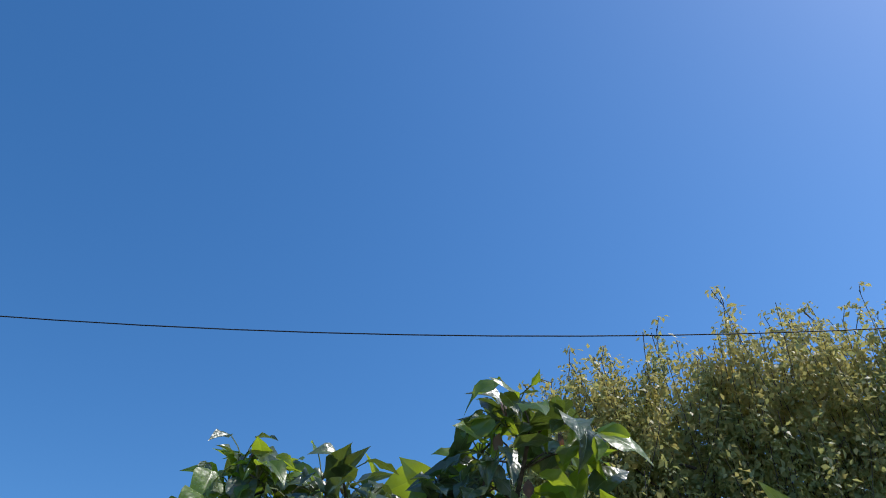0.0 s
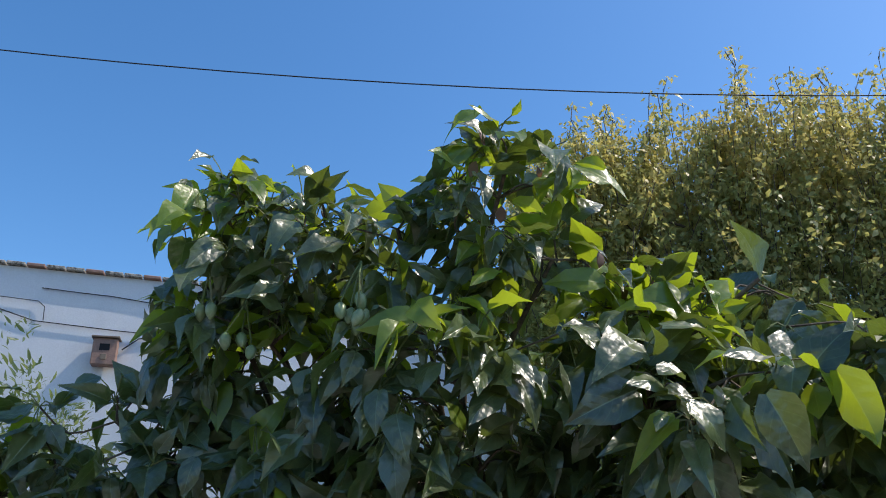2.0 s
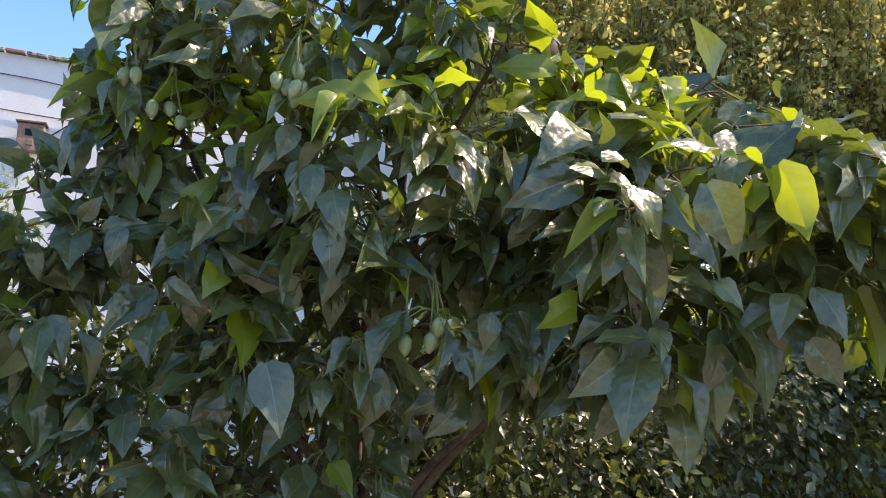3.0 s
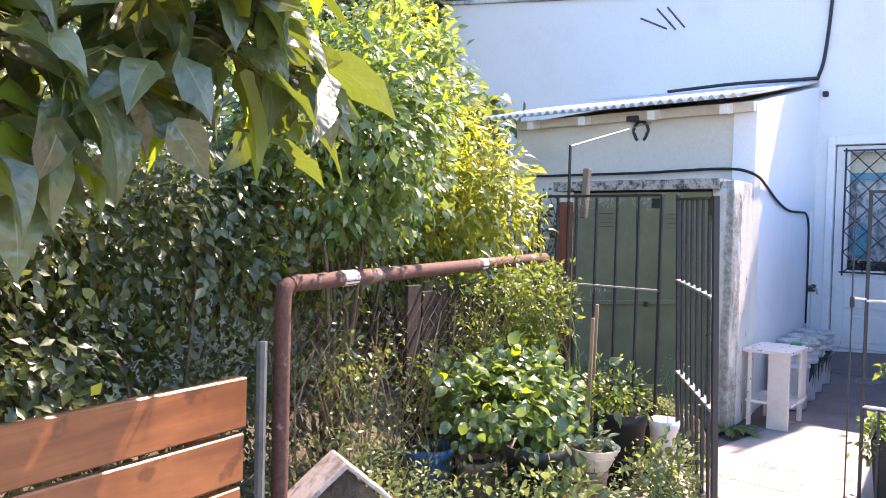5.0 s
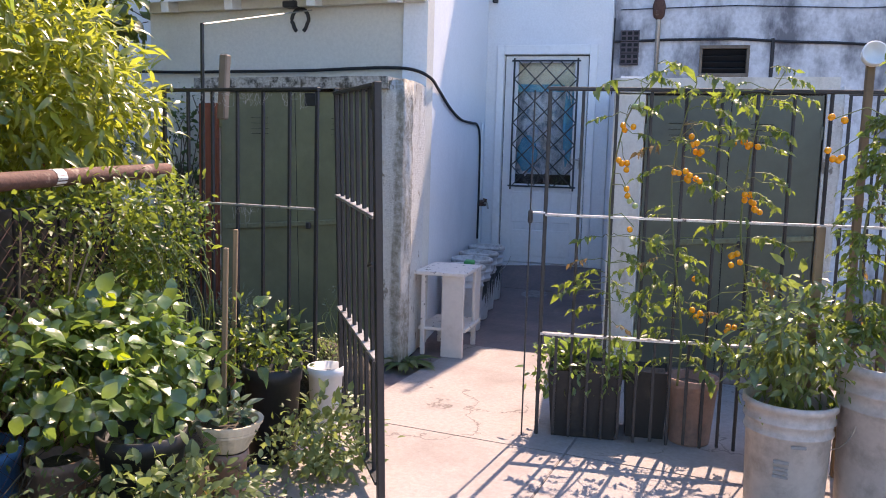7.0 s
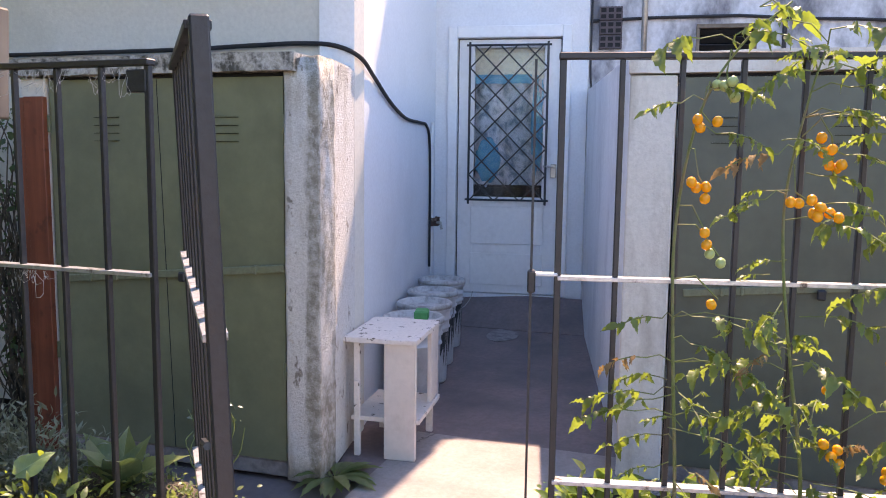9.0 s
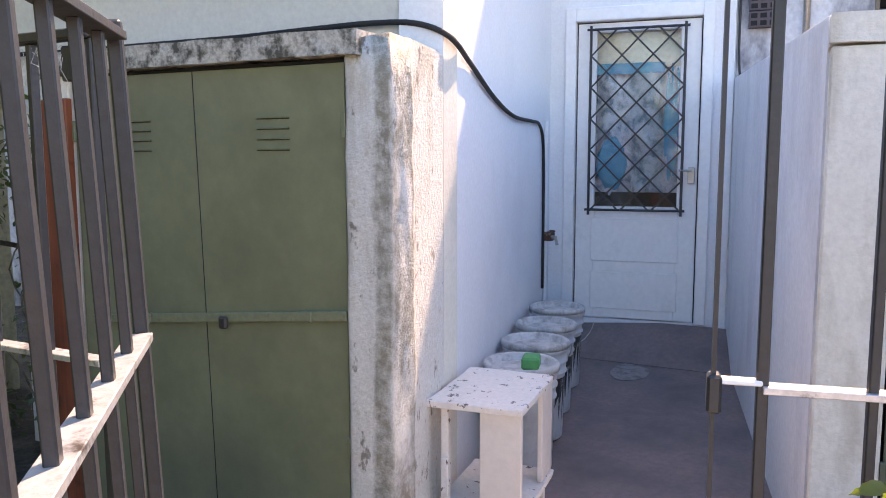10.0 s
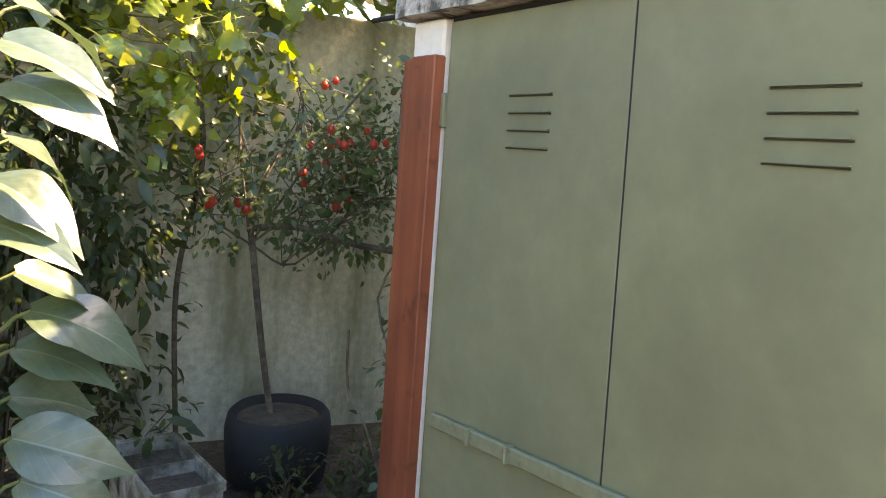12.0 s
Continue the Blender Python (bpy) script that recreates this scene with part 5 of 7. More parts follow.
# single large leaves at the front: stalk end, hanging way, face, length
FLAT, BENT = 0, 2
for (x, y, z), wy, face, s, mesh in (
        ((1.60, 1.54, 1.86), (0.45, -0.05, -0.85), (0.75, 0.55, 0.35), 0.20, backlit_meshes[FLAT]),
        ((1.59, 1.64, 1.85), (0.10, -0.10, -0.95), (0.60, 0.75, 0.20), 0.11, backlit_meshes[BENT]),
        ((1.42, 1.52, 1.80), (0.30, -0.25, -0.90), (-0.35, -0.90, 0.25), 0.19, leaf_meshes[FLAT]),
        ((1.32, 1.68, 1.68), (0.25, -0.20, -0.95), (-0.30, -0.90, 0.20), 0.18, leaf_meshes[FLAT]),
        ((1.26, 1.55, 1.79), (0.55, -0.35, -0.60), (-0.10, -0.70, 0.60), 0.13, leaf_meshes[BENT]),
        ((1.67, 1.63, 1.58), (-0.60, -0.55, -0.50), (-0.28, -0.60, 0.74), 0.13, leaf_meshes[BENT]),
        ((1.74, 1.65, 1.60), (0.20, -0.60, -0.62), (-0.26, -0.62, 0.72), 0.15, leaf_meshes[4]),
        ((1.98, 1.76, 1.71), (0.30, -0.55, -0.60), (-0.25, -0.64, 0.72), 0.14, leaf_meshes[FLAT]),
        ((2.17, 1.80, 1.60), (0.15, -0.55, -0.70), (-0.25, -0.66, 0.68), 0.14, leaf_meshes[BENT]),
        ((1.51, 1.68, 1.61), (0.45, -0.45, -0.50), (-0.20, -0.70, 0.60), 0.10, leaf_meshes[FLAT]),
        ((1.75, 1.70, 1.48), (0.45, -0.20, -0.70), (-0.40, -0.80, 0.20), 0.15, leaf_meshes[FLAT]),
        ((1.86, 1.72, 1.80), (0.50, -0.40, -0.60), (0.70, 0.60, 0.30), 0.14, backlit_meshes[BENT]),
        ((0.60, 1.86, 1.74), (0.10, -0.35, -0.90), (0.05, -0.78, 0.58), 0.145, pale_meshes[FLAT]),
        ((0.47, 1.86, 1.40), (0.25, -0.50, -0.70), (0.0, -0.70, 0.65), 0.19, pale_meshes[FLAT]),
        ((0.05, 2.10, 1.76), (-0.20, -0.40, -0.85), (0.0, -0.75, 0.60), 0.12, leaf_meshes[FLAT]),
        ((1.24, 1.95, 2.60), (-0.75, -0.15, 0.30), (0.05, 0.50, 0.85), 0.12, backlit_meshes[3]),
        ((1.13, 1.94, 2.60), (0.10, -0.10, -0.95), (0.55, 0.80, 0.20), 0.13, backlit_meshes[3]),
        ((0.95, 1.96, 2.49), (0.85, -0.20, -0.30), (0.10, 0.40, 0.90), 0.12, backlit_meshes[1]),
        ((0.90, 2.02, 2.74), (-0.65, -0.15, -0.25), (-0.05, -0.70, 0.70), 0.11, leaf_meshes[BENT])):
    put_leaf("leaf", mesh, tam, (x - 0.75, y - 2.75, z), wy, face, s)
# fruit clusters
fruit_mesh = bpy.data.meshes.new("fruit")
bm = lathe([(0, -0.032), (0.005, -0.029), (0.013, -0.018), (0.0175, -0.003), (0.0165, 0.010), (0.009, 0.022), (0, 0.026)], 12)
bm.to_mesh(fruit_mesh), bm.free()
fruit_mesh.materials.append(M["fruit"])
fruit_mesh.polygons.foreach_set("use_smooth", [True] * len(fruit_mesh.polygons))
for cx, cy, cz, k in ((0.50, 1.93, 2.13, 6), (0.02, 2.13, 2.20, 2), (0.14, 2.13, 2.08, 3), (0.87, 1.88, 1.48, 4), (0.805, 1.89, 1.50, 1), (1.284, 1.83, 1.68, 3), (0.19, 2.18, 1.72, 2)):
    stalk = []
    cx, cy = cx - 0.75, cy - 2.75
    for j in range(k):
        q = Vector((cx, cy, cz)) + Vector(rng.normal(size=3)) * 0.022
        ob = part("fruit", fruit_mesh, None, tam)
        ob.matrix_local = Matrix.Translation(q) @ pose(0, 0, 0, rng.normal() * 14, rng.normal() * 14, 0)
        stalk.append([(cx, cy + 0.02, cz + 0.16), (cx + (q.x - cx) * 0.4, q.y, cz + 0.10), (q.x, q.y, q.z + 0.026)])
    part("fruit_stalk", tubes(stalk, 0.0028, 4), M["green_stem"], tam)

# dark hedge at its back
rng = np.random.default_rng(12)
hk = plant("hedge", pose(0.3, 3.3, 0), "dense dark hedge behind the tree tomato", "hedge")
cp = foliage(hk, "foliage", 14000, [((-1.5, 0, 0.9), (0.9, 0.4, 0.95)), ((-0.5, 0, 1.05), (0.8, 0.4, 1.0)), ((0.4, 0, 1.15), (0.8, 0.4, 1.05)), ((1.3, 0.05, 1.05), (0.8, 0.4, 0.9))], 520, 0.09, LEAF_SMALL, 0.075, M["dark_leaf"], 0.4, 0.2)
stems_to(hk, (0, 0, 0), cp[:40], 0.02, 0.005, M["bark"])

# dark shrubs under and behind it
s1 = plant("shrub", pose(2.35, 3.05, 0), "dense dark evergreen shrub behind the mesh panel", "shrub")
B = [((0.05, 0.15, 1.22), (0.72, 0.5, 0.36)), ((0.7, 0.3, 1.32), (0.65, 0.5, 0.40)), ((-0.85, -0.05, 0.85), (0.62, 0.45, 0.55))]
B += [((-0.9, 0.0, 1.35), (0.8, 0.4, 0.4)), ((-0.1, 0.1, 1.45), (0.7, 0.4, 0.35))]
cp = foliage(s1, "foliage", 19000, B, 230, 0.085, LEAF_SMALL, 0.044, M["dark_leaf"], shell=0.75, up=1.0, tilt=(-0.32, -0.45))
foliage(s1, "inner_foliage", 5000, [((0.1, 0.25, 0.55), (0.8, 0.35, 0.5)), ((0.7, 0.35, 0.6), (0.6, 0.4, 0.5))], 110, 0.07, LEAF_SMALL, 0.036, M["dark_leaf"], shell=0.3, up=1.0, tilt=(-0.32, -0.45))
# yellow sprays: sun dapple on the dark shrub put into leaf colour
foliage(s1, "yellow_foliage", 2400, B[:3], 70, 0.07, LEAF_OVAL, 0.036, M["yellow_leaf"], 0.3, 0.8)
stems_to(s1, (0, 0, 0), cp[:14], 0.010, 0.004, M["bark"])
s2 = plant("shrub", pose(3.22, 3.15, 0), "tall sunlit green shrub with glossy leaves", "shrub")
B = [((-0.1, -0.25, 1.66), (0.5, 0.4, 0.42)), ((0.2, 0.0, 1.98), (0.45, 0.4, 0.45)), ((-0.35, 0.20, 1.35), (0.45, 0.3, 0.25)), ((0.4, 0.35, 1.35), (0.5, 0.3, 0.45))]
foliage(s2, "young_foliage", 1500, B, 150, 0.08, LEAF_SLIM, 0.045, M["tama_backlit"], 0.4, 0.7)
cp = foliage(s2, "foliage", 11000, B, 230, 0.075, LEAF_SMALL, 0.055, M["pea_leaf"], shell=0.6, up=1.0, tilt=(-0.25, -0.3))
stems_to(s2, (0, 0, 0), cp[:10], 0.014, 0.004, M["bark"])
s3 = plant("shrub", pose(4.12, 3.38, 0), "golden yellow-green shrub with narrow drooping leaves", "shrub")
B = [((0.05, 0.1, 1.55), (0.48, 0.5, 0.45)), ((0.28, -0.05, 1.35), (0.42, 0.42, 0.32)), ((-0.25, 0.2, 1.95), (0.45, 0.4, 0.45)), ((-0.15, 0.3, 2.35), (0.25, 0.25, 0.45))]
cp = foliage(s3, "foliage", 8000, B, 260, 0.065, LEAF_THIN, 0.082, M["yellow_leaf"], 0.15, 0.5, up=1.0, tilt=(-0.2, -0.15))
inner = sorted(cp, key=lambda q: abs(q[0]) + abs(q[1] - 0.25))[:26]
stems_to(s3, (0, 0.2, 0), inner, 0.009, 0.003, M["bark"], bend=0.04)

# far tree: upright leafy strands, yellowing towards their tops
rng = np.random.default_rng(13)
tree = plant("tree", pose(5.4, 9.2, 0), "broad tree with small olive and yellowing leaves", "tree")
part("trunk", tubes([smooth_path([(0, 0, 0), (0.1, 0, 1.5), (0, 0.1, 3.2)], 4)], 0.2, 10), M["bark"], tree)


def crown_top(x):
    return float(np.interp(x, (-3.7, -3.35, -2.6, -1.7, -1.0, -0.2, 0.7, 1.9, 3.4, 4.8, 5.4), (5.6, 6.65, 6.95, 7.3, 7.45, 7.7, 7.7, 7.55, 7.4, 6.9, 5.6)))


strands, tops = [], []
for _ in range(1150):
    x, y = -3.6 + 8.9 * rng.random(), -1.5 + 2.3 * rng.random()
    full = crown_top(x) - 0.16 * (y + 0.6) ** 2
    z1 = full - 0.05 * abs(rng.normal()) - (full - 3.4) * 0.85 * rng.random() ** 1.15
    lean = rng.normal(size=2) * 0.10
    strands.append((np.array([x - lean[0], y - lean[1], z1 - 0.75 - 0.7 * rng.random()]), np.array([x + lean[0], y + lean[1], z1])))
cp_, dp_, tone = [], [], []
for a, b in strands:
    for s in np.arange(0.0, 1.0, 0.10):
        wide = 0.085 * (1.25 - 0.75 * s)
        q = a + (b - a) * s + rng.normal(size=3) * (wide, wide, 0.04)
        cp_.append(q)
        tone.append(0.35 * s + 0.10 * (q[2] - 5.6) + 0.30 * noise.noise(Vector(q) * 0.9) + 0.16 * rng.normal())
cp_, tone = np.array(cp_), np.array(tone)
for nm, keep, material in (("crown", tone < 0.22, M["tree_leaf"]), ("yellow_crown", tone >= 0.22, M["tree_gold"])):
    c = np.repeat(cp_[keep], 17, axis=0)
    pp = c + rng.normal(size=c.shape) * 0.066
    ww = rng.normal(size=c.shape) + np.array([0, 0, -0.7])
    tagged(part(nm, leaf_cloud(nm, LEAF_CHIP, pp, ww, rng.normal(size=c.shape) * 0.55 + np.array([0.35, -0.45, 0.65]), 0.080 * (1 + 0.3 * rng.normal(size=len(c))).clip(0.4, 1.7)), material, tree), kind="stuff")
tagged(part("shoot", tubes([[tuple(a), tuple((a + b) / 2), tuple(b + [0, 0, 0.05])] for a, b in strands], 0.005, 4), M["bark"], tree), kind="stuff")
stems_to(tree, (0, 0.1, 3.0), [tuple(a) for a, _ in strands[:90]], 0.05, 0.008, M["bark"], "branch")
# thin tips standing over the crown with a tuft each
tips = sorted(strands, key=lambda q: crown_top(q[1][0]) - q[1][2])[:95]
shoot, sp_, sw_ = [], [], []
for _, b in tips:
    tip = Vector(b) + Vector((rng.normal() * 0.07, rng.normal() * 0.07, 0.08 + 0.22 * rng.random()))
    shoot.append([tuple(b), tuple(tip)])
    for k in range(9):
        sp_.append(np.array(tip) + rng.normal(size=3) * (0.05, 0.05, 0.03))
        sw_.append([rng.normal(), rng.normal(), -0.9])
tagged(part("shoot", tubes(shoot, 0.006, 4), M["bark"], tree), kind="stuff")
tagged(part("shoot_leaves", leaf_cloud("shoot_leaves", LEAF_CHIP, np.array(sp_), np.array(sw_), rng.normal(size=(len(sp_), 3)) * 0.5 + [0, 0, 1], np.full(len(sp_), 0.085)), M["tree_gold"], tree), kind="stuff")

# ---- neighbour's house beyond the garden ----
nb = thing("neighbour_house", pose(0, 0, 0), "long white rendered house with tiled eave", "house")
NA, NB = Vector((-9.0, 6.9, 0)), Vector((3.2, 9.2, 0))
nd = (NB - NA).normalized()
def nbz(s):
    return 4.93 - 0.043 * s
part("wall", slab_wall((NA.x, NA.y), (NB.x, NB.y), 0.3, 0, [nbz(0), nbz(12.4), nbz(12.4), nbz(0)]), M["plaster"], nb)
for k in range(62):
    q = NA + nd * (0.2 * k + 0.02)
    part("eave_tile", boxes((0.0, 0.185, -0.06, 0.30, 0, 0.035), m=Matrix.Translation((q.x, q.y, nbz(0.2 * k) + 0.002 + 0.004 * rng.random())) @ pose(0, 0, 0, 0, 2.4, math.degrees(math.atan2(nd.y, nd.x))), bevel=0.006), M["clay"] if rng.random() < 0.3 else M["slab"], nb)
def nwall(x, dz):
    s = (x - NA.x) / nd.x
    q = NA + nd * s
    return (q.x + 0.006, q.y - 0.02, dz)
wcab = thing("wall_cable", pose(0, 0, 0), "thin cables strung along the neighbour's wall", "cable")
part("cable", tubes([[nwall(x, z) for x, z in ((-3.29, 4.46), (-2.9, 4.43), (-2.58, 4.41), (-2.17, 4.36), (-2.08, 4.30), (-1.8, 4.28), (-1.2, 4.30))]], 0.006, 5), M["cable"], wcab)
part("cable", tubes([[nwall(x, z) for x, z in ((-5, 4.55), (-3.65, 4.20), (-3.31, 4.09), (-2.53, 4.03), (-1.84, 3.99), (0, 4.1))]], 0.006, 5), M["cable"], wcab)
part("cable", tubes([[nwall(x, z) for x, z in ((-5, 4.40), (-3.68, 4.34), (-3.3, 4.31), (-3.23, 4.25), (-3.22, 4.10))]], 0.005, 5), M["cable"], wcab)
part("cable", tubes([[nwall(x, z) for x, z in ((-2.41, 3.82), (-2.26, 3.95), (-2.0, 3.99), (-1.84, 3.995))]], 0.008, 5), M["cable"], wcab)
bx = thing("bird_box", pose(*nwall(-2.56, 3.62), 0, 0, 12), "brown wooden nest box on the wall", "nest box")
part("body", boxes((-0.12, 0.12, -0.14, -0.01, 0, 0.28), bevel=0.006), M["clay"], bx)
part("roof", boxes((-0.14, 0.14, -0.17, 0.0, 0.281, 0.30), bevel=0.004), M["grey_wood"], bx)
part("hole", boxes((-0.05, 0.05, -0.143, -0.139, 0.15, 0.22)), M["dark"], bx)
part("perch", boxes((-0.03, 0.03, -0.15, -0.139, 0.05, 0.11), bevel=0.004), M["grey_wood"], bx)
# thin pale shrub beside the neighbour's wall, and a pale leafy plant near the path
s9 = plant("shrub", pose(-1.55, 4.6, 0), "sparse feathery shrub with thin upright shoots", "shrub")
SB = [((-0.1, 0, 2.3), (0.30, 0.3, 0.75)), ((0.15, 0, 2.0), (0.3, 0.3, 0.6)), ((0, 0, 1.3), (0.5, 0.4, 0.6))]
cp = foliage(s9, "foliage", 2400, SB, 200, 0.05, LEAF_THIN, 0.06, M["grass"], -0.4, 0.1)
stems_to(s9, (0, 0, 0), cp[:50], 0.012, 0.003, M["green_stem"], "stem", 0.05)
s10 = plant("leafy_plant", pose(-0.40, 1.95, 0), "pale green leafy plant at the foot of the hedge", "plant")
cp = foliage(s10, "foliage", 420, [((-0.05, 0, 0.95), (0.3, 0.3, 0.35)), ((0.05, 0.05, 0.6), (0.35, 0.3, 0.4))], 80, 0.05, BROAD[1], 0.095, M["pea_leaf"], 0.5, 0.3)
stems_to(s10, (0, 0, 0), cp[:20], 0.008, 0.003, M["green_stem"])

# ---- bench of varnished planks ----
bench = thing("garden_bench", pose(2.06, 1.93, 0, 0, 0, 14), "varnished orange-brown plank bench back", "bench")
for k, (z0, z1) in enumerate(((0.765, 0.892), (0.630, 0.752), (0.490, 0.617))):
    part("plank", boxes((-1.25, 0.0 - 0.008 * k, -0.012, 0.012, z0, z1), bevel=0.004), M["bench_wood"], bench)
part("post", boxes((-0.14, -0.07, 0.013, 0.06, 0.0, 0.87), bevel=0.004), M["bench_wood"], bench)
part("post", boxes((-1.15, -1.08, 0.013, 0.06, 0.0, 0.87), bevel=0.004), M["bench_wood"], bench)
part("seat", boxes((-1.2, -0.05, 0.06, 0.40, 0.40, 0.43), bevel=0.004), M["bench_wood"], bench)

# ---- rusty frame with wire mesh ----
fm = thing("mesh_panel", pose(0, 0, 0), "rusty bent tube frame with chain-link mesh", "panel")
fa, fb = Vector((2.49, 2.42, 1.075)), Vector((4.51, 2.905, 1.125))
dd = (fb - fa).normalized()
bm = bmesh.new()
tube(bm, smooth_path([(fa.x, fa.y, 0), (fa.x, fa.y, 0.5), (fa.x, fa.y, 0.93), (fa.x, fa.y, 1.02), tuple(fa + dd * 0.012 + Vector((0, 0, -0.014))), tuple(fa + dd * 0.05), tuple(fa + dd * 0.13), tuple(fa + dd * 0.5), tuple(fa + dd * 1.1), tuple(fb)], 5), 0.029, 10)
part("frame", bm, M["rust"], fm, smooth=True)
for s0, s1_ in ((0.30, 0.38), (1.33, 1.38)):
    part("paint_patch", tubes([[tuple(fa + dd * s0 + Vector((0, 0, 0.001))), tuple(fa + dd * s1_ + Vector((0, 0, 0.001)))]], 0.0300, 10), M["chipped"], fm, "flaking white paint patch")
part("upright", tubes([[tuple(fa + Vector((-0.09, -0.02, -1.04))), tuple(fa + Vector((-0.09, -0.02, -0.18)))]], 0.018, 8), M["grey_pipe"], fm)
paths = []
for k in range(29):
    u = 0.07 * k
    for sgn in (1, -1):
        pts = []
        for j in range(15):
            z = 0.06 + j * 0.066
            uu = u + sgn * 0.035 * (1 if j % 2 else -1)
            q = fa + dd * max(uu, 0.0)
            pts.append((q.x, q.y, z))
        paths.append(pts)
part("mesh_wire", tubes(paths, 0.0013, 3), M["rust"], fm)

# ---- board screen added behind the mesh, its colour darkened for the shade there ----
scr = thing("board_screen", pose(2.66, 2.72, 0, 0, 0, 13.5), "upright boards behind the wire mesh, darkened for the shade there", "screen")
for k in range(7, 15):
    part("board", boxes((0.123 * k, 0.123 * k + 0.117, -0.011 + 0.004 * (k % 2), 0.011 + 0.004 * (k % 2), 0.0, 0.96 + 0.05 * rng.random()), bevel=0.003), M["dark_board"], scr)
part("batten", boxes((0.86, 1.84, 0.016, 0.045, 0.70, 0.76), bevel=0.003), M["dark_board"], scr)

# ---- overhead line ----
line = thing("overhead_cable", pose(0, 0, 0), "thin black overhead cable", "cable")
part("cable", tubes([[(x, 6.5, 6.04 + 0.0077 * (x - 3.9) ** 2) for x in [-12 + 0.9 * k for k in range(32)]]], 0.007, 5), M["cable"], line)

# ---- garden wall behind the roses ----
tagged(part("wall_garden", slab_wall((1.0, 5.75), (6.9, 5.62), 0.18, -0.1, 1.85, 0.01), M["garden_wall"]), "weathered grey concrete garden wall", "wall", kind="structure")

# ---- pots and plants in front of the left fence ----
pots = [(3.74, 2.32, 0.135, 0.34, "black_plastic", "large black plastic nursery pot"), (4.45, 2.33, 0.115, 0.38, "black_plastic", "black plastic pot with leafy herb"), (3.68, 2.62, 0.095, 0.22, "clay", "small brown clay pot"), (3.56, 2.82, 0.125, 0.26, "blue", "faded blue plastic tub"), (4.85, 2.33, 0.08, 0.28, "white_paint", "white plastic tub beside the gate"), (4.02, 2.21, 0.068, 0.2, "clay", "small clay pot turned into a stand")]
for x, y, r, h, mm, lab in pots:
    pot("plant_pot", pose(x, y, 0), r, h, M[mm], lab)
bowl = thing("plant_bowl", pose(4.02, 2.21, 0.202), "wide dirty cream plastic bowl with seedlings", "pot", "plant pots")
part("body", lathe([(0, 0), (0.062, 0), (0.068, 0.006), (0.098, 0.062), (0.101, 0.064), (0.101, 0.072), (0.106, 0.076), (0.108, 0.094), (0.118, 0.096), (0.119, 0.106), (0.104, 0.104), (0.098, 0.085), (0, 0.085)]), M["cream_plastic"], bowl, smooth=False)
part("soil", lathe([(0.097, 0.0862), (0.05, 0.092), (0, 0.091)], 20), M["soil"], bowl)
rng = np.random.default_rng(14)
s4 = plant("broad_bean", pose(3.80, 2.55, 0.3), "bushy bean plant with round bright leaves", "plant")
BB = [((0.0, 0.05, 0.20), (0.38, 0.34, 0.20)), ((0.28, 0.10, 0.20), (0.24, 0.25, 0.18)), ((0.10, -0.18, 0.10), (0.26, 0.14, 0.14))]
cp = foliage(s4, "foliage", 1150, BB, 170, 0.05, LEAF_ROUND, 0.056, M["bean_leaf"], 0.1, 0.35, jitter=0.28, up=1.1, tilt=(-0.1, -0.4))
foliage(s4, "young_foliage", 70, [((c[0], c[1], c[2] + 0.05), r) for c, r in BB], 50, 0.04, LEAF_ROUND, 0.05, M["tama_backlit"], 0.0, 0.7, up=0.8)
stems_to(s4, (0, 0, -0.05), cp[:24], 0.006, 0.003, M["green_stem"])
s5 = plant("herb", pose(4.42, 2.60, 0.25), "straggly leafy herb with small leaves", "plant")
HB = [((0.03, -0.20, 0.22), (0.16, 0.18, 0.15)), ((-0.2, 0.45, 0.45), (0.45, 0.35, 0.38)), ((0.1, 0.75, 0.40), (0.4, 0.3, 0.35)), ((-0.5, 0.3, 0.2), (0.4, 0.3, 0.3)), ((-0.42, 0.13, 0.76), (0.50, 0.10, 0.13)), ((-0.05, 0.16, 0.62), (0.22, 0.12, 0.22))]
cp = foliage(s5, "foliage", 12500, HB, 300, 0.045, LEAF_SLIM, 0.031, M["tom_leaf"], -0.1, 0.2)
stems_to(s5, (0, 0.1, -0.2), cp[:90], 0.005, 0.0015, M["green_stem"])
big_herb = [((0.06, -0.16, 0.35), (0.6, -0.5, 0.5)), ((0.0, -0.22, 0.25), (0.3, -0.6, -0.5)), ((0.1, -0.3, 0.2), (0.5, -0.6, -0.6)), ((-0.1, -0.3, 0.15), (-0.2, -0.8, -0.6))]
for q, wy in big_herb:
    put_leaf("leaf", leaf_mesh(BROAD[0], M["pea_leaf"]), s5, q, wy, (0, -0.6, 0.7), 0.09)
s11 = plant("seedlings", pose(4.02, 2.21, 0.30), "small pale seedlings in the cream bowl", "plant")
foliage(s11, "foliage", 70, [((0, 0, 0.02), (0.09, 0.09, 0.05))], 24, 0.02, LEAF_OVAL, 0.045, M["big_leaf"], -0.3, 0.2)
for x, y, h in ((4.49, 2.56, 0.9), (4.24, 2.41, 0.86)):
    sk = thing("garden_stake", pose(x, y, 0, 1.5, -1, 20), "thin weathered wooden garden stake", "stake")
    part("stick", boxes((-0.009, 0.009, -0.009, 0.009, 0, h), bevel=0.003), M["tan_wood"], sk)
s6 = plant("weeds", pose(4.32, 2.06, 0), "low weedy ground cover beside the gate", "plant")
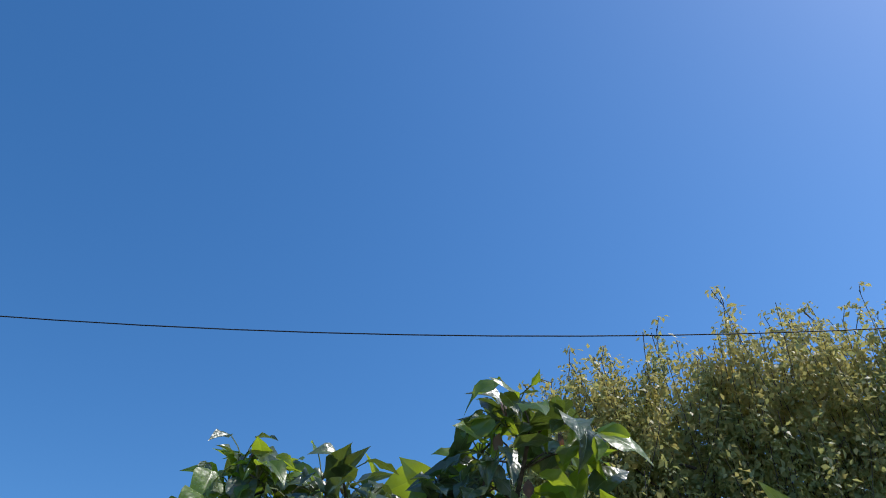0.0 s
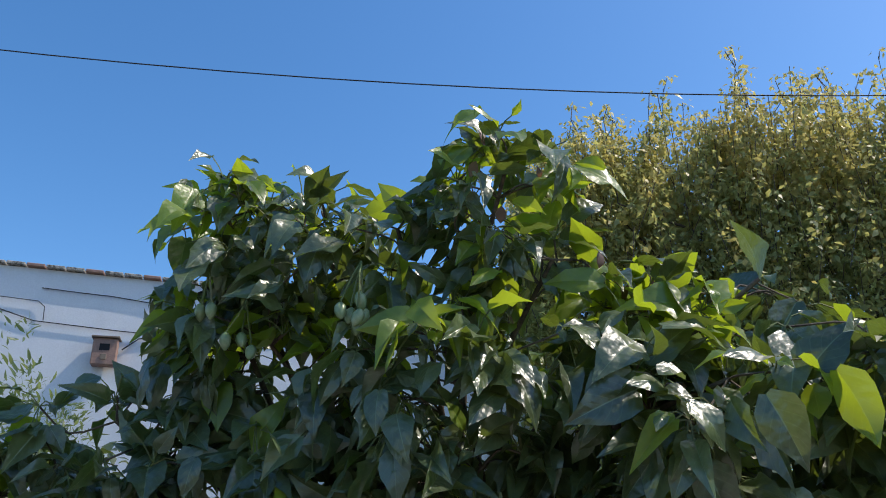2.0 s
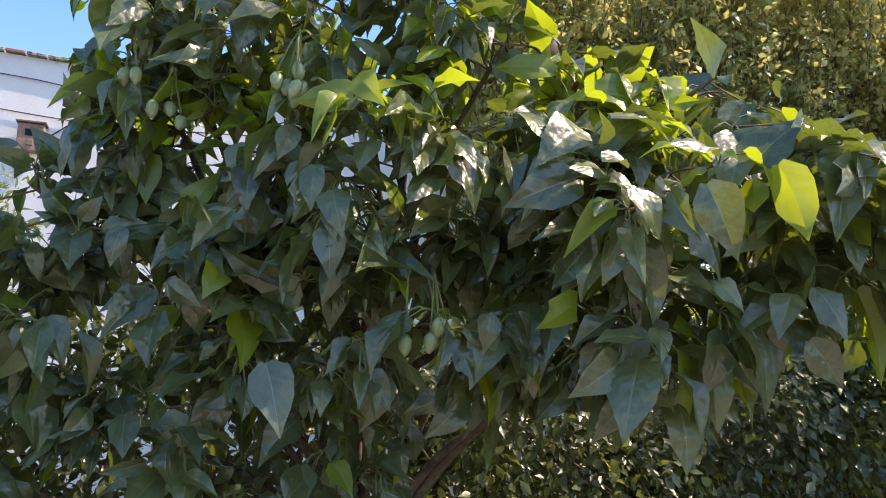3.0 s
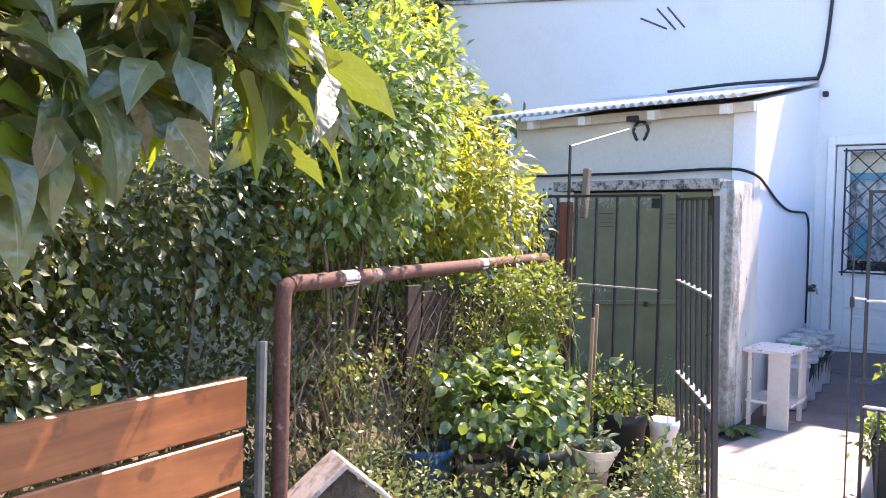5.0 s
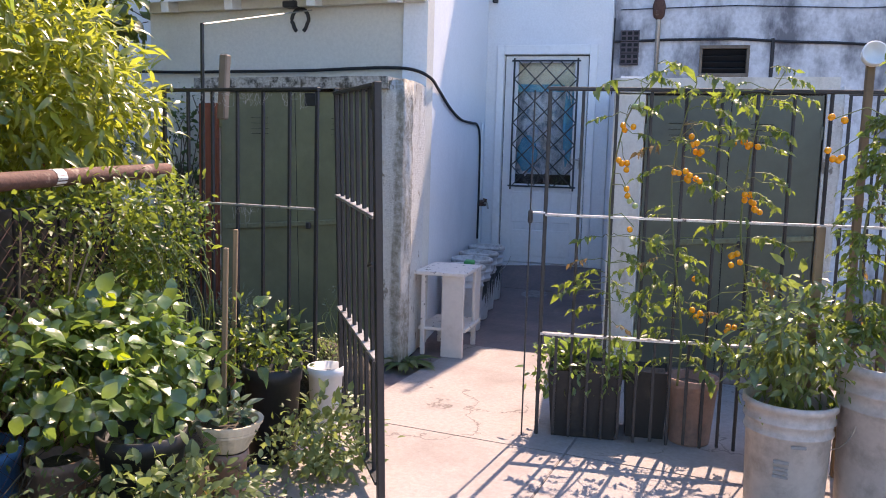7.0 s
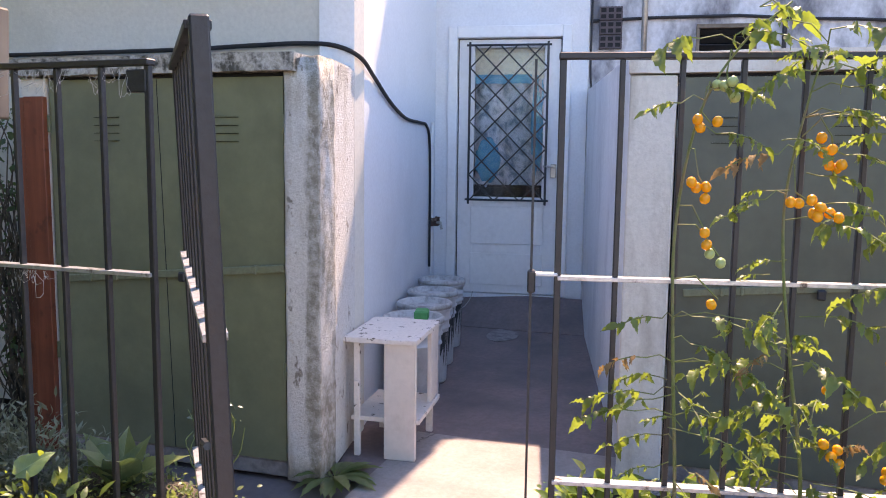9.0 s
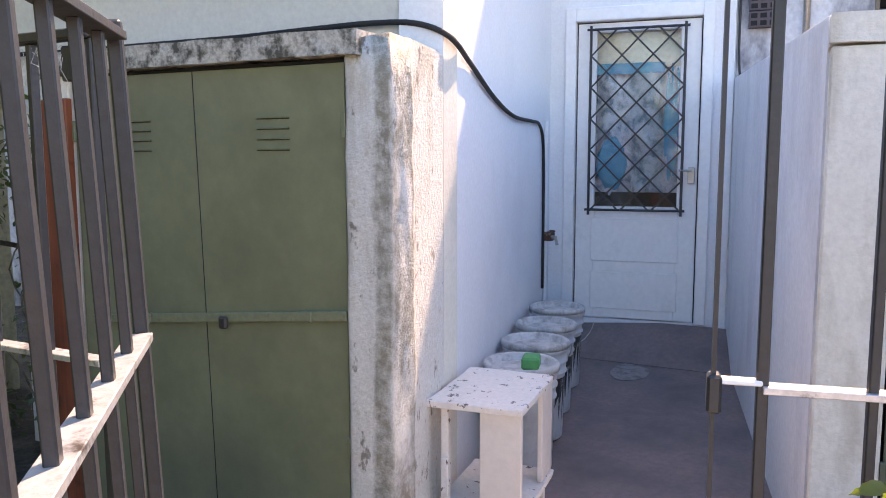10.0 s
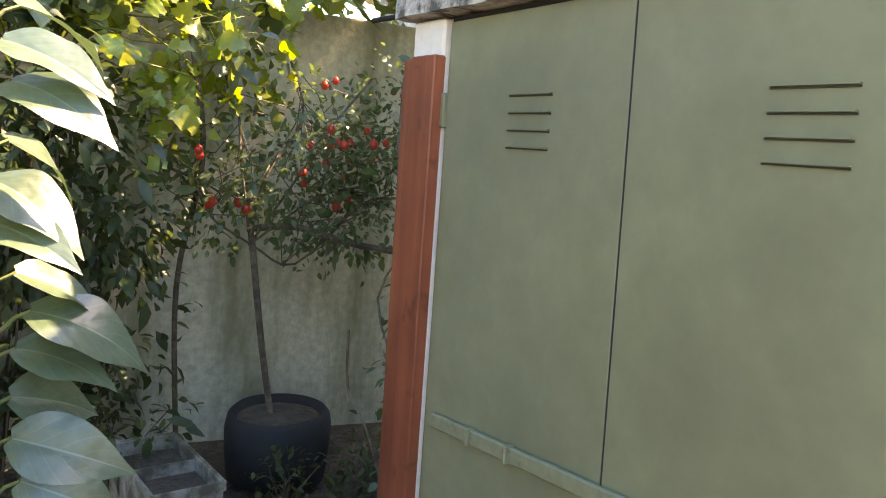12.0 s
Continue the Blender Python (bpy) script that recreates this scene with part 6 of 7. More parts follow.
cp = foliage(s6, "foliage", 1500, [((0.05, 0.02, 0.14), (0.22, 0.18, 0.18)), ((-0.7, 0.1, 0.12), (0.4, 0.25, 0.2))], 150, 0.045, LEAF_OVAL, 0.040, M["grass"], -0.1, 0.2, up=1.0, tilt=(-0.2, -0.2))
foliage(s6, "small_foliage", 1500, [((0.0, 0.0, 0.10), (0.28, 0.2, 0.18)), ((-0.7, 0.1, 0.10), (0.4, 0.25, 0.18))], 140, 0.05, LEAF_SLIM, 0.026, M["grass"], -0.2, 0.2, up=1.0, tilt=(-0.3, 0))
stems_to(s6, (0.05, 0.02, 0), [c for c in cp if c[0] > -0.25][:26], 0.003, 0.0015, M["green_stem"])

# ---- pails and tomato vines at the right fence ----
bucket("plastic_pail", pose(4.90, 0.45, 0, 0, 0, 30), 0.155, 0.40, M["white_plastic"], "large dirty white plastic pail used as planter", lidded=False)
bucket("plastic_pail", pose(4.97, 0.12, 0, 0, 0, 130), 0.19, 0.55, M["white_plastic"], "tall white plastic drum used as planter", lidded=False)
pot("plant_pot", pose(5.43, 0.83, 0), 0.112, 0.29, M["clay"], "small pale clay pot with dark rim")
pot("plant_pot", pose(5.38, 1.29, 0, 0, 0, 12), 0.16, 0.30, M["black_plastic"], "square black plastic planter", True)
pot("plant_pot", pose(5.45, 1.03, 0, 0, 0, 12), 0.095, 0.30, M["black_plastic"], "narrow square black plastic planter", True)
tomato_mesh = bpy.data.meshes.new("tomato")
bm = lathe([(0, -0.019), (0.010, -0.0165), (0.0165, -0.008), (0.0175, 0.002), (0.014, 0.013), (0.006, 0.0185), (0, 0.0175)], 12)
bm.to_mesh(tomato_mesh), bm.free()
tomato_mesh.transform(Matrix.Scale(0.68, 4))
tomato_mesh.materials.append(M["tomato"])
tomato_mesh.polygons.foreach_set("use_smooth", [True] * len(tomato_mesh.polygons))
green_mesh = tomato_mesh.copy()
green_mesh.materials.clear()
green_mesh.materials.append(M["tomato_green"])


def compound_leaves(t, name, anchors, ways, size, material):
    """Tomato leaves: a drooping rachis with nine leaflets."""
    P, Wy, U, S, ra = [], [], [], [], []
    for a, w in zip(anchors, ways):
        a, w = Vector(a), Vector(w).normalized()
        L = size * (0.7 + 0.6 * rng.random())
        pts = [a + w * L * s + Vector((0, 0, -0.45 * L * s * s)) for s in (0, 0.35, 0.7, 1.0)]
        ra.append(pts)
        side = w.cross(Vector((0, 0, 1))).normalized()
        for s, k in ((0.28, 1), (0.28, -1), (0.48, 1), (0.48, -1), (0.68, 1), (0.68, -1), (0.87, 1), (0.87, -1), (1.0, 0)):
            q = a + w * L * s + Vector((0, 0, -0.45 * L * s * s))
            P.append(q)
            Wy.append(w * (0.6 if k else 1) + side * k * 0.8 + Vector((0, 0, -0.8)) + Vector(rng.normal(size=3)) * 0.4)
            U.append(Vector((0, 0, 1)) + Vector(rng.normal(size=3)) * 0.5)
            S.append(L * (0.33 if k else 0.40) * (0.55 + 0.7 * rng.random()))
    part(name, leaf_cloud(name, LEAF_TOM, np.array(P), np.array(Wy), np.array(U), np.array(S)), material, t)
    tagged(part("leaf_stalk", tubes(ra, 0.0018, 3), M["green_stem"], t), kind="stuff")


def tomato_vine(x, y, z, path, leaves, clusters, size=0.092):
    leaves = int(leaves * 2.1)
    t = plant("tomato_vine", pose(x, y, z), "leggy tomato vine with small orange tomatoes tied to the fence", "plant", "tomato vines")
    pts = smooth_path(path, 5)
    part("stem", tubes([pts], 0.0042, 6), M["green_stem"], t, smooth=True)
    lo = len(pts) // 6
    an = [pts[i] for i in rng.integers(lo, len(pts), leaves)]
    wy = [(rng.normal() * 0.7 - 0.25, rng.normal(), 0.25 + 0.3 * rng.normal()) for _ in an]
    compound_leaves(t, "foliage", an, wy, size, M["tom_leaf"])
    dn = max(2, leaves // 8)
    compound_leaves(t, "dry_foliage", an[:dn], [(rng.normal(), rng.normal(), -0.7) for _ in range(dn)], size * 0.6, M["dry_leaf"])
    for cx, cy, cz, k, ripe in clusters:
        root = min(pts, key=lambda q: (q - Vector((cx, cy, cz + 0.06))).length)
        part("truss", tubes([[root, (root + Vector((cx, cy, cz + 0.05))) / 2 + Vector((0, 0, 0.02)), (cx, cy, cz)]], 0.002, 4), M["green_stem"], t)
        for j in range(k):
            ob = part("tomato", tomato_mesh if ripe else green_mesh, None, t)
            ob.matrix_local = pose(cx + rng.normal() * 0.010, cy + rng.normal() * 0.012 - 0.011 * j, cz - 0.010 * j + 0.010 * rng.normal(), rng.normal() * 30, rng.normal() * 30, 0)
    return t


def trained_vine(path, leaves, dry, dense, clusters):
    """A vine tied up the fence: single leaves (y, z, way in y, length), dry ones, thick stretches (z from, to, count), trusses (y, z, way in y and z, count, ripe)."""
    x0, y0, z0 = path[0]
    t = plant("tomato_vine", pose(x0, y0, z0), "leggy tomato vine with small orange tomatoes tied to the fence", "plant", "tomato vines")
    pts = [q - Vector((x0, y0, z0)) for q in smooth_path(path, 6)]
    bm = bmesh.new()
    tube(bm, pts, [0.0050 - 0.0028 * i / (len(pts) - 1) for i in range(len(pts))], 6)
    part("stem", bm, M["green_stem"], t, smooth=True)
    at = lambda z: min(pts, key=lambda q: abs(q.z + z0 - z))
    along = lambda y: 5.135 + 0.2217 * (1.45 - y)      # the line of the fence
    for name, rows, material in (("foliage", leaves, M["tom_leaf"]), ("dry_foliage", dry, M["dry_leaf"])):
        an, wy, ln, stalks = [], [], [], []
        for y, z, w, size in rows:
            q = Vector((0.02 * rng.normal() - 0.03 + along(y) - x0, y - y0, z - z0))
            stalks.append([at(z), (at(z) + q) / 2 + Vector((-0.01, 0, 0.015)), q])
            an.append(q), wy.append((-0.35 + 0.3 * rng.normal(), w, 0.15)), ln.append(size)
        if name == "foliage":
            for za, zb, k in dense:
                for _ in range(k):
                    q = at(za + (zb - za) * rng.random()) + Vector(rng.normal(size=3)) * 0.02
                    d = unit(rng.normal(size=3) * (0.8, 1.0, 0.3))
                    e = q + Vector(d) * 0.07 * rng.random()
                    stalks.append([q, e])
                    an.append(e), wy.append((d[0] - 0.15, d[1], 0.2)), ln.append(0.10 + 0.03 * rng.normal())
        if an:
            for a_, w_, l_ in zip(an, wy, ln):
                compound_leaves(t, name, [a_], [w_], l_, material)
            tagged(part("side_shoot", tubes(stalks, 0.0016, 4), M["green_stem"], t), kind="stuff")
    for y, z, wy_, wz, k, ripe in clusters:
        c = Vector((along(y) - 0.035 - x0, y - y0, z - z0))
        end = c + Vector((0, wy_, wz)) * 0.014 * k
        part("truss", tubes([[at(z + 0.05), (at(z + 0.05) + c) / 2 + Vector((0, 0, 0.03)), c, end]], 0.002, 4), M["green_stem"], t)
        for j in range(k):
            q = c.lerp(end, (j + 0.3) / k) + Vector(rng.normal(size=3)) * 0.007 + Vector((0, 0.011 * (-1) ** j, -0.008))
            ob = part("tomato", tomato_mesh if ripe else green_mesh, None, t)
            ob.matrix_local = pose(*q, rng.normal() * 25, rng.normal() * 25, 0)
    return t


trained_vine([(5.259, 1.164, 0.27), (5.2, 1.155, 0.479), (5.196, 1.175, 0.846), (5.195, 1.18, 1.117), (5.204, 1.139, 1.37), (5.222, 1.056, 1.526), (5.245, 0.954, 1.621)],
             [(1.145, 1.534, 0.6, 0.132), (1.056, 1.548, -0.7, 0.121), (1.023, 1.605, -0.3, 0.132), (1.177, 1.391, 0.8, 0.11), (1.123, 1.425, -0.6, 0.132), (1.101, 1.326, -0.8, 0.143), (1.134, 0.908, -0.9, 0.143), (1.034, 0.904, -0.9, 0.143), (1.199, 0.899, 0.6, 0.088), (1.134, 0.842, -0.7, 0.132), (1.079, 0.795, -0.8, 0.143), (1.023, 0.792, -0.7, 0.132), (1.21, 0.715, 0.8, 0.143), (1.252, 0.674, 0.8, 0.132), (1.155, 0.722, -0.6, 0.132), (1.09, 0.674, -0.9, 0.132), (1.188, 0.604, 0.5, 0.121)],
             [(1.231, 0.803, 0.7, 0.11), (1.123, 0.533, -0.3, 0.088)], [(0.499, 0.835, 7), (0.33, 0.477, 5)],
             [(1.134, 1.232, -0.4, -0.7, 4, True), (1.114, 1.105, -0.2, -0.6, 2, True), (1.134, 1.375, -0.5, -0.6, 3, True), (1.084, 1.464, -0.1, -0.9, 4, False), (1.09, 1.061, -0.3, -0.4, 2, False), (1.079, 0.95, 0, -0.3, 1, True)])
trained_vine([(5.321, 0.881, 0.27), (5.263, 0.871, 0.498), (5.255, 0.91, 0.788), (5.249, 0.938, 1.012), (5.247, 0.943, 1.192), (5.255, 0.909, 1.395), (5.263, 0.874, 1.531)],
             [(0.989, 1.181, 0.9, 0.132), (0.851, 1.123, -0.7, 0.121), (0.828, 1.43, -0.6, 0.132), (0.851, 1.373, -0.3, 0.132), (0.909, 1.463, 0.6, 0.132), (0.955, 1.574, 0.7, 0.121), (0.874, 1.554, -0.6, 0.132), (0.804, 1.465, -0.7, 0.132), (0.78, 1.362, -0.5, 0.121), (0.828, 1.282, -0.7, 0.121)],
             [(0.966, 1.282, 0.9, 0.11), (0.955, 0.833, 0.6, 0.077), (0.804, 0.597, -0.2, 0.099)], [(0.879, 1.058, 6), (1.15, 1.53, 8), (0.466, 0.879, 17), (0.33, 0.522, 12)],
             [(0.926, 1.198, -0.75, -0.5, 8, True), (0.857, 1.322, -0.1, -0.95, 6, True), (0.828, 0.758, 0, -0.3, 1, True)])
trained_vine([(5.392, 0.562, 0.36), (5.322, 0.606, 0.595), (5.308, 0.67, 0.926), (5.31, 0.66, 1.198), (5.317, 0.627, 1.417), (5.334, 0.551, 1.582)],
             [(0.714, 1.112, 0.7, 0.132), (0.605, 1.144, -0.7, 0.132), (0.735, 1.329, 0.6, 0.132), (0.584, 1.352, -0.6, 0.132), (0.67, 1.503, 0.7, 0.132), (0.605, 1.592, -0.5, 0.132), (0.692, 0.981, 0.7, 0.132)],
             [(0.627, 0.762, -0.4, 0.099)], [(0.401, 0.933, 16), (1.0, 1.25, 8), (1.25, 1.58, 16)],
             [(0.703, 1.307, -0.9, -0.2, 6, True), (0.66, 1.111, -0.5, -0.7, 8, True), (0.692, 0.872, -0.2, -0.9, 5, True), (0.82, 0.627, -0.3, -0.8, 4, True), (0.676, 0.567, 0.1, -0.9, 3, True)])
tomato_vine(4.95, 0.20, 0.5, [(0.0, 0.0, 0), (0.05, 0.06, 0.4), (0.1, 0.0, 0.8), (0.05, -0.1, 1.15)], 84, [(0.0, 0.18, 0.76, 4, True), (0.0, 0.18, 0.88, 2, True)])
tomato_vine(4.95, -0.05, 0.5, [(0.0, 0.0, 0), (0.05, 0.06, 0.4), (0.1, 0.0, 0.8), (0.05, 0.2, 1.1)], 92, [(0.0, 0.1, 0.60, 3, True)])
s7 = plant("pepper_plant", pose(4.95, 0.45, 0.36), "bushy pepper plant with small glossy leaves", "plant")
cp = foliage(s7, "foliage", 1100, [((0.02, 0.0, 0.22), (0.24, 0.22, 0.24))], 120, 0.035, LEAF_SLIM, 0.048, M["mid_leaf"], 0.4, 0.2)
stems_to(s7, (0, 0, -0.05), cp[:18], 0.006, 0.003, M["green_stem"])
s8 = plant("leafy_seedlings", pose(5.36, 1.27, 0.28), "leafy seedlings in black planters", "plant")
cp = foliage(s8, "foliage", 90, [((0, 0.09, 0.05), (0.09, 0.10, 0.07)), ((0.0, -0.16, 0.05), (0.09, 0.08, 0.08))], 34, 0.025, LEAF_ROUND, 0.062, M["bean_leaf"], -0.5, 0.2)
foliage(s8, "trailing_foliage", 420, [((-0.06, 0.17, -0.02), (0.10, 0.07, 0.12)), ((-0.10, -0.02, 0.0), (0.08, 0.22, 0.05))], 60, 0.03, LEAF_SLIM, 0.032, M["pea_leaf"], 0.5, 0.3)
for by in (0.05, -0.22):
    stems_to(s8, (0, by, -0.05), [c for c in cp if abs(c[1] - by) < 0.17][:12], 0.004, 0.002, M["green_stem"])
for x, y, h in ((5.06, 0.39, 1.0), (5.08, 0.16, 1.15), (5.27, 0.26, 1.62)):
    sk = thing("garden_stake", pose(x, y, 0.0, 0, 0, 12), "brown wooden plant stake", "stake")
    part("stick", boxes((-0.012, 0.012, -0.015, 0.015, 0, h), bevel=0.004), M["tan_wood"], sk)
cup = thing("white_cup", pose(5.27, 0.26, 1.62, 75, 0, -80), "white plastic cup hung on a stake", "cup")
part("body", lathe([(0, 0), (0.03, 0), (0.042, 0.015), (0.046, 0.05), (0.040, 0.05), (0.036, 0.016), (0, 0.012)], 20), M["white_paint"], cup, smooth=True)

# ---- rose bush in the corner, tyre planter and crate ----
ty = thing("tyre_planter", pose(6.02, 5.14, 0), "old black tyre planter filled with soil", "planter")
bm = lathe([(0.15, 0.225), (0.18, 0.262), (0.197, 0.245), (0.205, 0.2), (0.20, 0.1), (0.19, 0.0), (0.13, 0.0)], 36)
for v in bm.verts:
    v.co.xy *= 1 + 0.030 * noise.noise(v.co * 7) + 0.012 * math.sin(24 * math.atan2(v.co.y, v.co.x)) * (0.05 < v.co.z < 0.22)
    v.co.z *= 1 + 0.06 * noise.noise(v.co * 5 + Vector((3, 1, 0)))
part("tyre", bm, M["rubber"], ty, smooth=True)
bm = lathe([(0.160, 0.235), (0.08, 0.25), (0, 0.25)], 20)
part("soil", bm, M["soil"], ty)
rng = np.random.default_rng(15)
rose = plant("rose_bush", pose(5.985, 5.14, 0.245), "thorny rose bush with red hips", "shrub")
part("trunk", tubes([smooth_path([(0, 0, 0), (-0.05, 0, 0.3), (-0.10, 0.02, 0.72)], 4)], 0.013, 7), M["bark"], rose)
RB = [((0.05, -0.05, 1.00), (0.38, 0.26, 0.30)), ((0.36, -0.05, 1.02), (0.26, 0.22, 0.36)), ((-0.22, 0.0, 0.82), (0.20, 0.20, 0.20)), ((0.25, 0.0, 0.74), (0.30, 0.20, 0.16))]
cp = foliage(rose, "foliage", 2800, RB, 260, 0.045, LEAF_OVAL, 0.030, M["rose_leaf"], 0.3, 0.15)
limb_tips = [(-0.45, 0.0, 0.95), (-0.2, -0.1, 1.2), (0.05, 0.1, 1.35), (0.3, -0.1, 1.3), (0.55, -0.1, 1.15), (0.5, 0.0, 0.85)]
twig = []
for q in limb_tips:
    a, b = Vector((-0.10, 0.02, 0.66)), Vector(q)
    pts = smooth_path([a, a.lerp(b, 0.35) + Vector(rng.normal(size=3)) * 0.05, a.lerp(b, 0.7) + Vector(rng.normal(size=3)) * 0.05, b], 4)
    part("limb", tubes([pts], 0.0045, 5), M["bark"], rose)
    for _ in range(14):
        s = pts[rng.integers(3, len(pts))]
        e = min((cp[rng.integers(0, len(cp))] for _ in range(12)), key=lambda c: (Vector(c) - s).length)
        twig.append([s, s.lerp(Vector(e), 0.5) + Vector(rng.normal(size=3)) * 0.025, Vector(e)])
tagged(part("twig", tubes(twig, 0.0022, 4), M["bark"], rose), kind="stuff")
hip_mesh = bpy.data.meshes.new("rose_hip")
bm = lathe([(0, -0.014), (0.009, -0.010), (0.0125, 0.0), (0.009, 0.010), (0.003, 0.014), (0, 0.018)], 10)
bm.to_mesh(hip_mesh), bm.free()
hip_mesh.materials.append(M["hip"])
hip_mesh.polygons.foreach_set("use_smooth", [True] * len(hip_mesh.polygons))
high = [c for c in cp if c[2] > 0.80]
for i in range(30):
    q = high[7 * (i // 2) % len(high)] + rng.normal(size=3) * 0.03 + np.array([0, -0.03, 0])
    ob = part("rose_hip", hip_mesh, None, rose)
    ob.matrix_local = Matrix.Translation(Vector(q)) @ Matrix.Scale(1.05 + 0.45 * rng.random(), 4)
part("low_branch", tubes([smooth_path([(-0.12, 0.0, 0.72), (0.05, -0.06, 0.735), (0.25, -0.09, 0.68), (0.45, -0.09, 0.645), (0.62, -0.08, 0.60)], 4)], 0.014, 6), M["bark"], rose)
cr = thing("plastic_crate", pose(5.54, 4.83, 0, 0, 0, -82), "grubby pale plastic crate with soil and seedlings", "crate")
cr_h = 0.235
for a in ((-0.23, 0.23, -0.11, -0.102), (-0.23, 0.23, 0.102, 0.11), (-0.23, -0.222, -0.101, 0.101), (0.222, 0.23, -0.101, 0.101)):
    part("side", boxes((*a, 0, cr_h), bevel=0.002), M["crate"], cr)
for a in ((-0.236, 0.236, -0.116, -0.111), (-0.236, 0.236, 0.111, 0.116), (-0.236, -0.231, -0.1105, 0.1105), (0.231, 0.236, -0.1105, 0.1105)):
    part("rim", boxes((*a, cr_h - 0.03, cr_h + 0.004), bevel=0.001), M["crate"], cr)
part("divider", boxes((-0.004, 0.004, -0.1015, 0.1015, 0, cr_h - 0.01)), M["crate"], cr)
for q in (-0.113, 0.113):
    part("soil", boxes((q - 0.108, q + 0.108, -0.1015, 0.1015, 0.0, 0.185)), M["soil"], cr)
smooth_big = [leaf_mesh(broad_leaf(w, f, d, 0.10, q, 16), M["big_leaf"]) for w, f, d, q in ((0.62, 0.25, 0.40, 0.4), (0.56, 0.40, 0.30, 2.2), (0.64, 0.15, 0.45, 3.9))]
rng = np.random.default_rng(16)
big = plant("broad_leaf_plant", pose(5.035, 3.57, 0), "tall plant with broad pale green leaves by the fence", "plant")
for k in range(32):
    z = 0.60 + 0.85 * k / 31
    a = math.radians((-26, 158, 12, 190, 95, -38, 225)[k % 7] + 7 * rng.normal())
    way = np.array([math.cos(a), math.sin(a), -0.22 + 0.10 * rng.normal()])
    face = (0.10 * rng.normal() - 0.12, -0.42 + 0.12 * rng.normal(), 0.9) if z > 0.90 else (-0.50 + 0.08 * rng.normal(), -0.60, 0.55)
    stalk = Vector((0.010 * rng.normal(), 0.01 * rng.normal(), z))
    foot = stalk + Vector((0.055 * way[0], 0.055 * way[1], 0.045))
    part("stalk", tubes([[stalk, stalk.lerp(foot, 0.6) + Vector((0, 0, 0.008)), foot]], 0.003, 5), M["green_stem"], big)
    put_leaf("leaf", smooth_big[k % 3], big, foot, way, face, 0.176 + 0.014 * rng.normal())
part("stem", tubes([[(0, 0, 0), (0.006, 0.004, 0.8), (0, 0, 1.50)]], 0.010), M["green_stem"], big)
fig = plant("fig_tree", pose(5.05, 5.45, 0), "fig tree with broad lobed leaves shading the corner", "tree")
# first two crown blobs are added to block the sun over the corner
FB = [((1.58, 0.0, 2.28), (0.48, 0.42, 0.26)), ((1.20, -0.10, 2.15), (0.35, 0.35, 0.22)), ((0.0, -0.1, 2.15), (0.5, 0.45, 0.35)), ((0.30, -0.35, 1.95), (0.40, 0.28, 0.22))]
part("trunk", tubes([smooth_path([(0, 0, 0), (0.05, -0.05, 0.9), (0.2, -0.1, 1.7)], 4)], 0.035, 8), M["bark"], fig)
cp = foliage(fig, "foliage", 900, FB, 260, 0.07, LEAF_FIG, 0.15, M["mid_leaf"], 0.5, 0.2)
stems_to(fig, (0.2, -0.1, 1.65), cp[:24], 0.009, 0.004, M["bark"], "branch")
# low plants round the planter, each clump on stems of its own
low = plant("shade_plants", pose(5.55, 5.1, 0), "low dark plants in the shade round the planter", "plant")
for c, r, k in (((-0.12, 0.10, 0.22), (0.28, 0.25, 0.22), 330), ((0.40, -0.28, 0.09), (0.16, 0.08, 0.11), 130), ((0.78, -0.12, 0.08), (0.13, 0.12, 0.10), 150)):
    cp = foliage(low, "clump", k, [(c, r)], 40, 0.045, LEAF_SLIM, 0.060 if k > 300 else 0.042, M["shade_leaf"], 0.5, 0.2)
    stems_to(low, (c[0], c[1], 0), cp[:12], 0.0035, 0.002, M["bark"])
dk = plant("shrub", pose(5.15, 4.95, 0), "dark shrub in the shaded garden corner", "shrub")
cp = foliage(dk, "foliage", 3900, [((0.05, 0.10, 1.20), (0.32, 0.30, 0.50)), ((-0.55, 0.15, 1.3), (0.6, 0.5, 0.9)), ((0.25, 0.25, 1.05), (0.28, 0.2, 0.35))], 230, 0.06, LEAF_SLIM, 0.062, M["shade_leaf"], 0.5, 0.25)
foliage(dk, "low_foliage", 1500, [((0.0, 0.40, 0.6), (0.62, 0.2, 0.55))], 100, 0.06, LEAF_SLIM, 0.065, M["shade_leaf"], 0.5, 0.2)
bm = bmesh.new()
for q in cp[:26]:
    b = Vector(q)
    foot = Vector((b.x * 0.75 + 0.05 * rng.normal(), 0.40, 0.0))
    tube(bm, smooth_path([foot, foot.lerp(b, 0.5) + Vector((0.03 * rng.normal(), 0.06, 0.1)), b], 4), 0.005, 5, False)
tagged(part("stem", bm, M["bark"], dk, smooth=True), kind="stuff")
# the vine: lobed leaves; backlight outside the shed's shade is put into their colours
rng = np.random.default_rng(17)
vn = plant("vine", pose(5.75, 5.25, 0), "climbing vine over the wall with lobed leaves coloured as backlit and shaded", "vine")
VB = [((-0.26, -0.20, 1.60), (0.22, 0.20, 0.17)), ((0.02, -0.12, 1.58), (0.24, 0.20, 0.16)), ((-0.10, -0.16, 1.36), (0.14, 0.14, 0.16)), ((-0.30, 0.05, 1.88), (0.42, 0.25, 0.14)), ((0.12, 0.05, 1.90), (0.36, 0.25, 0.14)), ((-0.55, 0.0, 1.75), (0.25, 0.25, 0.22))]
cp = foliage(vn, "foliage", 230, VB, 110, 0.06, LEAF_VINE, 0.068, M["tama_backlit"], 0.55, 0.3, up=0.5, tilt=(0.5, -0.2))
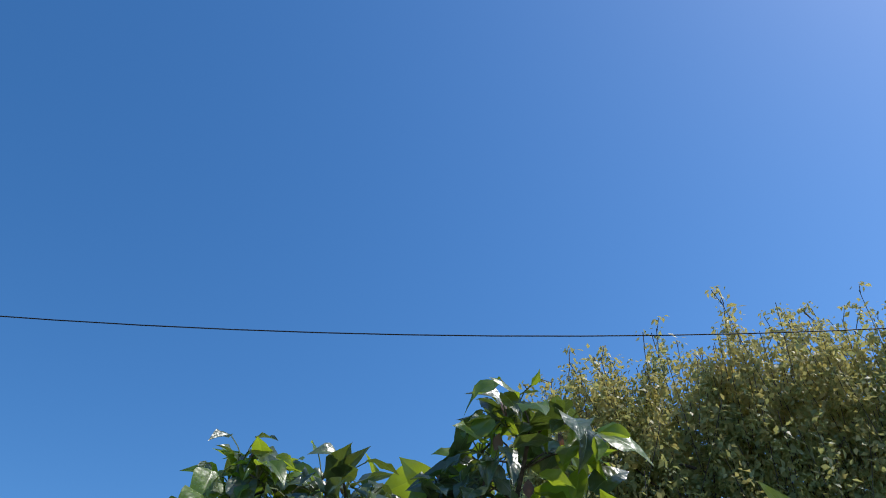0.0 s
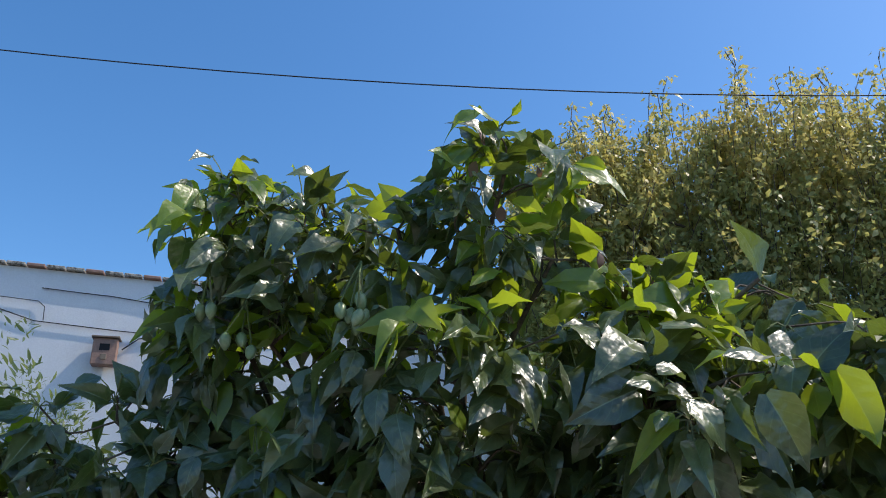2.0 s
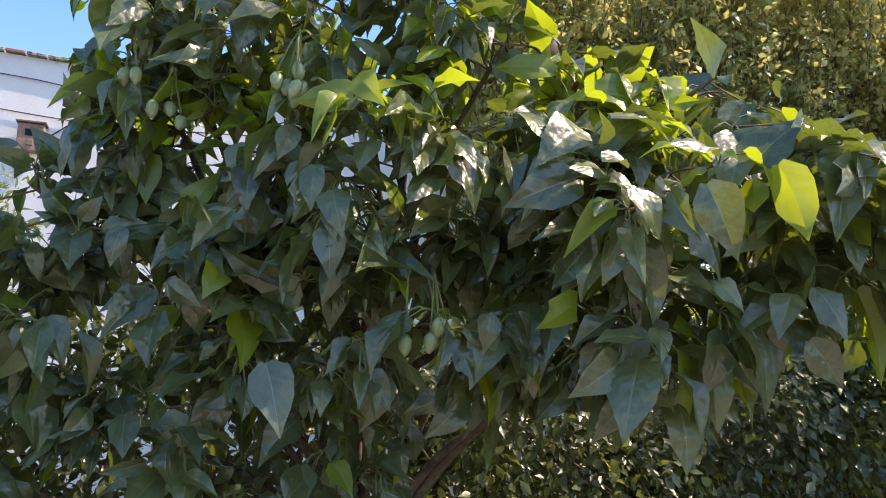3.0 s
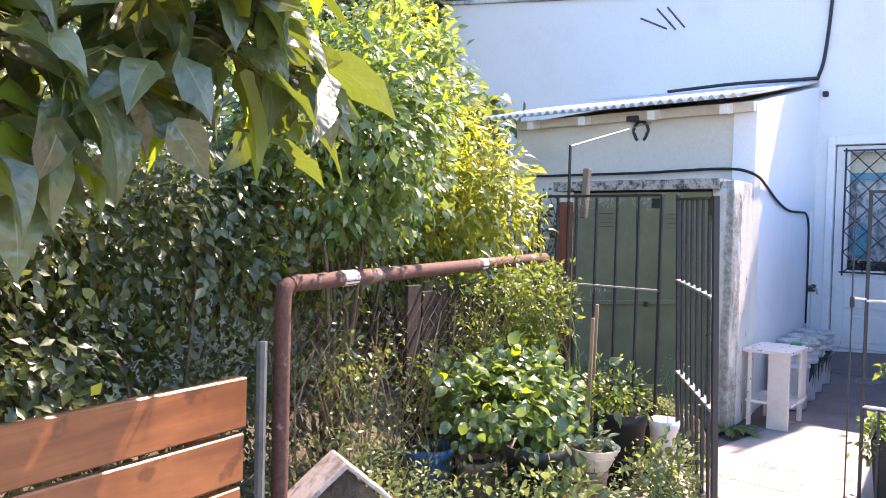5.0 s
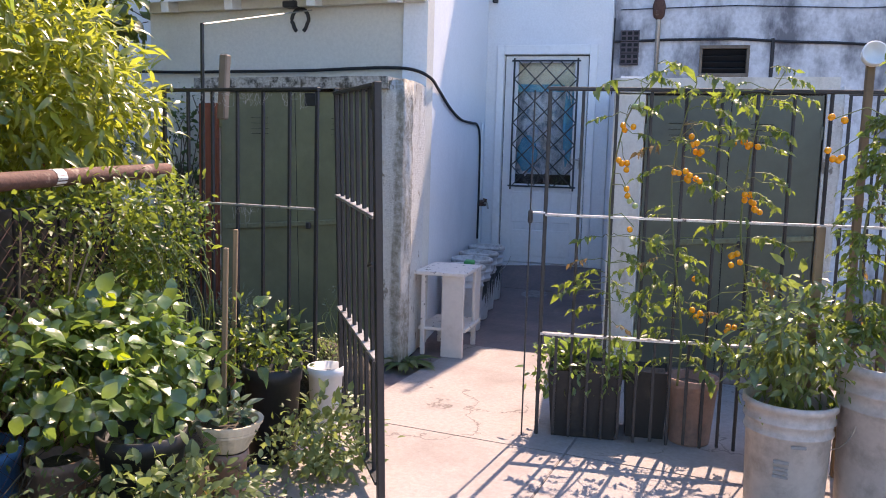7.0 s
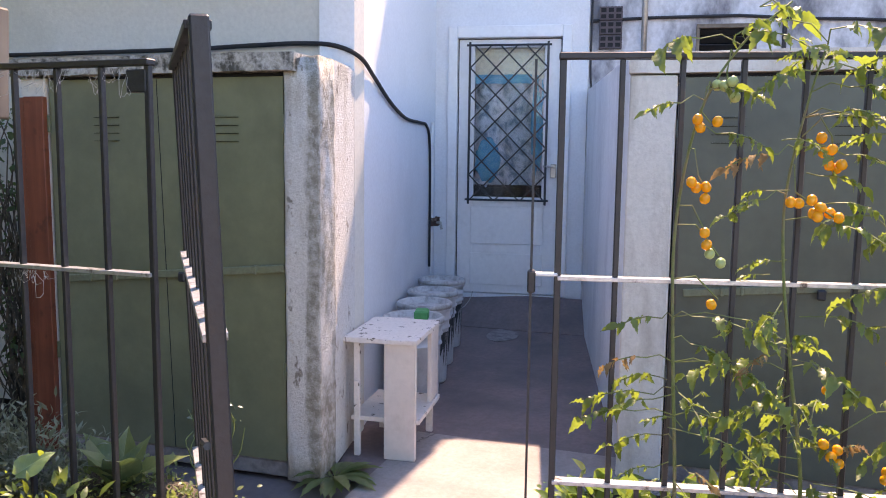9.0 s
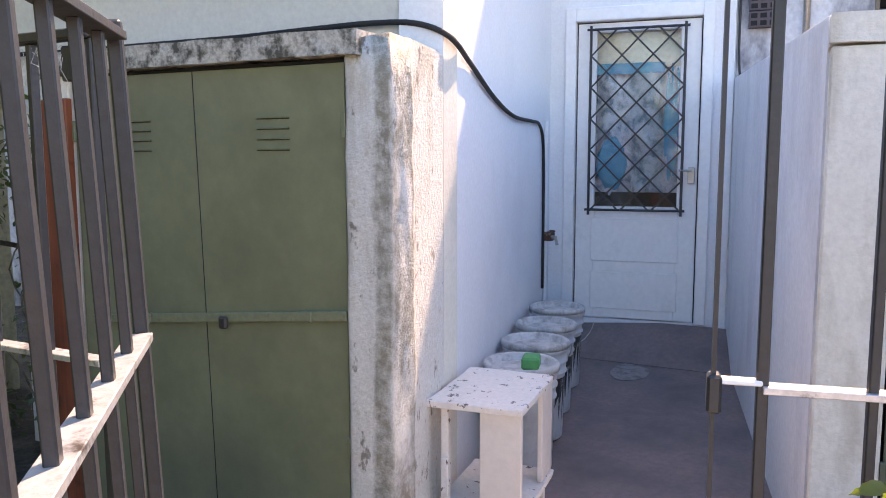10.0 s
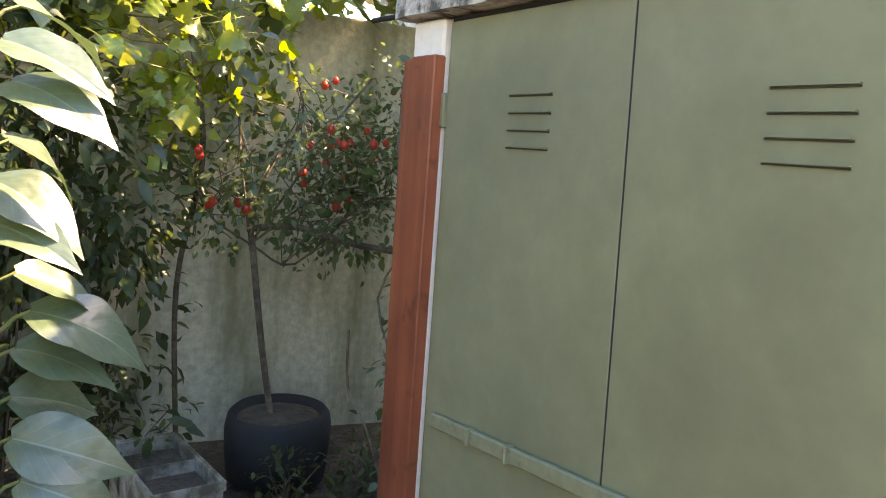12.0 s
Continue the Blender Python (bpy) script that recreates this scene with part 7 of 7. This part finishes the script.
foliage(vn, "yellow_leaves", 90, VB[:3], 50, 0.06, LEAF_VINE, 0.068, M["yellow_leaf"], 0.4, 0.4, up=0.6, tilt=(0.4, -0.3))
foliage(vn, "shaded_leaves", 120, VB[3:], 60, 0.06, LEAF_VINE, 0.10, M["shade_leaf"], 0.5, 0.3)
foliage(vn, "glossy_leaves", 130, VB[1:3], 40, 0.06, LEAF_SLIM, 0.07, M["dark_leaf"], 0.4, 0.4, up=1.0, tilt=(0.2, -0.3))
stem = smooth_path([(-0.05, 0.22, 0), (-0.08, 0.15, 0.7), (-0.04, -0.05, 1.2), (-0.10, -0.12, 1.6), (-0.16, -0.05, 2.0)], 5)
part("stem", tubes([stem], 0.011, 7), M["bark"], vn)
twig = []
for q in cp[::2]:
    b = Vector(q)
    a = min(stem[8:], key=lambda c: (c - b).length + 0.6 * max(0.0, c.z - b.z + 0.05))
    twig.append(smooth_path([a, a.lerp(b, 0.5) + Vector(rng.normal(size=3)) * 0.03, b], 3))
tagged(part("tendril", tubes(twig, 0.0028, 4), M["green_stem"], vn), kind="stuff")
hg = plant("hedge", pose(6.0, 6.6, 0), "unclipped hedge seen over the garden wall", "hedge")
cp = foliage(hg, "foliage", 9500, [((-3.0, 0.2, 1.9), (1.2, 0.5, 1.3)), ((-1.2, 0.2, 2.0), (1.2, 0.5, 1.4)), ((0.3, 0.1, 2.0), (0.9, 0.45, 1.3))], 480, 0.09, LEAF_SMALL, 0.075, M["mid_leaf"], 0.4, 0.3)
stems_to(hg, (-1.5, 0.2, 0), cp[:40], 0.014, 0.004, M["bark"])

# bare rose canes against the shed wall, beside the red board
cane = plant("rose_canes", pose(6.15, 4.24, 0), "tangle of thin bare rose canes beside the shed", "shrub")
runs = []
for k in range(46):
    x, y, h = 0.05 * rng.normal(), 0.09 * rng.normal(), 0.7 + 0.95 * rng.random()
    q = [(0.03 * rng.normal(), 0.05 * rng.normal(), 0.0)]
    for s in range(1, 6):
        q.append((x * s / 5 + 0.020 * rng.normal(), y * s / 5 + 0.05 * rng.normal(), h * s / 5 + 0.03 * rng.normal()))
    runs.append(smooth_path(q, 3))
tagged(part("cane", tubes(runs, 0.0042, 4), M["bark"], cane), kind="stuff")
foliage(cane, "foliage", 700, [((0, 0, 1.2), (0.11, 0.22, 0.5)), ((0, 0, 0.5), (0.11, 0.2, 0.4))], 90, 0.04, LEAF_OVAL, 0.032, M["rose_leaf"], 0.3, 0.2)
# weeds at the foot of the pillar and behind the left fence
dn = plant("dandelion", pose(5.97, 2.46, 0), "flat dandelion rosette at the foot of the pillar", "weed")
for k in range(30):
    a = 2 * math.pi * k / 15 + 0.3 * rng.normal()
    put_leaf("leaf", raw_mesh("leaf", *leaf_shape(0.22, 12, 0.3, 0.35, 0.62, 0.1, 1.0, 5.5)) if k == 0 else dn.children[0].data, dn, (0, 0, 0.01), (math.cos(a), math.sin(a), 0.15 + 0.5 * rng.random()), (0, 0, 1), 0.16 + 0.05 * rng.random())
dn.children[0].data.materials.append(M["grass"])
bed = thing("earth_mound", pose(5.09, 2.60, 0), "low mossy earth mound behind the fence", "mound")
bm = lathe([(0.42, -0.01), (0.40, 0.10), (0.33, 0.24), (0.22, 0.30), (0.10, 0.315), (0, 0.32)], 30)
for v in bm.verts:
    v.co.x *= 0.42
    v.co += v.co.normalized() * 0.05 * noise.noise(v.co * 7)
part("earth", bm, M["soil"], bed, smooth=True)
cb = plant("cabbage", pose(5.03, 2.66, 0.29), "young cabbage with broad grey-green leaves", "plant")
cabbage_leaf = [leaf_mesh(broad_leaf(w, 0.35, d, 0.32, q, 14), m) for w, d, q, m in ((0.50, 0.30, 0.7, M["grass"]), (0.44, 0.45, 2.9, M["big_leaf"]), (0.40, 0.25, 4.1, M["grass"]))]
for k in range(8):
    a = 2.4 * k + 0.4
    put_leaf("leaf", cabbage_leaf[k % 3], cb, (0, 0, 0.02), (0.45 * math.cos(a), 0.75 * math.sin(a), 0.9 + 0.3 * rng.normal()), (-math.cos(a), -math.sin(a), 0.7), 0.19 + 0.04 * rng.normal())
part("stem", tubes([[(0, 0, -0.02), (0, 0, 0.05)]], 0.012), M["green_stem"], cb)
lv2 = plant("lavender", pose(5.06, 2.98, 0), "low grey-green lavender clump behind the fence", "plant")
cp = foliage(lv2, "foliage", 7500, [((0.0, 0.0, 0.26), (0.15, 0.22, 0.22)), ((0.05, 0.3, 0.22), (0.16, 0.2, 0.2)), ((0.0, -0.10, 0.14), (0.15, 0.20, 0.16))], 210, 0.04, LEAF_THIN, 0.030, M["lavender"], -0.5, 0.2)
stems_to(lv2, (0, 0.1, 0), cp[:40], 0.003, 0.0015, M["green_stem"])

# writing on the pail: two unreadable lines and a code block, as plain bars
lab = thing("pail_label", pose(4.90, 0.45, 0, 0, 0, 187), "faded grey print on the plastic pail", "label")
for z, a, wd, h in ((0.20, -14, 0.05, 0.012), (0.18, -14, 0.045, 0.008), (0.165, -14, 0.048, 0.008), (0.26, 6, 0.05, 0.010), (0.15, -14, 0.05, 0.008)):
    part("print", boxes((0.1475, 0.149, -wd / 2, wd / 2, z, z + h), m=pose(0, 0, 0, 0, 0, a)), M["print"], lab)
# low weeds and dry stems between the pots
wd = plant("weeds", pose(3.3, 2.35, 0), "tangle of low weeds and dry stems among the pots", "plant")
foliage(wd, "foliage", 5200, [((-0.1, 0, 0.12), (0.4, 0.28, 0.2)), ((0.3, -0.15, 0.06), (0.3, 0.15, 0.1)), ((-0.5, 0.15, 0.2), (0.45, 0.3, 0.3))], 300, 0.05, LEAF_SLIM, 0.024, M["grass"], -0.3, 0.1, up=1.0, tilt=(-0.3, 0))
foliage(wd, "dry_foliage", 500, [((0.35, -0.25, 0.06), (0.2, 0.1, 0.08)), ((-0.2, 0.2, 0.05), (0.4, 0.2, 0.06))], 60, 0.04, LEAF_THIN, 0.07, M["dry_leaf"], -0.1, 0.1)
stems_to(wd, (0, 0.3, 0), [(rng.normal() * 0.35, 0.42 + rng.normal() * 0.15, 0.2 + 0.25 * rng.random()) for _ in range(26)], 0.003, 0.0015, M["bark"], "dry_stem", 0.2, 4)

# bare stalks in front of the boards
tagged(part("stalk", tubes([[Vector((x, y, 0)), Vector((x + 0.05 * rng.normal(), y, h * 0.5)), Vector((x + 0.12 * rng.normal(), y + 0.05 * rng.normal(), h))] for x, y, h in [(-0.5 + 1.1 * rng.random(), 0.42 + 0.12 * rng.random(), 0.3 + 0.65 * rng.random()) for _ in range(42)]], 0.0042, 4), M["tan_wood"], wd), kind="stuff")
foliage(wd, "stalk_leaves", 1700, [((0.0, 0.45, 0.45), (0.55, 0.1, 0.35)), ((-0.3, 0.42, 0.75), (0.35, 0.1, 0.22))], 150, 0.04, LEAF_SLIM, 0.028, M["mid_leaf"], 0.1, 0.1, up=1.0, tilt=(-0.3, 0))
# small white boards leaning together like a gable
gb_ = thing("gable_boards", pose(2.63, 2.24, 0.035, 0, 0, -20), "two grubby white boards leaning together like a gable", "boards")
for s in (1, -1):
    part("board", boxes((-0.22, 0.0, -0.02, 0.16, -0.016, 0.0) if s > 0 else (0.0, 0.22, -0.02, 0.16, -0.016, 0.0), m=pose(0, 0, 0.46, 0, -40 * s, 0), bevel=0.004), M["crate_white"], gb_)
# dark sheet under the boards: the open shade there put in as colour
bm = bmesh.new()
lo, hi = [bm.verts.new(q) for q in ((-0.15, 0.0, 0.30), (0.15, 0.0, 0.30), (0.0, 0.0, 0.435))], None
face = bm.faces.new(lo)
ext = bmesh.ops.extrude_face_region(bm, geom=[face])
bmesh.ops.translate(bm, verts=[v for v in ext["geom"] if isinstance(v, bmesh.types.BMVert)], vec=(0, 0.012, 0))
part("gable_panel", bm, M["soil"], gb_, "dark sheet standing in for shade under the boards")
part("foot", boxes((-0.14, 0.14, 0.02, 0.14, 0.0, 0.30), bevel=0.004), M["soil"], gb_)

# ground cover and a thin flowering weed behind the left fence
gc = plant("ground_cover", pose(5.04, 2.58, 0.27), "mat of tiny-leaved ground cover behind the fence", "plant")
cp = foliage(gc, "foliage", 2600, [((0.03, 0.10, 0.03), (0.12, 0.20, 0.05)), ((0.0, -0.14, 0.0), (0.11, 0.14, 0.06))], 160, 0.03, LEAF_OVAL, 0.016, M["grass"], -0.3, 0.1, up=1.2)
stems_to(gc, (0.18, -0.08, 0.0), [(0.22 + 0.03 * rng.normal(), -0.08 + 0.06 * rng.normal(), 0.12 + 0.16 * rng.random()) for _ in range(9)], 0.003, 0.0015, M["green_stem"], "flower_stem", 0.3, 4)
foliage(gc, "flower_heads", 90, [((0.22, -0.08, 0.2), (0.05, 0.09, 0.1))], 20, 0.02, LEAF_OVAL, 0.012, M["big_leaf"], 0, 0.1)
